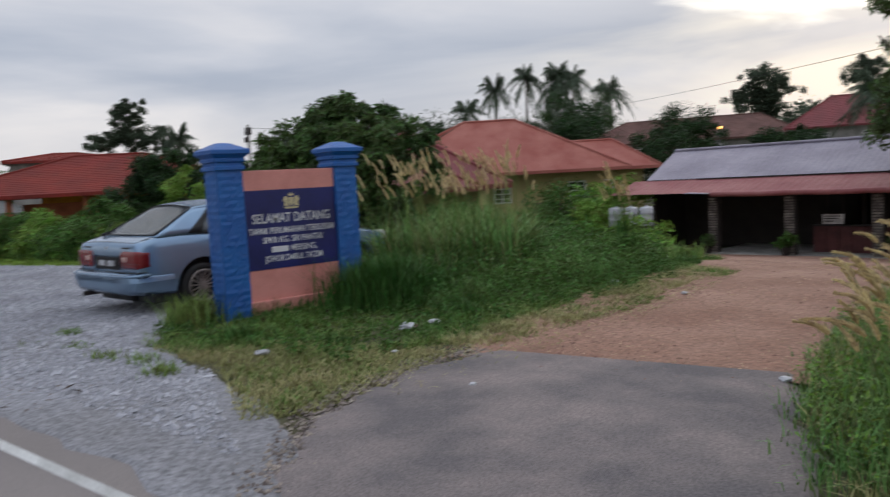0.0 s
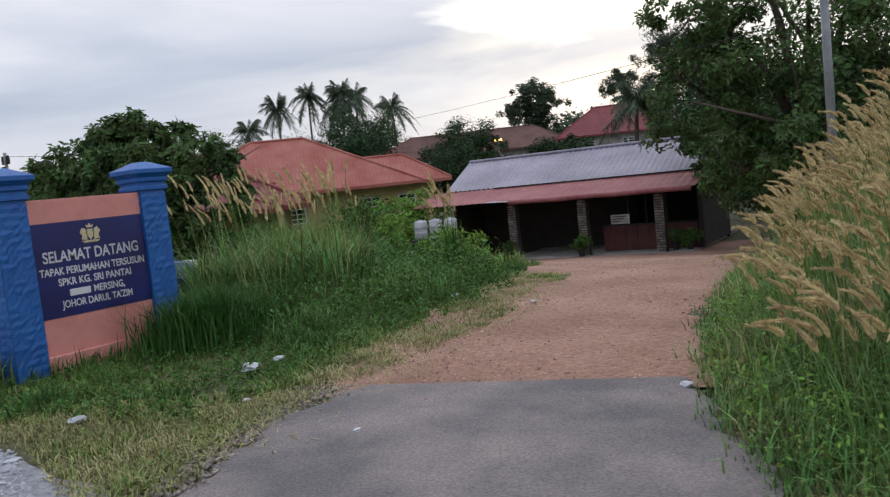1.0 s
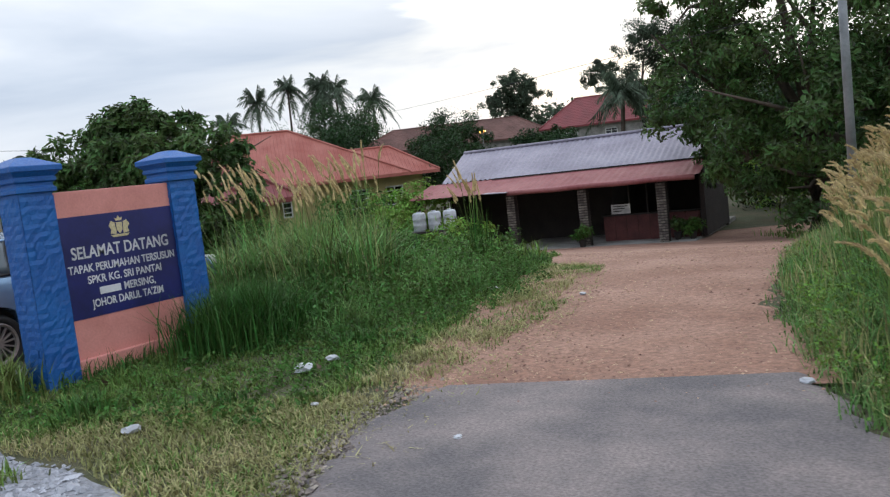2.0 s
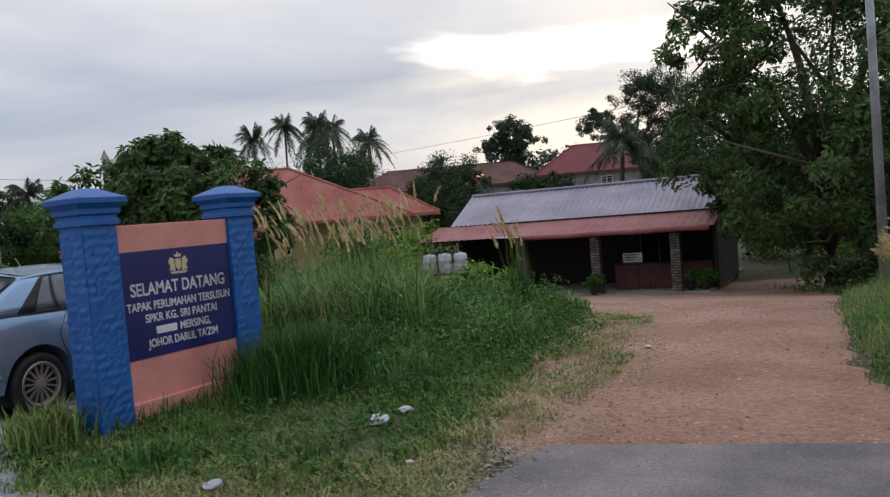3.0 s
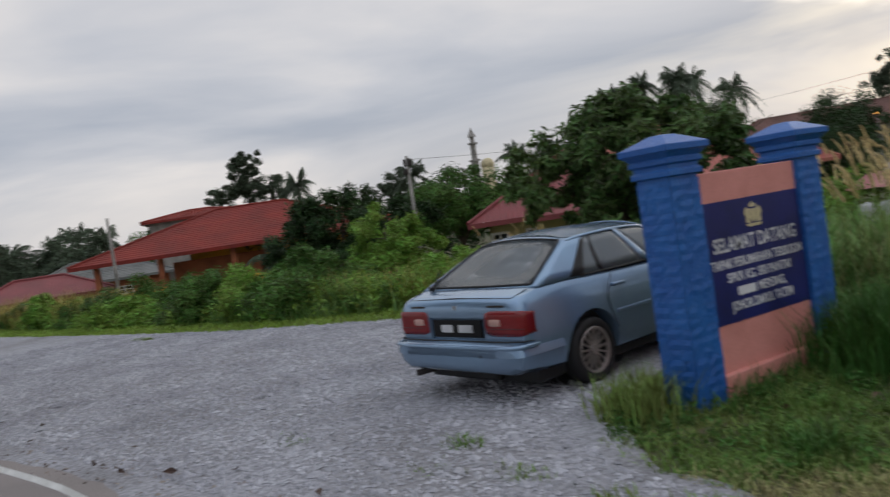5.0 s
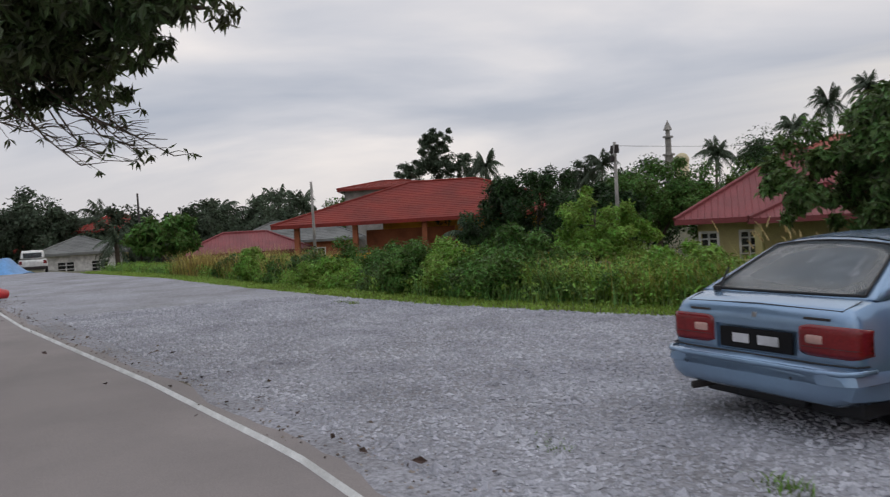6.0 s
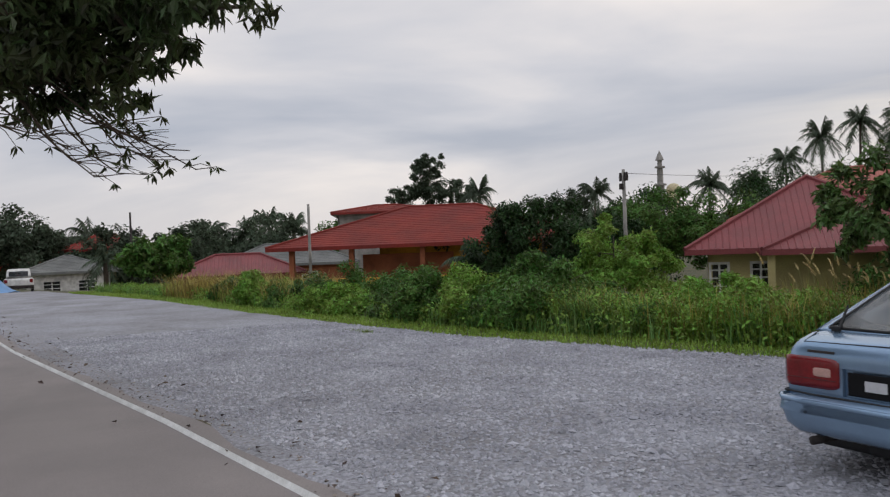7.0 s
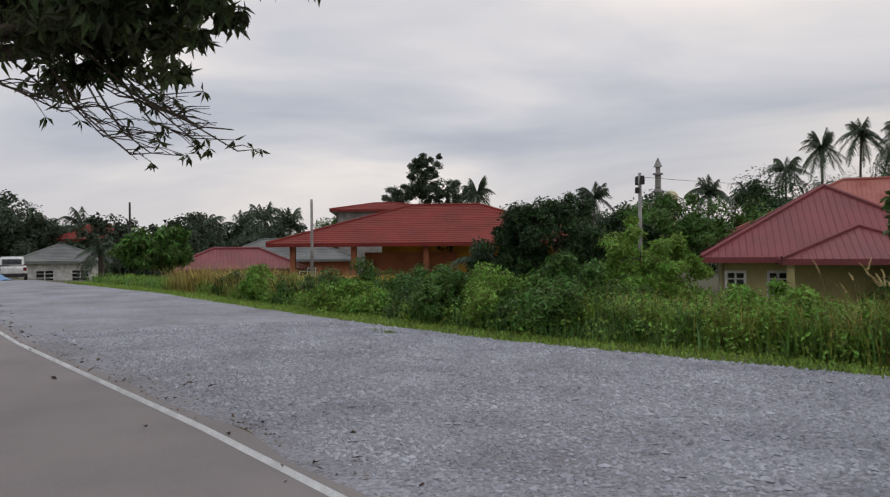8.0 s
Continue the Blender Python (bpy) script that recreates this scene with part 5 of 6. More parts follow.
def plumes_mesh(name, base, height, seed, wind=(-0.8, -0.3), length=0.26, bow=1.0, stems=False):
    """Feathery seed heads on thin bent stems."""
    g = np.random.default_rng(seed)
    n = len(base)
    h = height * g.uniform(0.8, 1.15, n)
    a = np.arctan2(wind[1], wind[0]) + g.normal(0, 0.85, n)
    d = np.stack([np.cos(a), np.sin(a), np.zeros(n)], 1)
    up = np.array([0, 0, 1.0])
    k = (h * bow * g.uniform(0.12, 0.38, n))[:, None]
    hh = h[:, None]
    side = np.stack([-d[:, 1], d[:, 0], np.zeros(n)], 1)
    V, F, o = [], [], 0

    def strip(p, q2, w0, w1, s2):
        nonlocal o
        v = np.stack([p - s2 * w0, p + s2 * w0, q2 + s2 * w1, q2 - s2 * w1], 1).reshape(-1, 3)
        i0 = o + np.arange(len(p))[:, None] * 4
        V.append(v)
        F.append(i0 + [0, 1, 2])
        F.append(i0 + [0, 2, 3])
        o += len(v)

    stem = [base + up * hh * s + d * k * s * s for s in (0.0, 0.4, 0.75, 1.0)]
    if stems:
        for p, q2 in zip(stem, stem[1:]):
            strip(p, q2, 0.0035, 0.003, side)
        return mesh_np(name, np.concatenate(V), np.concatenate(F), M["grass"])
    tau = d * 2 * k + up * hh
    tau /= np.linalg.norm(tau, axis=1)[:, None]
    L = (length * g.uniform(0.7, 1.3, n))[:, None]
    bend = bow * g.uniform(0.15, 0.6, n)[:, None]

    def spine(u):
        return stem[-1] + L * (tau * u + d * bend * u * u - up * bend * 0.9 * u * u)

    us = np.linspace(0, 1, 9)
    for u0, u1 in zip(us, us[1:]):
        p, q2 = spine(u0), spine(u1)
        w = lambda u: 0.018 * (1 - 0.75 * u) * min(1.0, 0.4 + u * 5)
        strip(p, q2, w(u0), w(u1), side)
        t2 = (q2 - p) / np.linalg.norm(q2 - p, axis=1)[:, None]
        b2 = np.cross(t2, side)
        strip(p, q2, w(u0), w(u1), b2)
        for r in range(5):
            ph = g.uniform(0, 6.283, n)[:, None]
            out = np.cos(ph) * side + np.sin(ph) * b2
            e = p + (out * 0.6 + t2 * 0.9) * 0.048 * (1 - 0.5 * u0)
            strip(p, e, 0.0038, 0.0014, np.cross(out, t2))
    return mesh_np(name, np.concatenate(V), np.concatenate(F), M["plume"])


def seed_heads(label, base, height, seed, wind=(-0.8, -0.3), length=0.26, bow=1.0):
    tagged(new("seed_heads", plumes_mesh("seed_heads", base, height, seed, wind, length, bow)), label, "seed heads", kind="stuff")
    tagged(new("grass_stems", plumes_mesh("grass_stems", base, height, seed, wind, length, bow, True)), "thin green stems under the seed heads", "grass", kind="stuff")


def patches(xy, a=1.0):
    """Uneven growth: 0.35 in thin places to about 1.5 in rank ones."""
    x, y = xy[:, 0] * a, xy[:, 1] * a
    n = np.sin(1.9 * x + 1.3 * np.sin(1.1 * y)) + np.sin(2.7 * y + 1.7 * np.sin(1.6 * x + 0.8)) + 0.7 * np.sin(5.3 * x + 4.1 * y) + 0.6 * np.sin(7.9 * y - 6.1 * x)
    return np.clip(0.85 + 0.24 * n, 0.35, 1.6)


def weeds_mesh(name, poly, n, per, size, height, mat, seed, label):
    """Low leafy plants: whorls of small leaves round short stems."""
    g = np.random.default_rng(seed)
    c = on_ground(scatter(poly, n, seed))
    e = g.normal(0, 1, (n, per, 3))
    e /= np.linalg.norm(e, axis=2)[..., None]
    hgt = height * g.uniform(0.4, 1.2, (n, 1))
    pts = c[:, None] + np.concatenate([e[..., :2] * (hgt * 0.55)[..., None] * g.uniform(0.2, 1, (n, per, 1)), (hgt * g.uniform(0.1, 1.0, (n, per)))[..., None]], -1)
    return tagged(new(name, leaves_mesh(name, pts.reshape(-1, 3), (e * [1, 1, 0.3] + [0, 0, 0.5]).reshape(-1, 3), size, mat, seed + 1, 0.5)), label, "weeds", kind="stuff")


LAWN = [(-6.3, 4.85), (-7.2, 4.7), (-8.3, 4.3), (-9.35, 4.3), (-9.8, 4.8), (-10.1, 5.8), (-10.4, 8.6), (-11.5, 13), (-9.2, 15.2), (-7.8, 12), (-7.1, 9.7), (-6.75, 7.5), (-6.45, 5.9)]
TALL = [(-10.4, 7.9), (-9.3, 7.6), (-8.75, 8.6), (-8.9, 9.8), (-10.2, 11.2), (-11.8, 11.2), (-11.4, 9.4)]
MID = [(-10.4, 7.4), (-8.9, 7.0), (-8.0, 6.9), (-7.4, 8.0), (-7.6, 10.5), (-9.0, 13.2), (-11, 14.5), (-12.4, 12), (-11.2, 9)]
grass("lawn_grass", LAWN, 64000, 0.105, 0.006, M["grass"], 101, "short rough green grass round the sign", 1.1, 0.45, hfun=patches)
grass("verge_grass", LAWN, 4500, 0.22, 0.007, M["grass_dark"], 102, "rank darker weeds in tufts", 0.8, 0.35, clump=0.12, hfun=patches)
grass("verge_grass", [(-5.7, 3.6), (-7.1, 4.1), (-8.6, 4.0), (-9.3, 4.2), (-8.3, 4.6), (-6.4, 5.2), (-5.95, 5.2), (-5.5, 4.0)], 4200, 0.08, 0.006, M["grass"], 112, "sparse short grass by the asphalt", 1.1, 0.5, clump=0.14)
grass("dry_grass", [(-5.6, 3.5), (-7.1, 4.05), (-8.6, 4.0), (-7.8, 5.0), (-6.3, 5.6), (-5.95, 5.6), (-5.4, 4.0)], 12500, 0.08, 0.0055, M["grass_dry"], 103, "thin yellowed grass by the asphalt", 1.3, 0.5, clump=0.2)
grass("weeds", MID, 11000, 0.40, 0.008, M["grass_tall"], 104, "waist-high green weeds behind the sign", 0.7, 0.35, clump=0.16, hfun=patches)
grass("tall_grass", TALL, 3300, 1.15, 0.014, M["grass_tall"], 105, "tall reedy grass with seed heads", 0.95, 0.45, clump=0.13)
grass("tall_grass", TALL, 2600, 0.75, 0.011, M["grass_dark"], 125, "darker grass at the foot of the reeds", 0.7, 0.3, clump=0.2)
grass("tall_dry_grass", TALL, 500, 1.2, 0.005, M["grass_dry"], 115, "dry stems in the tall grass", 0.5, 0.2)
seed_heads("golden feathery seed heads above tall grass", on_ground(np.concatenate([scatter(TALL, 75, 106), scatter([(-9.7, 7.8), (-9.0, 7.6), (-8.5, 8.6), (-8.7, 9.6), (-9.6, 9.2)], 42, 116)])), 1.5, 106, (-0.8, -0.3), 0.24, 0.55)
solo = np.random.default_rng(5).normal(0, 0.10, (150, 2)) + [-8.7, 11.6]
grass("grass_tuft", None, 150, 1.05, 0.008, M["grass_dark"], 107, "single reedy tuft by the track", 0.22, 0.2, at=solo)
seed_heads("few golden seed heads on one tuft", on_ground(solo[:16]), 1.25, 108, (-0.8, -0.3), 0.3, 0.5)
tuft = np.random.default_rng(6).normal(0, 1, (4200, 2)) * [0.24, 0.30] + [-8.78, 6.95]
grass("grass_tuft", None, 4200, 0.66, 0.006, M["grass_dark"], 109, "dense dark tuft hiding the sign's foot", 0.75, 0.3, at=tuft)
tuft = np.random.default_rng(7).normal(0, 1, (620, 2)) * [0.16, 0.13] + [-9.55, 4.88]
grass("grass_tuft", None, 620, 0.40, 0.008, M["grass"], 110, "grass tuft at the pillar's foot", 0.8, 0.35, at=tuft)
tuft = np.random.default_rng(8).normal(0, 1, (260, 2)) * [0.10, 0.4] + [-9.05, 5.75]
grass("grass_tuft", None, 260, 0.28, 0.006, M["grass_dark"], 111, "grass tuft before the sign board", 0.7, 0.35, at=tuft)

BANK = [(-2.55, 4.7), (-3.1, 5.6), (-3.55, 6.7), (-3.95, 8.2), (-4.4, 10.6), (-4.7, 13.5), (-4.9, 17), (-1.5, 18), (1.0, 12), (1.6, 8), (0.6, 4.6)]


def bank_h(xy):
    e = np.interp(xy[:, 1], [4.7, 5.6, 6.7, 8.2, 10.6, 13.5, 17], [-2.55, -3.1, -3.55, -3.95, -4.4, -4.7, -4.9])
    return np.clip(0.22 + 0.62 * (xy[:, 0] - e), 0.2, 1.35)


grass("bank_weeds", BANK, 50000, 0.78, 0.0055, M["grass_tall"], 120, "green weeds climbing the bank", 1.1, 0.45, hfun=bank_h)
# shorter darker blades paint the deep shade at the bank's bottom
grass("bank_weeds", BANK, 16000, 0.55, 0.006, M["grass_dark"], 126, "weeds low on the bank, darkened for the shade there", 1.0, 0.4, hfun=bank_h)
grass("bank_grass", BANK, 5000, 1.15, 0.006, M["grass_dry"], 121, "tall reedy grass on the bank", 0.4, 0.25, hfun=bank_h, clump=0.3)
bp = scatter(BANK, 3000, 122)
bh = bank_h(bp)
keep = bh > 0.6
seed_heads("mass of golden foxtail seed heads on the bank", on_ground(bp[keep]), 1.13 * bh[keep] + 0.06, 123, (-0.95, -0.25), 0.13, 0.85)

NEAR = [(-2.35, 4.9), (-2.75, 5.7), (-3.1, 6.8), (-1.4, 7.0), (-0.9, 5.0)]
seed_heads("low arching golden seed heads beside the asphalt", on_ground(scatter(NEAR, 90, 125)), 0.74, 125, (-0.95, -0.35), 0.19)
# hedge along the lot
ed = np.array([(-12.4, 9.5), (-15.7, 8.6), (-21, 6.1), (-26.5, 4.6), (-33, 2.9), (-40, 1.4), (-52, -2.4)])
STRIP = [*map(tuple, ed + [0, -0.45]), *map(tuple, (ed + [0.1, 0.9])[::-1])]
BAND = [*map(tuple, ed + [0, 0.5]), *map(tuple, (ed + [0.6, 3.2])[::-1])]
grass("strip_grass", STRIP, 26000, 0.11, 0.010, M["grass_bright"], 130, "bright mown grass strip beside the gravel", 0.9, 0.4)
grass("hedge_grass", BAND, 12000, 0.5, 0.012, M["grass_tall"], 131, "tall weeds along the lot", 0.6, 0.3, clump=0.4)
DRY = [(-30, 4.5), (-36, 2.8), (-42, 1.2), (-41, 4.5), (-30, 8)]
grass("hedge_dry_grass", DRY, 6500, 1.15, 0.012, M["reed"], 132, "yellowing tall grass along the lot", 0.9, 0.4, clump=0.3)
DRY2 = [(-14.2, 10.2), (-17.5, 9.2), (-18.5, 11.5), (-15, 12.8)]
grass("hedge_dry_grass", DRY2, 2600, 1.05, 0.008, M["reed"], 133, "yellowing reedy grass before the cream house", 0.4, 0.3, clump=0.35)
DRY3 = [(-14.8, 9.4), (-18.0, 8.3), (-21.5, 7.0), (-22.0, 8.6), (-18.5, 10.2), (-15.2, 11.0)]
weeds_mesh("leafy_weeds", DRY3, 620, 30, 0.075, 0.75, M["leaf_bright"], 139, "yellow-green leafy weeds among the reeds")
grass("hedge_dry_grass", DRY3, 2600, 1.0, 0.008, M["reed"], 137, "yellowing reedy grass along the lot", 0.6, 0.3, clump=0.4)
grass("hedge_grass", DRY3, 4000, 0.85, 0.010, M["grass_tall"], 138, "tall green grass along the lot", 0.8, 0.4, clump=0.22)
grass("hedge_grass", DRY3, 5200, 0.8, 0.011, M["grass_bright"], 140, "yellow-green grass along the lot", 0.9, 0.45, clump=0.25)
seed_heads("pale seed heads in the hedge grass", on_ground(scatter(DRY2, 36, 134)), 1.15, 134, (-0.8, -0.3), 0.2, 0.6)
g = random.Random(9)
for k in range(19):
    u = k / 18
    p = resample(ed, 200)[int(36 + u * 88)]
    hgt = float(np.interp(u, [0, 0.12, 0.3, 0.6, 1], [0.6, 0.75, 1.0, 1.1, 0.95])) * g.uniform(0.6, 1.35)
    r = g.uniform(0.65, 1.25)
    tree((p[0] + g.uniform(-.3, .6), p[1] + g.uniform(0.9, 2.5)), hgt, [(0, 0, hgt * 0.55, r, r * 0.9, hgt * 0.5), (g.uniform(-.7, .7), g.uniform(-.5, .3), hgt * 0.35, r * 0.8, r * 0.8, hgt * 0.36)],
         8500, 0.10, M[("leaf_bright", "leaf", "leaf_glossy", "leaf", "leaf_bright")[k % 5]], 200 + k, g.choice(["leafy green shrub in the roadside hedge", "rambling green shrub beside the gravel lot"]), 0.03, 40, 0.4, 0.34, name="shrub", category="shrub", group="hedge shrubs")
tree((-22.4, 8.3), 1.5, [(0, 0, 0.75, 1.2, 1.1, 0.7), (-1.0, 0.2, 0.5, 0.9, 0.9, 0.5), (1.0, 0.3, 0.45, 0.9, 0.9, 0.45)], 14000, 0.10, M["leaf"], 230, "dense green shrub at the gravel edge", 0.05, 60, name="shrub", category="shrub", group="hedge shrubs")
tree((-18.8, 9.6), 1.1, [(0, 0, 0.55, 1.3, 1.1, 0.5), (1.1, 0.2, 0.45, 1.0, 0.9, 0.4)], 12000, 0.10, M["leaf_bright"], 231, "light-green rambling shrub in the hedge", 0.04, 50, name="shrub", category="shrub", group="hedge shrubs")
tree((-27.5, 7.0), 1.2, [(0, 0, 0.6, 1.3, 1.2, 0.6)], 9000, 0.10, M["leaf"], 232, "green shrub in the hedge", 0.04, 50, name="shrub", category="shrub", group="hedge shrubs")

# ---- palms ----


def palm(at, top, seed, label, spread=2.6, n=20, far=False):
    z0 = float(gz(*at))
    h = top - z0
    root = thing("palm_tree", (*at, z0), 0, label, "palm tree", "palms")
    g = random.Random(seed)
    bx, by = g.uniform(-.06, .06) * h, g.uniform(-.06, .06) * h
    bm = bmesh.new()
    tube(bm, [(0, 0, -0.2), (bx * 0.3, by * 0.3, h * 0.35), (bx * 0.8, by * 0.8, h * 0.7), (bx, by, h - spread * 0.45)], 0.2, 0.13, 8)
    part("trunk", bm, M["bark"], root, smooth=True)
    c = Vector((bx, by, h - spread * 0.45))
    V, F = [], []
    for k in range(n):
        a = 6.2832 * k / n + g.uniform(-.2, .2)
        el = g.uniform(-0.55, 1.3)
        L = spread * g.uniform(0.8, 1.1)
        d = Vector((math.cos(a), math.sin(a), 0))
        sd = Vector((-d.y, d.x, 0))
        m = 18
        pts = []
        for s in range(m + 1):
            u = s / m
            pts.append(c + d * (L * u * math.cos(el) * (1 - 0.15 * u)) + Vector((0, 0, L * (u * math.sin(el) - (0.32 + 0.35 * math.cos(el)) * u * u))))
        for s in range(1, m + 1):
            u = s / m
            ll = L * 0.27 * math.sin(math.pi * (0.12 + 0.83 * u))
            for q2 in (-1, 1):
                b = len(V)
                p, p1 = pts[s - 1], pts[s]
                e = p1 + sd * q2 * ll * 0.62 + d * ll * 0.45 - Vector((0, 0, ll * g.uniform(0.45, 1.0)))
                V += [p, p1, e]
                F.append((b, b + 1, b + 2))
            b = len(V)
            w2 = 0.03
            V += [pts[s - 1] - sd * w2, pts[s - 1] + sd * w2, pts[s]]
            F.append((b, b + 1, b + 2))
    adopt(new("fronds", mesh_np("fronds", np.array([tuple(v) for v in V]), F, M["leaf_hazed"])), root)
    return root


for k, (x, y, top) in enumerate(((-87.4, 86.0, 15.7), (-84.3, 89.0, 17.4), (-81.0, 92.0, 17.2), (-79.0, 90.5, 16.2), (-77.3, 92.5, 16.4), (-74.6, 97.2, 14.6), (-90.5, 82.8, 13.0), (-107.7, 45.2, 10.2),
                                 (-91.8, 70.7, 9.7), (-115.8, 18.1, 6.8), (-92.0, 78.0, 9.6), (-106.8, 9.2, 5.6), (-106.4, 13.1, 5.4), (-103, 60, 9.6), (-112, 20.5, 6.3), (-98, -3.5, 5.2))):
    palm((x, y), top + 0.6, 300 + k, "tall coconut palm with drooping fronds", 4.4, 28)
palm((-24.0, 60.0), 7.6, 330, "coconut palm beside the red-roofed hillside house", 4.2, 30)
palm((-69.5, -1.5), 2.6, 331, "young coconut palm at the end of the lot", 2.4, 18)
palm((-38.5, 13.6), 1.9, 332, "young palm beside the round tree", 2.0, 16)

# ---- woods and middle trees ----
for k, (x, y, h, r, mt, sz) in enumerate(((-33, 48.5, 6.4, 2.6, "leaf_dark", 0.3), (-29.8, 55, 4.2, 2.0, "leaf_dark", 0.3), (-85, 19.5, 7.5, 2.4, "leaf", 0.45), (-55.5, 33, 7.5, 4.2, "leaf_dark", 0.4), (-62, 52, 7.5, 4.5, "leaf_dark", 0.45),
                                       (-48, 40, 5.2, 3.2, "leaf", 0.4), (-39.5, 33.5, 5.6, 2.8, "leaf_dark", 0.35), (-44, 35, 6.2, 3.0, "leaf", 0.35), (-20.3, 26.0, 3.2, 1.6, "leaf_bright", 0.25), (-24, 27.5, 3.0, 1.9, "leaf", 0.25), (-27, 24, 2.6, 1.8, "leaf", 0.25),
                                       (-56, 20, 6.0, 3.6, "leaf_dark", 0.4), (-66, 31, 7, 4.0, "leaf", 0.45), (-17, 62, 9, 5, "leaf_dark", 0.5), (-8, 48, 8, 5, "leaf_dark", 0.45), (3, 40, 8, 5, "leaf_dark", 0.45), (-50, 75, 5, 3, "leaf_dark", 0.4),
                                       (-42, 66, 7.4, 3.4, "leaf_dark", 0.35), (-36, 72, 4.8, 3.0, "leaf_dark", 0.4), (-60, 70, 8, 4.5, "leaf_dark", 0.5), (-22, 75, 8, 5, "leaf_dark", 0.5), (4, 24, 6, 3.5, "leaf", 0.3), (-72, 62, 10.5, 5, "leaf_dark", 0.45), (-67, 80, 11.5, 5, "leaf_dark", 0.45), (-72, 84, 11, 4.5, "leaf_dark", 0.45), (-77.5, 85, 12.6, 4.2, "leaf_mid", 0.4), (-83, 82, 10.5, 4.2, "leaf_dark", 0.4), (-71.5, 90, 12.2, 4.0, "leaf_mid", 0.4), (-10, 38, 6.5, 3.4, "leaf_dark", 0.35), (-4.5, 38.5, 6.5, 3.6, "leaf_dark", 0.35), (1, 35, 5.5, 3.2, "leaf_dark", 0.35))):
    b = [(0, 0, h * 0.62, r, r, h * 0.32), (r * 0.6, -0.3 * r, h * 0.45, r * 0.7, r * 0.7, h * 0.3), (-r * 0.6, 0.3 * r, h * 0.42, r * 0.7, r * 0.7, h * 0.3), (0.1 * r, 0.2 * r, h * 0.25, r * 0.9, r * 0.9, h * 0.22)]
    tree((x, y), h, b, int(9000 if r > 2.2 else 5000), sz * 0.75, M[mt], 400 + k, ("broad dark-green tree between the houses", "leafy green garden tree behind the lot", "light-green garden tree by the houses")[("leaf_dark", "leaf", "leaf_bright", "leaf_mid").index(mt) % 3], 0.12, 70, 0.4, 0.3)
gw = np.random.default_rng(77)
blobs = []
for k in range(260):
    az = radians(gw.uniform(-25, 112))
    d = gw.uniform(125, 260)
    x, y = -5 - math.sin(az) * d, 1 + math.cos(az) * d
    h = gw.uniform(5.5, 9.5) * (1.0 if az < radians(60) else 0.8) * d / 170
    r = gw.uniform(4, 8)
    blobs.append((x, y, float(gz(x, y)) + h * 0.5, r, r, h * 0.55))
# both woods take the leaf colour with haze painted in
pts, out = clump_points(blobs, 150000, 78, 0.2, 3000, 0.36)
tagged(new("far_woods", leaves_mesh("far_woods", pts, out, 0.8, M["leaf_hazed"], 79, 0.6)), "distant wooded skyline of mixed dark trees", "trees", kind="stuff")
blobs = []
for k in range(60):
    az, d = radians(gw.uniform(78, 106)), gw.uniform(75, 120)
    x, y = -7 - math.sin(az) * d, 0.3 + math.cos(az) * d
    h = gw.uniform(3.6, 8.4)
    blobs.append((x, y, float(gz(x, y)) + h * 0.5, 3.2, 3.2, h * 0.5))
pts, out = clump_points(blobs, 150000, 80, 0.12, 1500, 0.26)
tagged(new("wood_edge", leaves_mesh("wood_edge", pts, out, 0.38, M["leaf_hazed"], 81, 0.6)), "dark tropical trees at the road's far end", "trees", kind="stuff")

# ---- overhanging roadside tree ----
tree((-19.5, -7.5), 7.5, [(3.4, 7.1, 4.5, 1.5, 1.3, 1.35), (2.6, 5.6, 5.0, 2.0, 1.8, 1.7), (0.5, 3.0, 6.0, 2.6, 2.6, 2.2), (-1.5, -0.5, 6.0, 3.0, 3.0, 2.2), (3.9, 8.1, 4.5, 1.15, 1.0, 1.0), (2.6, 6.6, 3.75, 1.2, 1.1, 0.75), (3.4, 7.4, 3.9, 1.0, 0.9, 0.75), (3.2, 7.0, 4.3, 1.5, 1.2, 1.2), (4.2, 8.55, 4.75, 1.1, 1.0, 0.9), (3.0, 8.1, 4.3, 1.0, 0.95, 0.85), (2.6, 7.6, 3.8, 0.9, 0.85, 0.55)], 31000, 0.165, M["leaf_mango"], 500,
     "roadside mango tree with long drooping leaves overhanging the road", 0.28, 430, 0.25, 0.20, slim=0.34, hang=1.2)

# ---- poles and cables ----


def pole(at, top, r, label, mat="concrete", arm=0.0, name="utility_pole", category="pole"):
    z0 = float(gz(*at))
    root = thing(name, (*at, z0), 0, label, category)
    part("shaft", rod(bmesh.new(), (0, 0, -0.3), (0, 0, top - z0), r, r * 0.7, 10), M[mat], root, smooth=True)
    if arm:
        bm = box(bmesh.new(), -arm, arm, -0.05, 0.05, top - z0 - 0.45, top - z0 - 0.33, 0.01)
        bar = part("crossarm", bm, M["dark"], root)
        for s in (-1, -0.4, 0.4, 1):
            part("insulator", rod(bmesh.new(), (s * arm * 0.9, 0, top - z0 - 0.33), (s * arm * 0.9, 0, top - z0 - 0.12), 0.06, 0.04), M["dark"], bar)
        part("fuse_box", box(bmesh.new(), -0.08, 0.08, -0.18, -0.06, top - z0 - 0.78, top - z0 - 0.55, 0.02), M["dark"], root)
    return root


pole((-51.5, 9.4), 4.25, 0.10, "plain thin concrete pole beside the orange house")
pole((-33.8, 18.0), 4.35, 0.09, "concrete utility pole with crossarm and insulators", arm=0.24)
pole((-52.0, 0.2), 4.0, 0.07, "thin dark pole at the end of the lot", "dark")
pole((-4.5, 19.5), 8.5, 0.10, "plain grey galvanised street pole beyond tall grass", "pole")


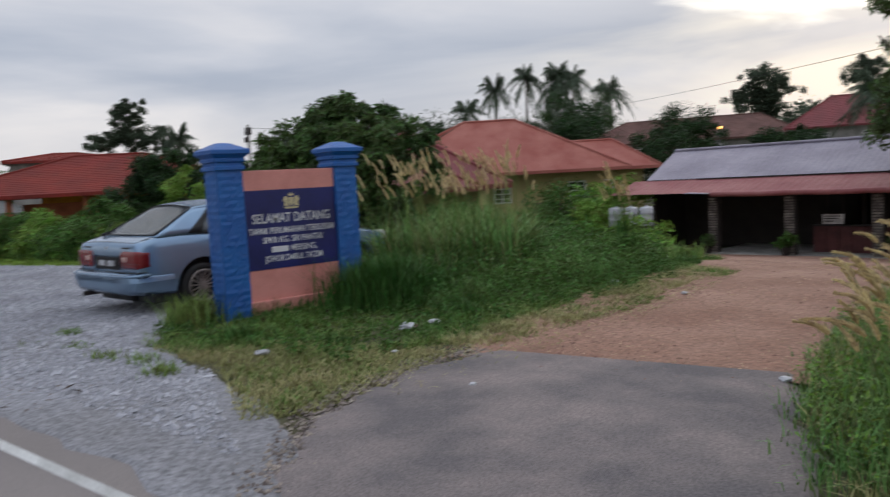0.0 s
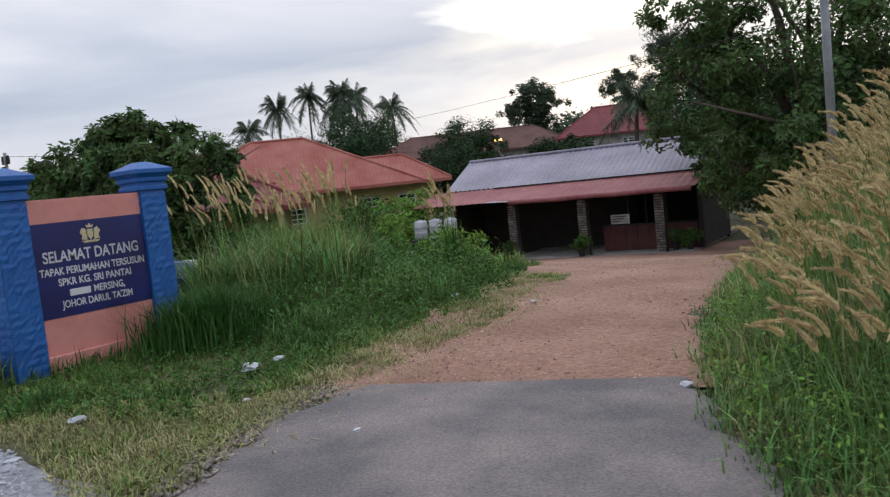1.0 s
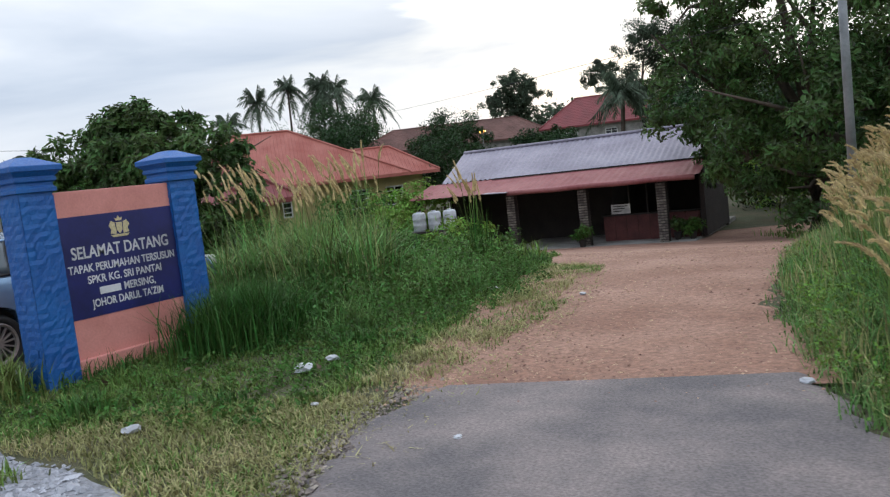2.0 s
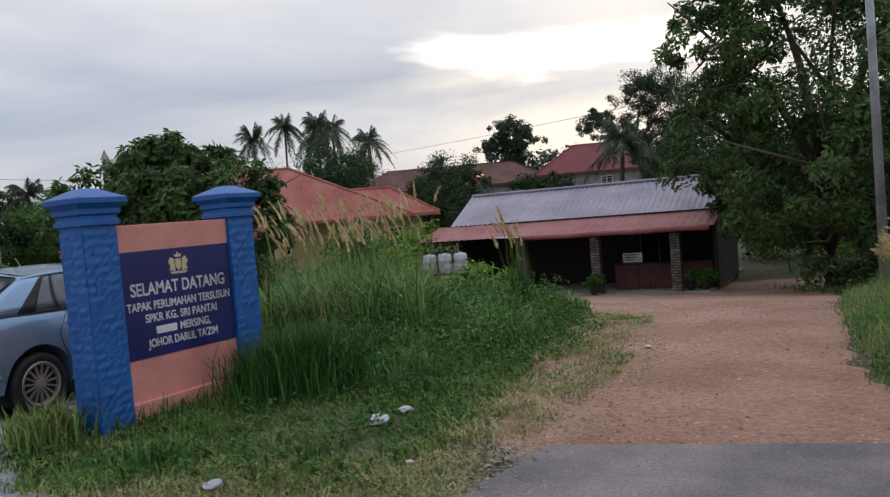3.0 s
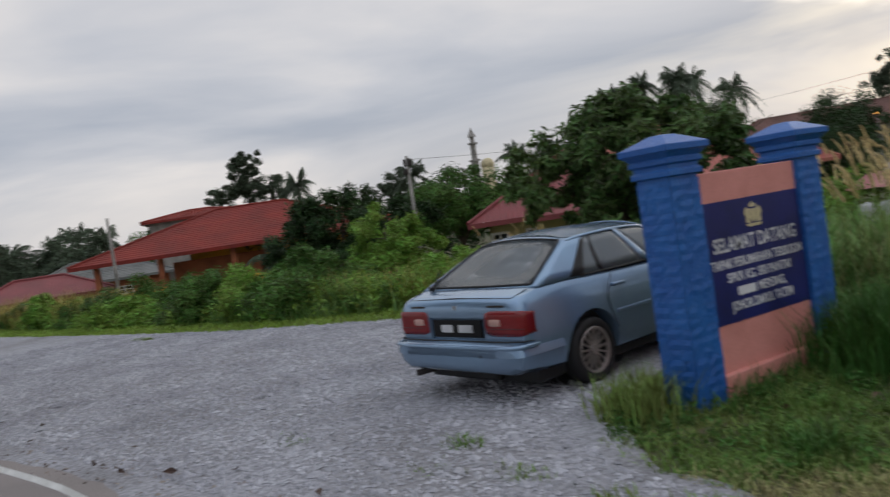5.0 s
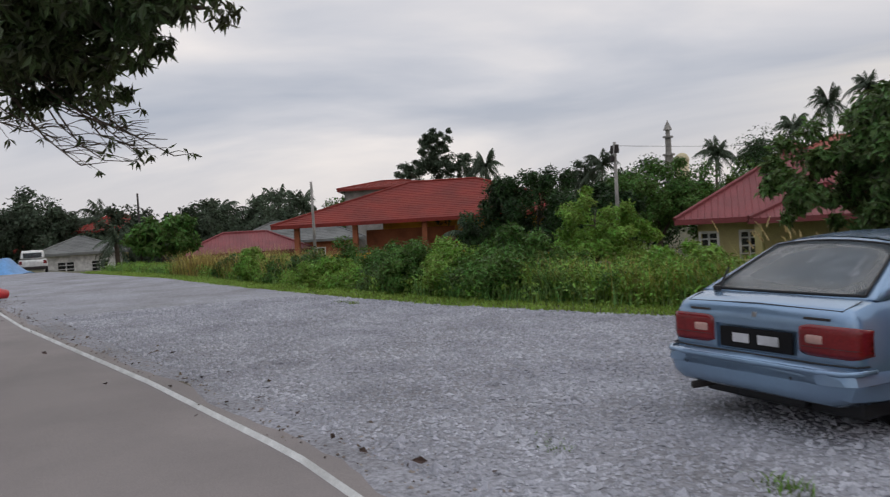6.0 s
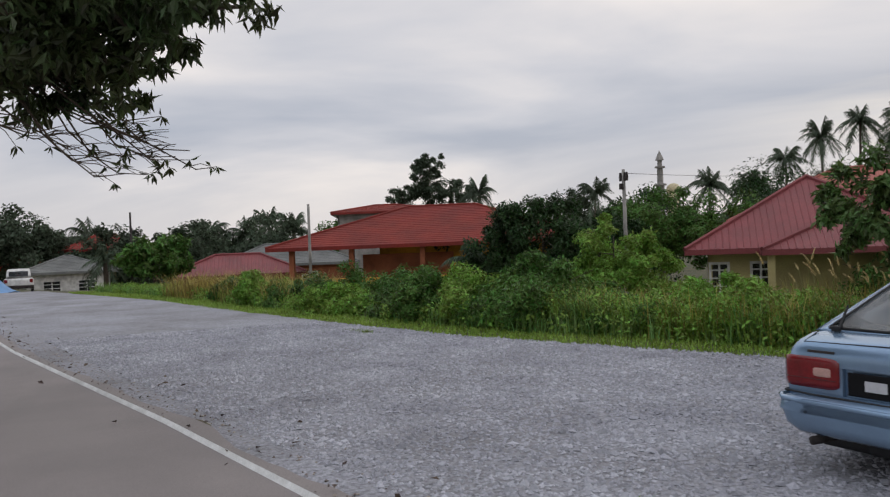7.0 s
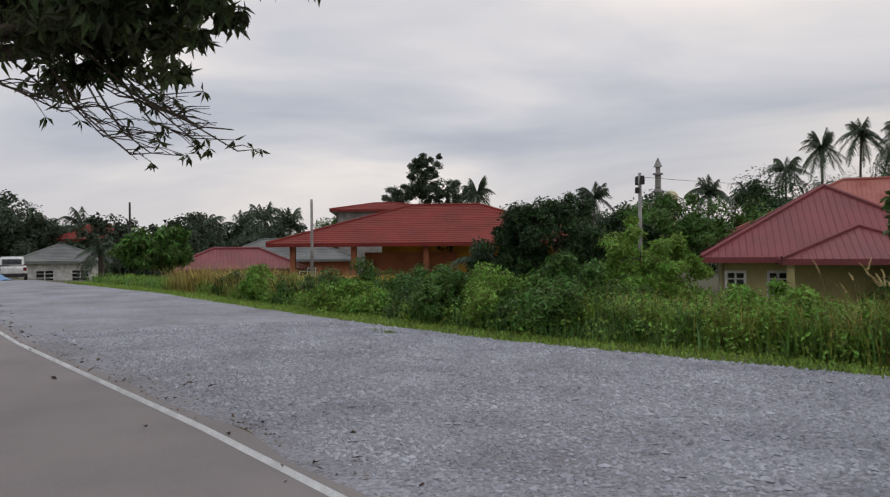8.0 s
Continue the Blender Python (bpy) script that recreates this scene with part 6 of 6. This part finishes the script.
def cable(a, b, sag, r=0.009):
    bm = bmesh.new()
    a, b = Vector(a), Vector(b)
    tube(bm, [a.lerp(b, k / 16) - Vector((0, 0, sag * 4 * (k / 16) * (1 - k / 16))) for k in range(17)], r, r, 5)
    tagged(part("overhead_cable", bm, M["black"]), "thin black overhead cable between poles", "cable")


cable((-4.5, 19.5, 4.0), (-46, 58, 7.0), 0.15)
cable((-33.8, 18.0, 4.2), (-60, 60, 7.0), 0.3)
lamp = thing("street_lamp", (-42.4, 71.4, float(gz(-42.4, 71.4))), 0, "glowing orange street lamp on the slope", "street lamp")
zt = 4.95 - float(gz(-42.4, 71.4))
part("shaft", rod(bmesh.new(), (0, 0, -0.2), (0, 0, zt), 0.07, 0.05), M["pole"], lamp)
part("lamp_head", box(bmesh.new(), -0.35, 0.35, -0.16, 0.16, zt - 0.1, zt + 0.12, 0.05), M["sodium"], lamp, "lit orange lamp head")

# ---- minaret ----
mn = thing("minaret", (-127.5, 90.0, float(gz(-127.5, 90))), 0, "slim pale mosque tower with a golden dome beside it", "tower")
zb = float(gz(-127.5, 90))
bm = bmesh.new()
for r, a, b in ((0.75, 0, 11.0), (1.15, 11, 11.3), (0.55, 11.3, 14.2), (0.95, 14.2, 14.5), (0.42, 14.5, 15.6)):
    bmesh.ops.create_cone(bm, cap_ends=True, segments=12, radius1=r, radius2=r * 0.95, depth=b - a, matrix=pose(0, 0, (a + b) / 2 - zb))
bmesh.ops.create_cone(bm, cap_ends=True, segments=12, radius1=0.8, radius2=0.02, depth=1.8, matrix=pose(0, 0, 16.5 - zb))
part("shaft", bm, M["concrete"], mn)
bm = bmesh.new()
bmesh.ops.create_uvsphere(bm, u_segments=20, v_segments=12, radius=1.3, matrix=pose(1.6, 1.6, 10.0 - zb))
bmesh.ops.create_cone(bm, cap_ends=True, segments=20, radius1=1.2, radius2=1.2, depth=10, matrix=pose(1.6, 1.6, 5.0 - zb))
part("dome", bm, M["gold"], mn, "golden dome on a drum", True)

# ---- loose things ----


def crumpled(at, r, seed, label, mat="litter", name="litter", category="litter"):
    bm = bmesh.new()
    bmesh.ops.create_icosphere(bm, subdivisions=2, radius=r)
    g = random.Random(seed)
    for v in bm.verts:
        v.co *= g.uniform(0.65, 1.25)
        v.co.z = max(v.co.z * 0.4, -r * 0.2) + r * 0.2
    ob = part(name, bm, M[mat])
    ob.matrix_world = pose(*at, float(gz(*at)) + 0.03, 0, 0, seed * 37)
    return tagged(ob, label, category)


for k, (x, y, r) in enumerate(((-7.2, 6.06, 0.085), (-7.17, 6.38, 0.065), (-7.32, 4.55, 0.065), (-6.4, 5.3, 0.03), (-5.08, 5.0, 0.025), (-3.5, 6.35, 0.045), (-7.4, 9.6, 0.07), (-6.1, 9.2, 0.04), (-12.4, 3.4, 0.03), (-13.4, 7.4, 0.05))):
    crumpled((x, y), r, k + 1, "crumpled white plastic scrap lying on the ground")
bm = bmesh.new()
for k in range(24):
    a0, a1 = 6.2832 * k / 24, 6.2832 * (k + 1) / 24
    for (r0, z0), (r1, z1) in (((0.13, 0.0), (0.17, 0.32)), ((0.17, 0.32), (0.185, 0.33)), ((0.155, 0.32), (0.115, 0.01))):
        bm.faces.new([bm.verts.new((r * math.cos(a), r * math.sin(a), z)) for r, z, a in ((r0, z0, a0), (r0, z0, a1), (r1, z1, a1), (r1, z1, a0))])
bmesh.ops.create_circle(bm, cap_ends=True, segments=24, radius=0.13)
bk = part("bucket", bm, M["red_plastic"])
bk.matrix_world = pose(-33.6, -3.55, 0.19, 80, 0, 40)
tagged(bk, "red plastic bucket tipped over on the gravel", "bucket")

# ---- crushed stone and grit ----


def stones(name, xy, size, mat, seed, label, category):
    g = np.random.default_rng(seed)
    n = len(xy)
    oct_ = np.array([(1, 0, 0), (0, 1, 0), (-1, 0, 0), (0, -1, 0), (0, 0, 1), (0, 0, -1)], float)
    s = size * g.uniform(0.45, 1.4, (n, 1, 1))
    v = oct_[None] * g.uniform(0.55, 1.25, (n, 6, 1)) * s * [1, 1, 0.65] + g.normal(0, 0.12, (n, 6, 3)) * s
    a = g.uniform(0, 6.283, n)
    c, sn = np.cos(a)[:, None], np.sin(a)[:, None]
    x, y = v[..., 0] * c - v[..., 1] * sn, v[..., 0] * sn + v[..., 1] * c
    base = on_ground(xy, 0.02)
    v = np.stack([x, y, v[..., 2]], -1) + base[:, None]
    f = np.array([(0, 1, 4), (1, 2, 4), (2, 3, 4), (3, 0, 4), (1, 0, 5), (2, 1, 5), (3, 2, 5), (0, 3, 5)])
    F = (np.arange(n)[:, None, None] * 6 + f[None]).reshape(-1, 3)
    return tagged(new(name, mesh_np(name, v.reshape(-1, 3), F, M[mat])), label, category, kind="stuff")


lot = [(-4.9, 3.2), (-5.9, 3.5), (-7.1, 4.0), (-8.7, 3.95), (-9.7, 4.3), (-10.6, 5.8), (-11.3, 9.1), (-15.7, 8.2), (-21, 5.7), (-26, 4.2), (-26, -1.6), (-16, 0.85), (-12.3, 1.8), (-9, 2.55), (-7.2, 2.9)]
stones("crushed_stone", scatter(lot, 52000, 601), 0.021, "stone", 602, "loose grey crushed stone over the lot", "gravel")
stones("coarse_stone", scatter(lot, 5200, 621), 0.038, "stone", 622, "larger angular pieces among the crushed stone", "gravel")
track = [(-6.1, 5.9), (-6.3, 7.5), (-6.7, 9.7), (-7.4, 12), (-9.5, 15.5), (-5, 16), (-4.6, 13), (-4.3, 10.6), (-3.9, 8.2), (-3.4, 6.6)]
stones("dirt_clods", scatter(track, 900, 613), 0.019, "dirt_bit", 614, "small dry clods and leaf bits on the dirt track", "pebbles")
stones("dirt_pebbles", scatter(track, 7500, 603), 0.011, "dirt_bit", 604, "loose reddish pebbles on the dirt track", "pebbles")
rub = scatter([(-4.5, 3.0), (-5.6, 4.0), (-6.05, 5.2), (-5.95, 5.9), (-5.75, 5.8), (-5.75, 5.1), (-5.35, 4.1), (-4.3, 3.0)], 1300, 605)
rub = rub + np.random.default_rng(3).normal(0, 0.07, rub.shape)
stones("edge_rubble", rub, 0.017, "rubble", 606, "broken asphalt crumbs along the apron edge", "rubble")

# ---- broad-leaved weeds ----


weeds_mesh("leafy_weeds", LAWN, 1500, 16, 0.042, 0.13, M["leaf"], 701, "low broad-leaved weeds in the grass")
weeds_mesh("leafy_weeds", [(-8.4, 6.6), (-7.0, 6.6), (-6.6, 8.0), (-7.0, 10.5), (-8.5, 12.5), (-10.5, 12.5), (-9.5, 8.5)], 520, 22, 0.036, 0.24, M["leaf"], 702, "leafy light-green weeds beside the track")
weeds_mesh("leafy_weeds", MID, 700, 30, 0.055, 0.55, M["leaf"], 712, "rank leafy weeds behind the sign")
weeds_mesh("leafy_weeds", [(-2.5, 4.7), (-3.5, 6.7), (-4.3, 10.6), (-3.2, 11), (-2.2, 7), (-1.2, 4.9)], 380, 26, 0.032, 0.38, M["leaf_bright"], 703, "leafy green weeds on the bank")
weeds_mesh("leafy_weeds", BAND, 1700, 22, 0.09, 0.45, M["leaf_bright"], 704, "leafy green weeds along the lot")

# ---- bare hanging twigs of the roadside tree ----
bm = bmesh.new()
g = random.Random(44)
tips = []
for k in range(15):
    a = Vector((-17.0 + g.uniform(-.4, .4), -1.2 + g.uniform(-.6, 1.0), 3.4 + g.uniform(-.1, .25)))
    b = a + Vector((g.uniform(-.1, .4), g.uniform(0.5, 1.2), -g.uniform(0.45, 0.9)))
    mid = a.lerp(b, 0.5) + Vector((0, 0, -g.uniform(0.02, 0.16)))
    end = b + Vector((0.02, g.uniform(0.2, 0.4), g.uniform(-0.05, 0.1)))
    tube(bm, [a + Vector((-0.2, -0.5, 0.5)), a, mid, b, end], 0.016, 0.004, 5)
    tips.append(end)
    for q2 in range(6):
        p = mid.lerp(b, g.uniform(-0.3, 1))
        e = p + Vector((g.uniform(-.1, .1), g.uniform(.15, .45), -g.uniform(-0.1, 0.25)))
        tube(bm, [p, p.lerp(e, 0.5) + Vector((0, 0, 0.03)), e], 0.006, 0.003, 4)
        tips.append(e)
tw = next(o for o in scene.objects if o.name.startswith("tree") and "mango" in o.get("label", ""))
pts = np.array([tuple(p) for p in tips if g.random() < 0.45 for q2 in range(5)])
lv = new("twig_leaves", leaves_mesh("twig_leaves", pts, np.tile([0.0, 0.3, -0.6], (len(pts), 1)), 0.12, M["leaf_mango"], 45, 0.3, 1.5))
lv.parent = tw
lv.matrix_parent_inverse = tw.matrix_world.inverted()
ob = part("twig_spray", bm, M["bark"], None)
ob.parent = tw
ob.matrix_parent_inverse = tw.matrix_world.inverted()

# ---- far end of the lot ----


def pickup(at, turn, label):
    root = thing("parked_car", (*at, float(gz(*at)) + 0.02), turn, label, "car")
    rows2 = [section(y, w, z0, zb, zt) for y, w, z0, zb, zt in ((0, 0.8, 0.4, 0.6, 0.9), (0.06, 0.85, 0.32, 0.65, 0.98), (0.8, 0.88, 0.3, 0.65, 1.0), (3.2, 0.88, 0.3, 0.65, 1.0), (4.2, 0.85, 0.32, 0.62, 0.9), (4.4, 0.75, 0.4, 0.6, 0.75))]
    part("body", loft(rows2), M["white"], root, "white body", True)
    rows2 = [section(y, w, 0.95, 1.2, zt) for y, w, zt in ((0.35, 0.72, 1.0), (0.75, 0.70, 1.55), (2.2, 0.70, 1.6), (3.1, 0.72, 1.0))]
    part("cabin", loft(rows2), M["white"], root, "", True)
    part("rear_glass", box(bmesh.new(), -0.55, 0.55, 0.42, 0.46, 1.12, 1.46, 0.02, pose(0, 0, 0)), M["pane"], root)
    for s3 in (-1, 1):
        part("tail_lamp", box(bmesh.new(), s3 * 0.72 - 0.1, s3 * 0.72 + 0.1, -0.01, 0.08, 0.72, 0.95, 0.02), M["lamp_red"], root)
        for wy in (0.85, 3.5):
            wheel(root, s3 * 0.78, wy, s3, 0.32)
    part("bumper", box(bmesh.new(), -0.86, 0.86, -0.08, 0.1, 0.36, 0.56, 0.03), M["dark"], root)


pickup((-65.0, -6.55), 96, "small white car parked at the far end of the lot")
bm = bmesh.new()
n = 16
vs = [[bm.verts.new((-2.6 + 5.2 * i2 / n, -2.0 + 4.0 * j2 / n, 1.15 * math.sin(math.pi * j2 / n) ** 0.7 * (0.8 + 0.2 * math.cos(i2)) * min(1, (i2 + 1) / 4, (n + 1 - i2) / 4) + 0.02)) for j2 in range(n + 1)] for i2 in range(n + 1)]
for i2 in range(n):
    for j2 in range(n):
        bm.faces.new((vs[i2][j2], vs[i2 + 1][j2], vs[i2 + 1][j2 + 1], vs[i2][j2 + 1]))
tp = part("tarpaulin", bm, M["tarp"], None, "", True)
tp.matrix_world = pose(-60.5, -8.9, float(gz(-60.5, -8.9)), 0, 0, 80)
tagged(tp, "blue tarpaulin draped over a low heap", "tarpaulin")
far_house((-80.0, -4.6), 95, 7.5, 7, 2.2, 1.3, "moss_roof", "white", "pale grey-roofed shed at the far end", "shed", eave=0.7)
far_house((-92.0, -2.0), 92, 8, 7, 2.4, 1.6, "red_tile", "cream", "small red-roofed house behind the shed", eave=2.6)

# ---- clutter at the shop ----


def drum(at, r, h, mat, label, name="water_barrel", category="barrel", lift=0.0):
    root = thing(name, (*at, float(gz(*at)) + lift), 0, label, category)
    bm = bmesh.new()
    n = 20
    prof = [(r * 0.92, 0.0), (r, 0.05), (r, h * 0.32), (r * 1.03, h * 0.34), (r, h * 0.36), (r, h * 0.64), (r * 1.03, h * 0.66), (r, h * 0.68), (r, h - 0.06), (r * 0.8, h), (0.03, h + 0.01)]
    rings = [[bm.verts.new((a * math.cos(6.2832 * k / n), a * math.sin(6.2832 * k / n), z)) for k in range(n)] for a, z in prof]
    for p, q2 in zip(rings, rings[1:]):
        for k in range(n):
            bm.faces.new((p[k], p[(k + 1) % n], q2[(k + 1) % n], q2[k]))
    bm.faces.new(rings[0][::-1])
    bm.faces.new(rings[-1])
    part("drum", bm, M[mat], root, "", True)
    part("lid", rod(bmesh.new(), (0, 0, h), (0, 0, h + 0.04), r * 0.35, r * 0.35, 12), M[mat], root)
    return root


RACK_Z = float(gz(-17.35, 23.45))
rack = thing("barrel_rack", (-17.35, 23.45, RACK_Z), 22, "dark timber rack carrying white water barrels", "rack")
for px in (-0.75, 0.75):
    for py in (-0.22, 0.22):
        part("leg", box(bmesh.new(), px - 0.04, px + 0.04, py - 0.04, py + 0.04, -0.1, 0.98), M["dark"], rack)
part("deck", box(bmesh.new(), -0.85, 0.85, -0.32, 0.32, 0.98, 1.04, 0.01), M["dark"], rack)
# white barrels in a greyer plastic: their shade is put into the colour
for k in (-1, 0, 1):
    drum((-17.35 + 0.48 * k, 23.45 + 0.194 * k), 0.22, 0.62, "litter", "white plastic water barrel, dimmed for shade, on a timber rack", lift=RACK_Z + 1.04 - float(gz(-17.35 + 0.48 * k, 23.45 + 0.194 * k)))
drum((-16.5, 20.9), 0.2, 0.55, "bluegrey", "blue-grey plastic bin by the track", "bin", "bin")


def potted(at, r, seed, label, mat="leaf"):
    root = thing("potted_plant", (*at, -1.5), 0, label, "plant", "shop plants")
    part("pot", rod(bmesh.new(), (0, 0, 0), (0, 0, 0.24), 0.09, 0.13, 14), M["dark"], root)
    pts, out = clump_points([(0, 0, 0.24 + r * 0.7, r, r, r * 0.8)], 500, seed, 0.1, 16, 0.5)
    adopt(new("leaves", leaves_mesh("leaves", pts, out, 0.16, M[mat], seed, 0.3)), root)


fx, fy = Vector((0.998, 0.059)), Vector((-0.059, 0.998))
for k, (u, r) in enumerate(((-0.02, 0.24), (2.62, 0.30), (5.55, 0.34), (6.02, 0.28))):
    p = Vector((-15.8, 26.35)) + fx * u - fy * (0.15 if k > 1 else 0.55)
    potted((p.x, p.y - (0.25 if k < 2 else 0)), r, 800 + k, "leafy dark-green plant in a dark pot on the shop floor", ("leaf_glossy", "leaf")[k % 2])
for k, (x, y, h, r) in enumerate(((-19.5, 24.6, 1.7, 0.8), (-21.5, 24.0, 1.5, 0.9), (-19.2, 22.4, 1.0, 0.7), (-23.5, 25.5, 2.0, 1.1), (-16.6, 22.0, 0.6, 0.5), (-13.8, 19.6, 0.7, 0.5), (-12.3, 16.8, 0.8, 0.8), (-14.2, 16.0, 1.0, 1.0), (-16.5, 17.5, 1.1, 1.1), (-19, 19, 1.2, 1.2), (-8.2, 32.5, 2.6, 1.8), (-5.6, 33.5, 2.8, 2.0), (-3.0, 32.0, 2.4, 1.9), (-0.6, 30.5, 2.2, 1.8), (-7.0, 34.5, 3.0, 2.0), (1.5, 29.0, 2.2, 1.8))):
    tree((x, y), h, [(0, 0, h * 0.6, r, r, h * 0.45), (r * 0.4, 0, h * 0.35, r * 0.8, r * 0.8, h * 0.3)], 1500, 0.17, M[("leaf_bright", "leaf")[k % 2]], 830 + k, "leafy garden shrub beside the shop", 0.03, 26, 0.3, 0.4, 0.35, name="shrub", category="shrub", group="garden shrubs")
grass("rough_grass", [(-7.6, 12), (-9.8, 15.6), (-15, 20), (-21, 25), (-26, 22), (-20, 14), (-12, 12.5)], 16000, 0.4, 0.014, M["grass"], 840, "rough green grass sloping to the shop", 0.8, 0.4, clump=0.5)
grass("rough_grass", [(-4.9, 15), (-5.3, 23), (-8, 27), (2, 27), (3, 15)], 9000, 0.3, 0.014, M["grass"], 841, "rough green grass under the large tree", 0.8, 0.4)

# ---- thin growth and debris along the edges ----
grass("edge_dry_grass", [(-6.5, 5.8), (-6.75, 7.5), (-7.1, 9.7), (-7.9, 12), (-7.2, 12), (-6.45, 9.7), (-6.0, 7.5), (-5.85, 5.8)], 7000, 0.10, 0.006, M["grass_dry"], 850, "dry thin grass at the edge of the track", 1.2, 0.5, clump=0.12)
grass("edge_grass", [(-6.6, 5.8), (-6.8, 7.5), (-7.2, 9.7), (-8.0, 12), (-7.0, 12.3), (-6.25, 9.7), (-5.9, 7.5), (-5.9, 5.8)], 5000, 0.09, 0.0045, M["grass"], 851, "ragged grass tufts at the edge of the track", 0.9, 0.4, clump=0.10)
grass("edge_dry_grass", [(-2.4, 4.6), (-3.0, 5.6), (-3.45, 6.7), (-3.85, 8.2), (-4.2, 10.6), (-4.0, 10.6), (-3.5, 8.2), (-3.0, 6.4), (-2.4, 5.2), (-2.0, 4.6)], 4000, 0.16, 0.006, M["grass_dry"], 852, "dry thin grass at the foot of the bank", 1.1, 0.5, clump=0.12)
for k, (x, y, n, h) in enumerate(((-9.95, 3.3, 30, 0.08), (-9.3, 3.55, 70, 0.10), (-8.5, 3.6, 110, 0.11), (-10.2, 3.75, 80, 0.12), (-8.0, 3.75, 120, 0.12), (-11.6, 3.0, 50, 0.08), (-22.9, 4.4, 160, 0.09), (-23.4, 4.3, 120, 0.08), (-7.4, 3.7, 140, 0.14))):
    grass("grass_tuft", None, n, h, 0.007, M["grass"], 860 + k, "small green tuft growing through the gravel", 1.0, 0.4, at=np.random.default_rng(870 + k).normal(0, 1, (n, 2)) * [0.11, 0.07] + [x, y])
sh = np.array(GRAVEL_NEAR[:6])
deb = resample(sh, 900) + [0.05, 0.3] + np.random.default_rng(15).normal(0, 1, (900, 2)) * [0.3, 0.18]
stones("shoulder_debris", deb, 0.014, "rubble", 880, "brown grit and broken asphalt along the shoulder", "debris")
grass("straw", [(-6.9, 5.6), (-7.0, 7.5), (-7.3, 9.7), (-8.2, 12), (-6.9, 12), (-6.1, 9.7), (-5.6, 7.5), (-5.4, 5.8), (-5.2, 4.2), (-6.2, 4.2)], 9000, 0.07, 0.006, M["grass_dry"], 853, "flattened dry straw between grass and track", 2.2, 0.8, clump=0.25)
stones("track_stones", scatter([(-6.2, 5.7), (-6.5, 7.5), (-6.9, 9.7), (-6.0, 9.7), (-5.5, 7.5), (-4.5, 6.2), (-3.4, 6.3), (-3.5, 6.0), (-5.9, 5.4)], 1100, 611), 0.016, "dirt_bit", 612, "loose reddish stones at the edge of the asphalt", "pebbles")
g9 = np.random.default_rng(16)
lp = np.concatenate([resample(sh, 110) + [0, 0.25] + g9.normal(0, 0.3, (110, 2)), scatter(LAWN, 60, 17)])
pts = on_ground(lp, 0.05)
tagged(new("dead_leaves", leaves_mesh("dead_leaves", pts, np.tile([0.0, 0.0, 1.0], (len(pts), 1)), 0.09, M["deadleaf"], 18, 0.45)), "scattered dry brown leaves by the road", "leaves", kind="stuff")
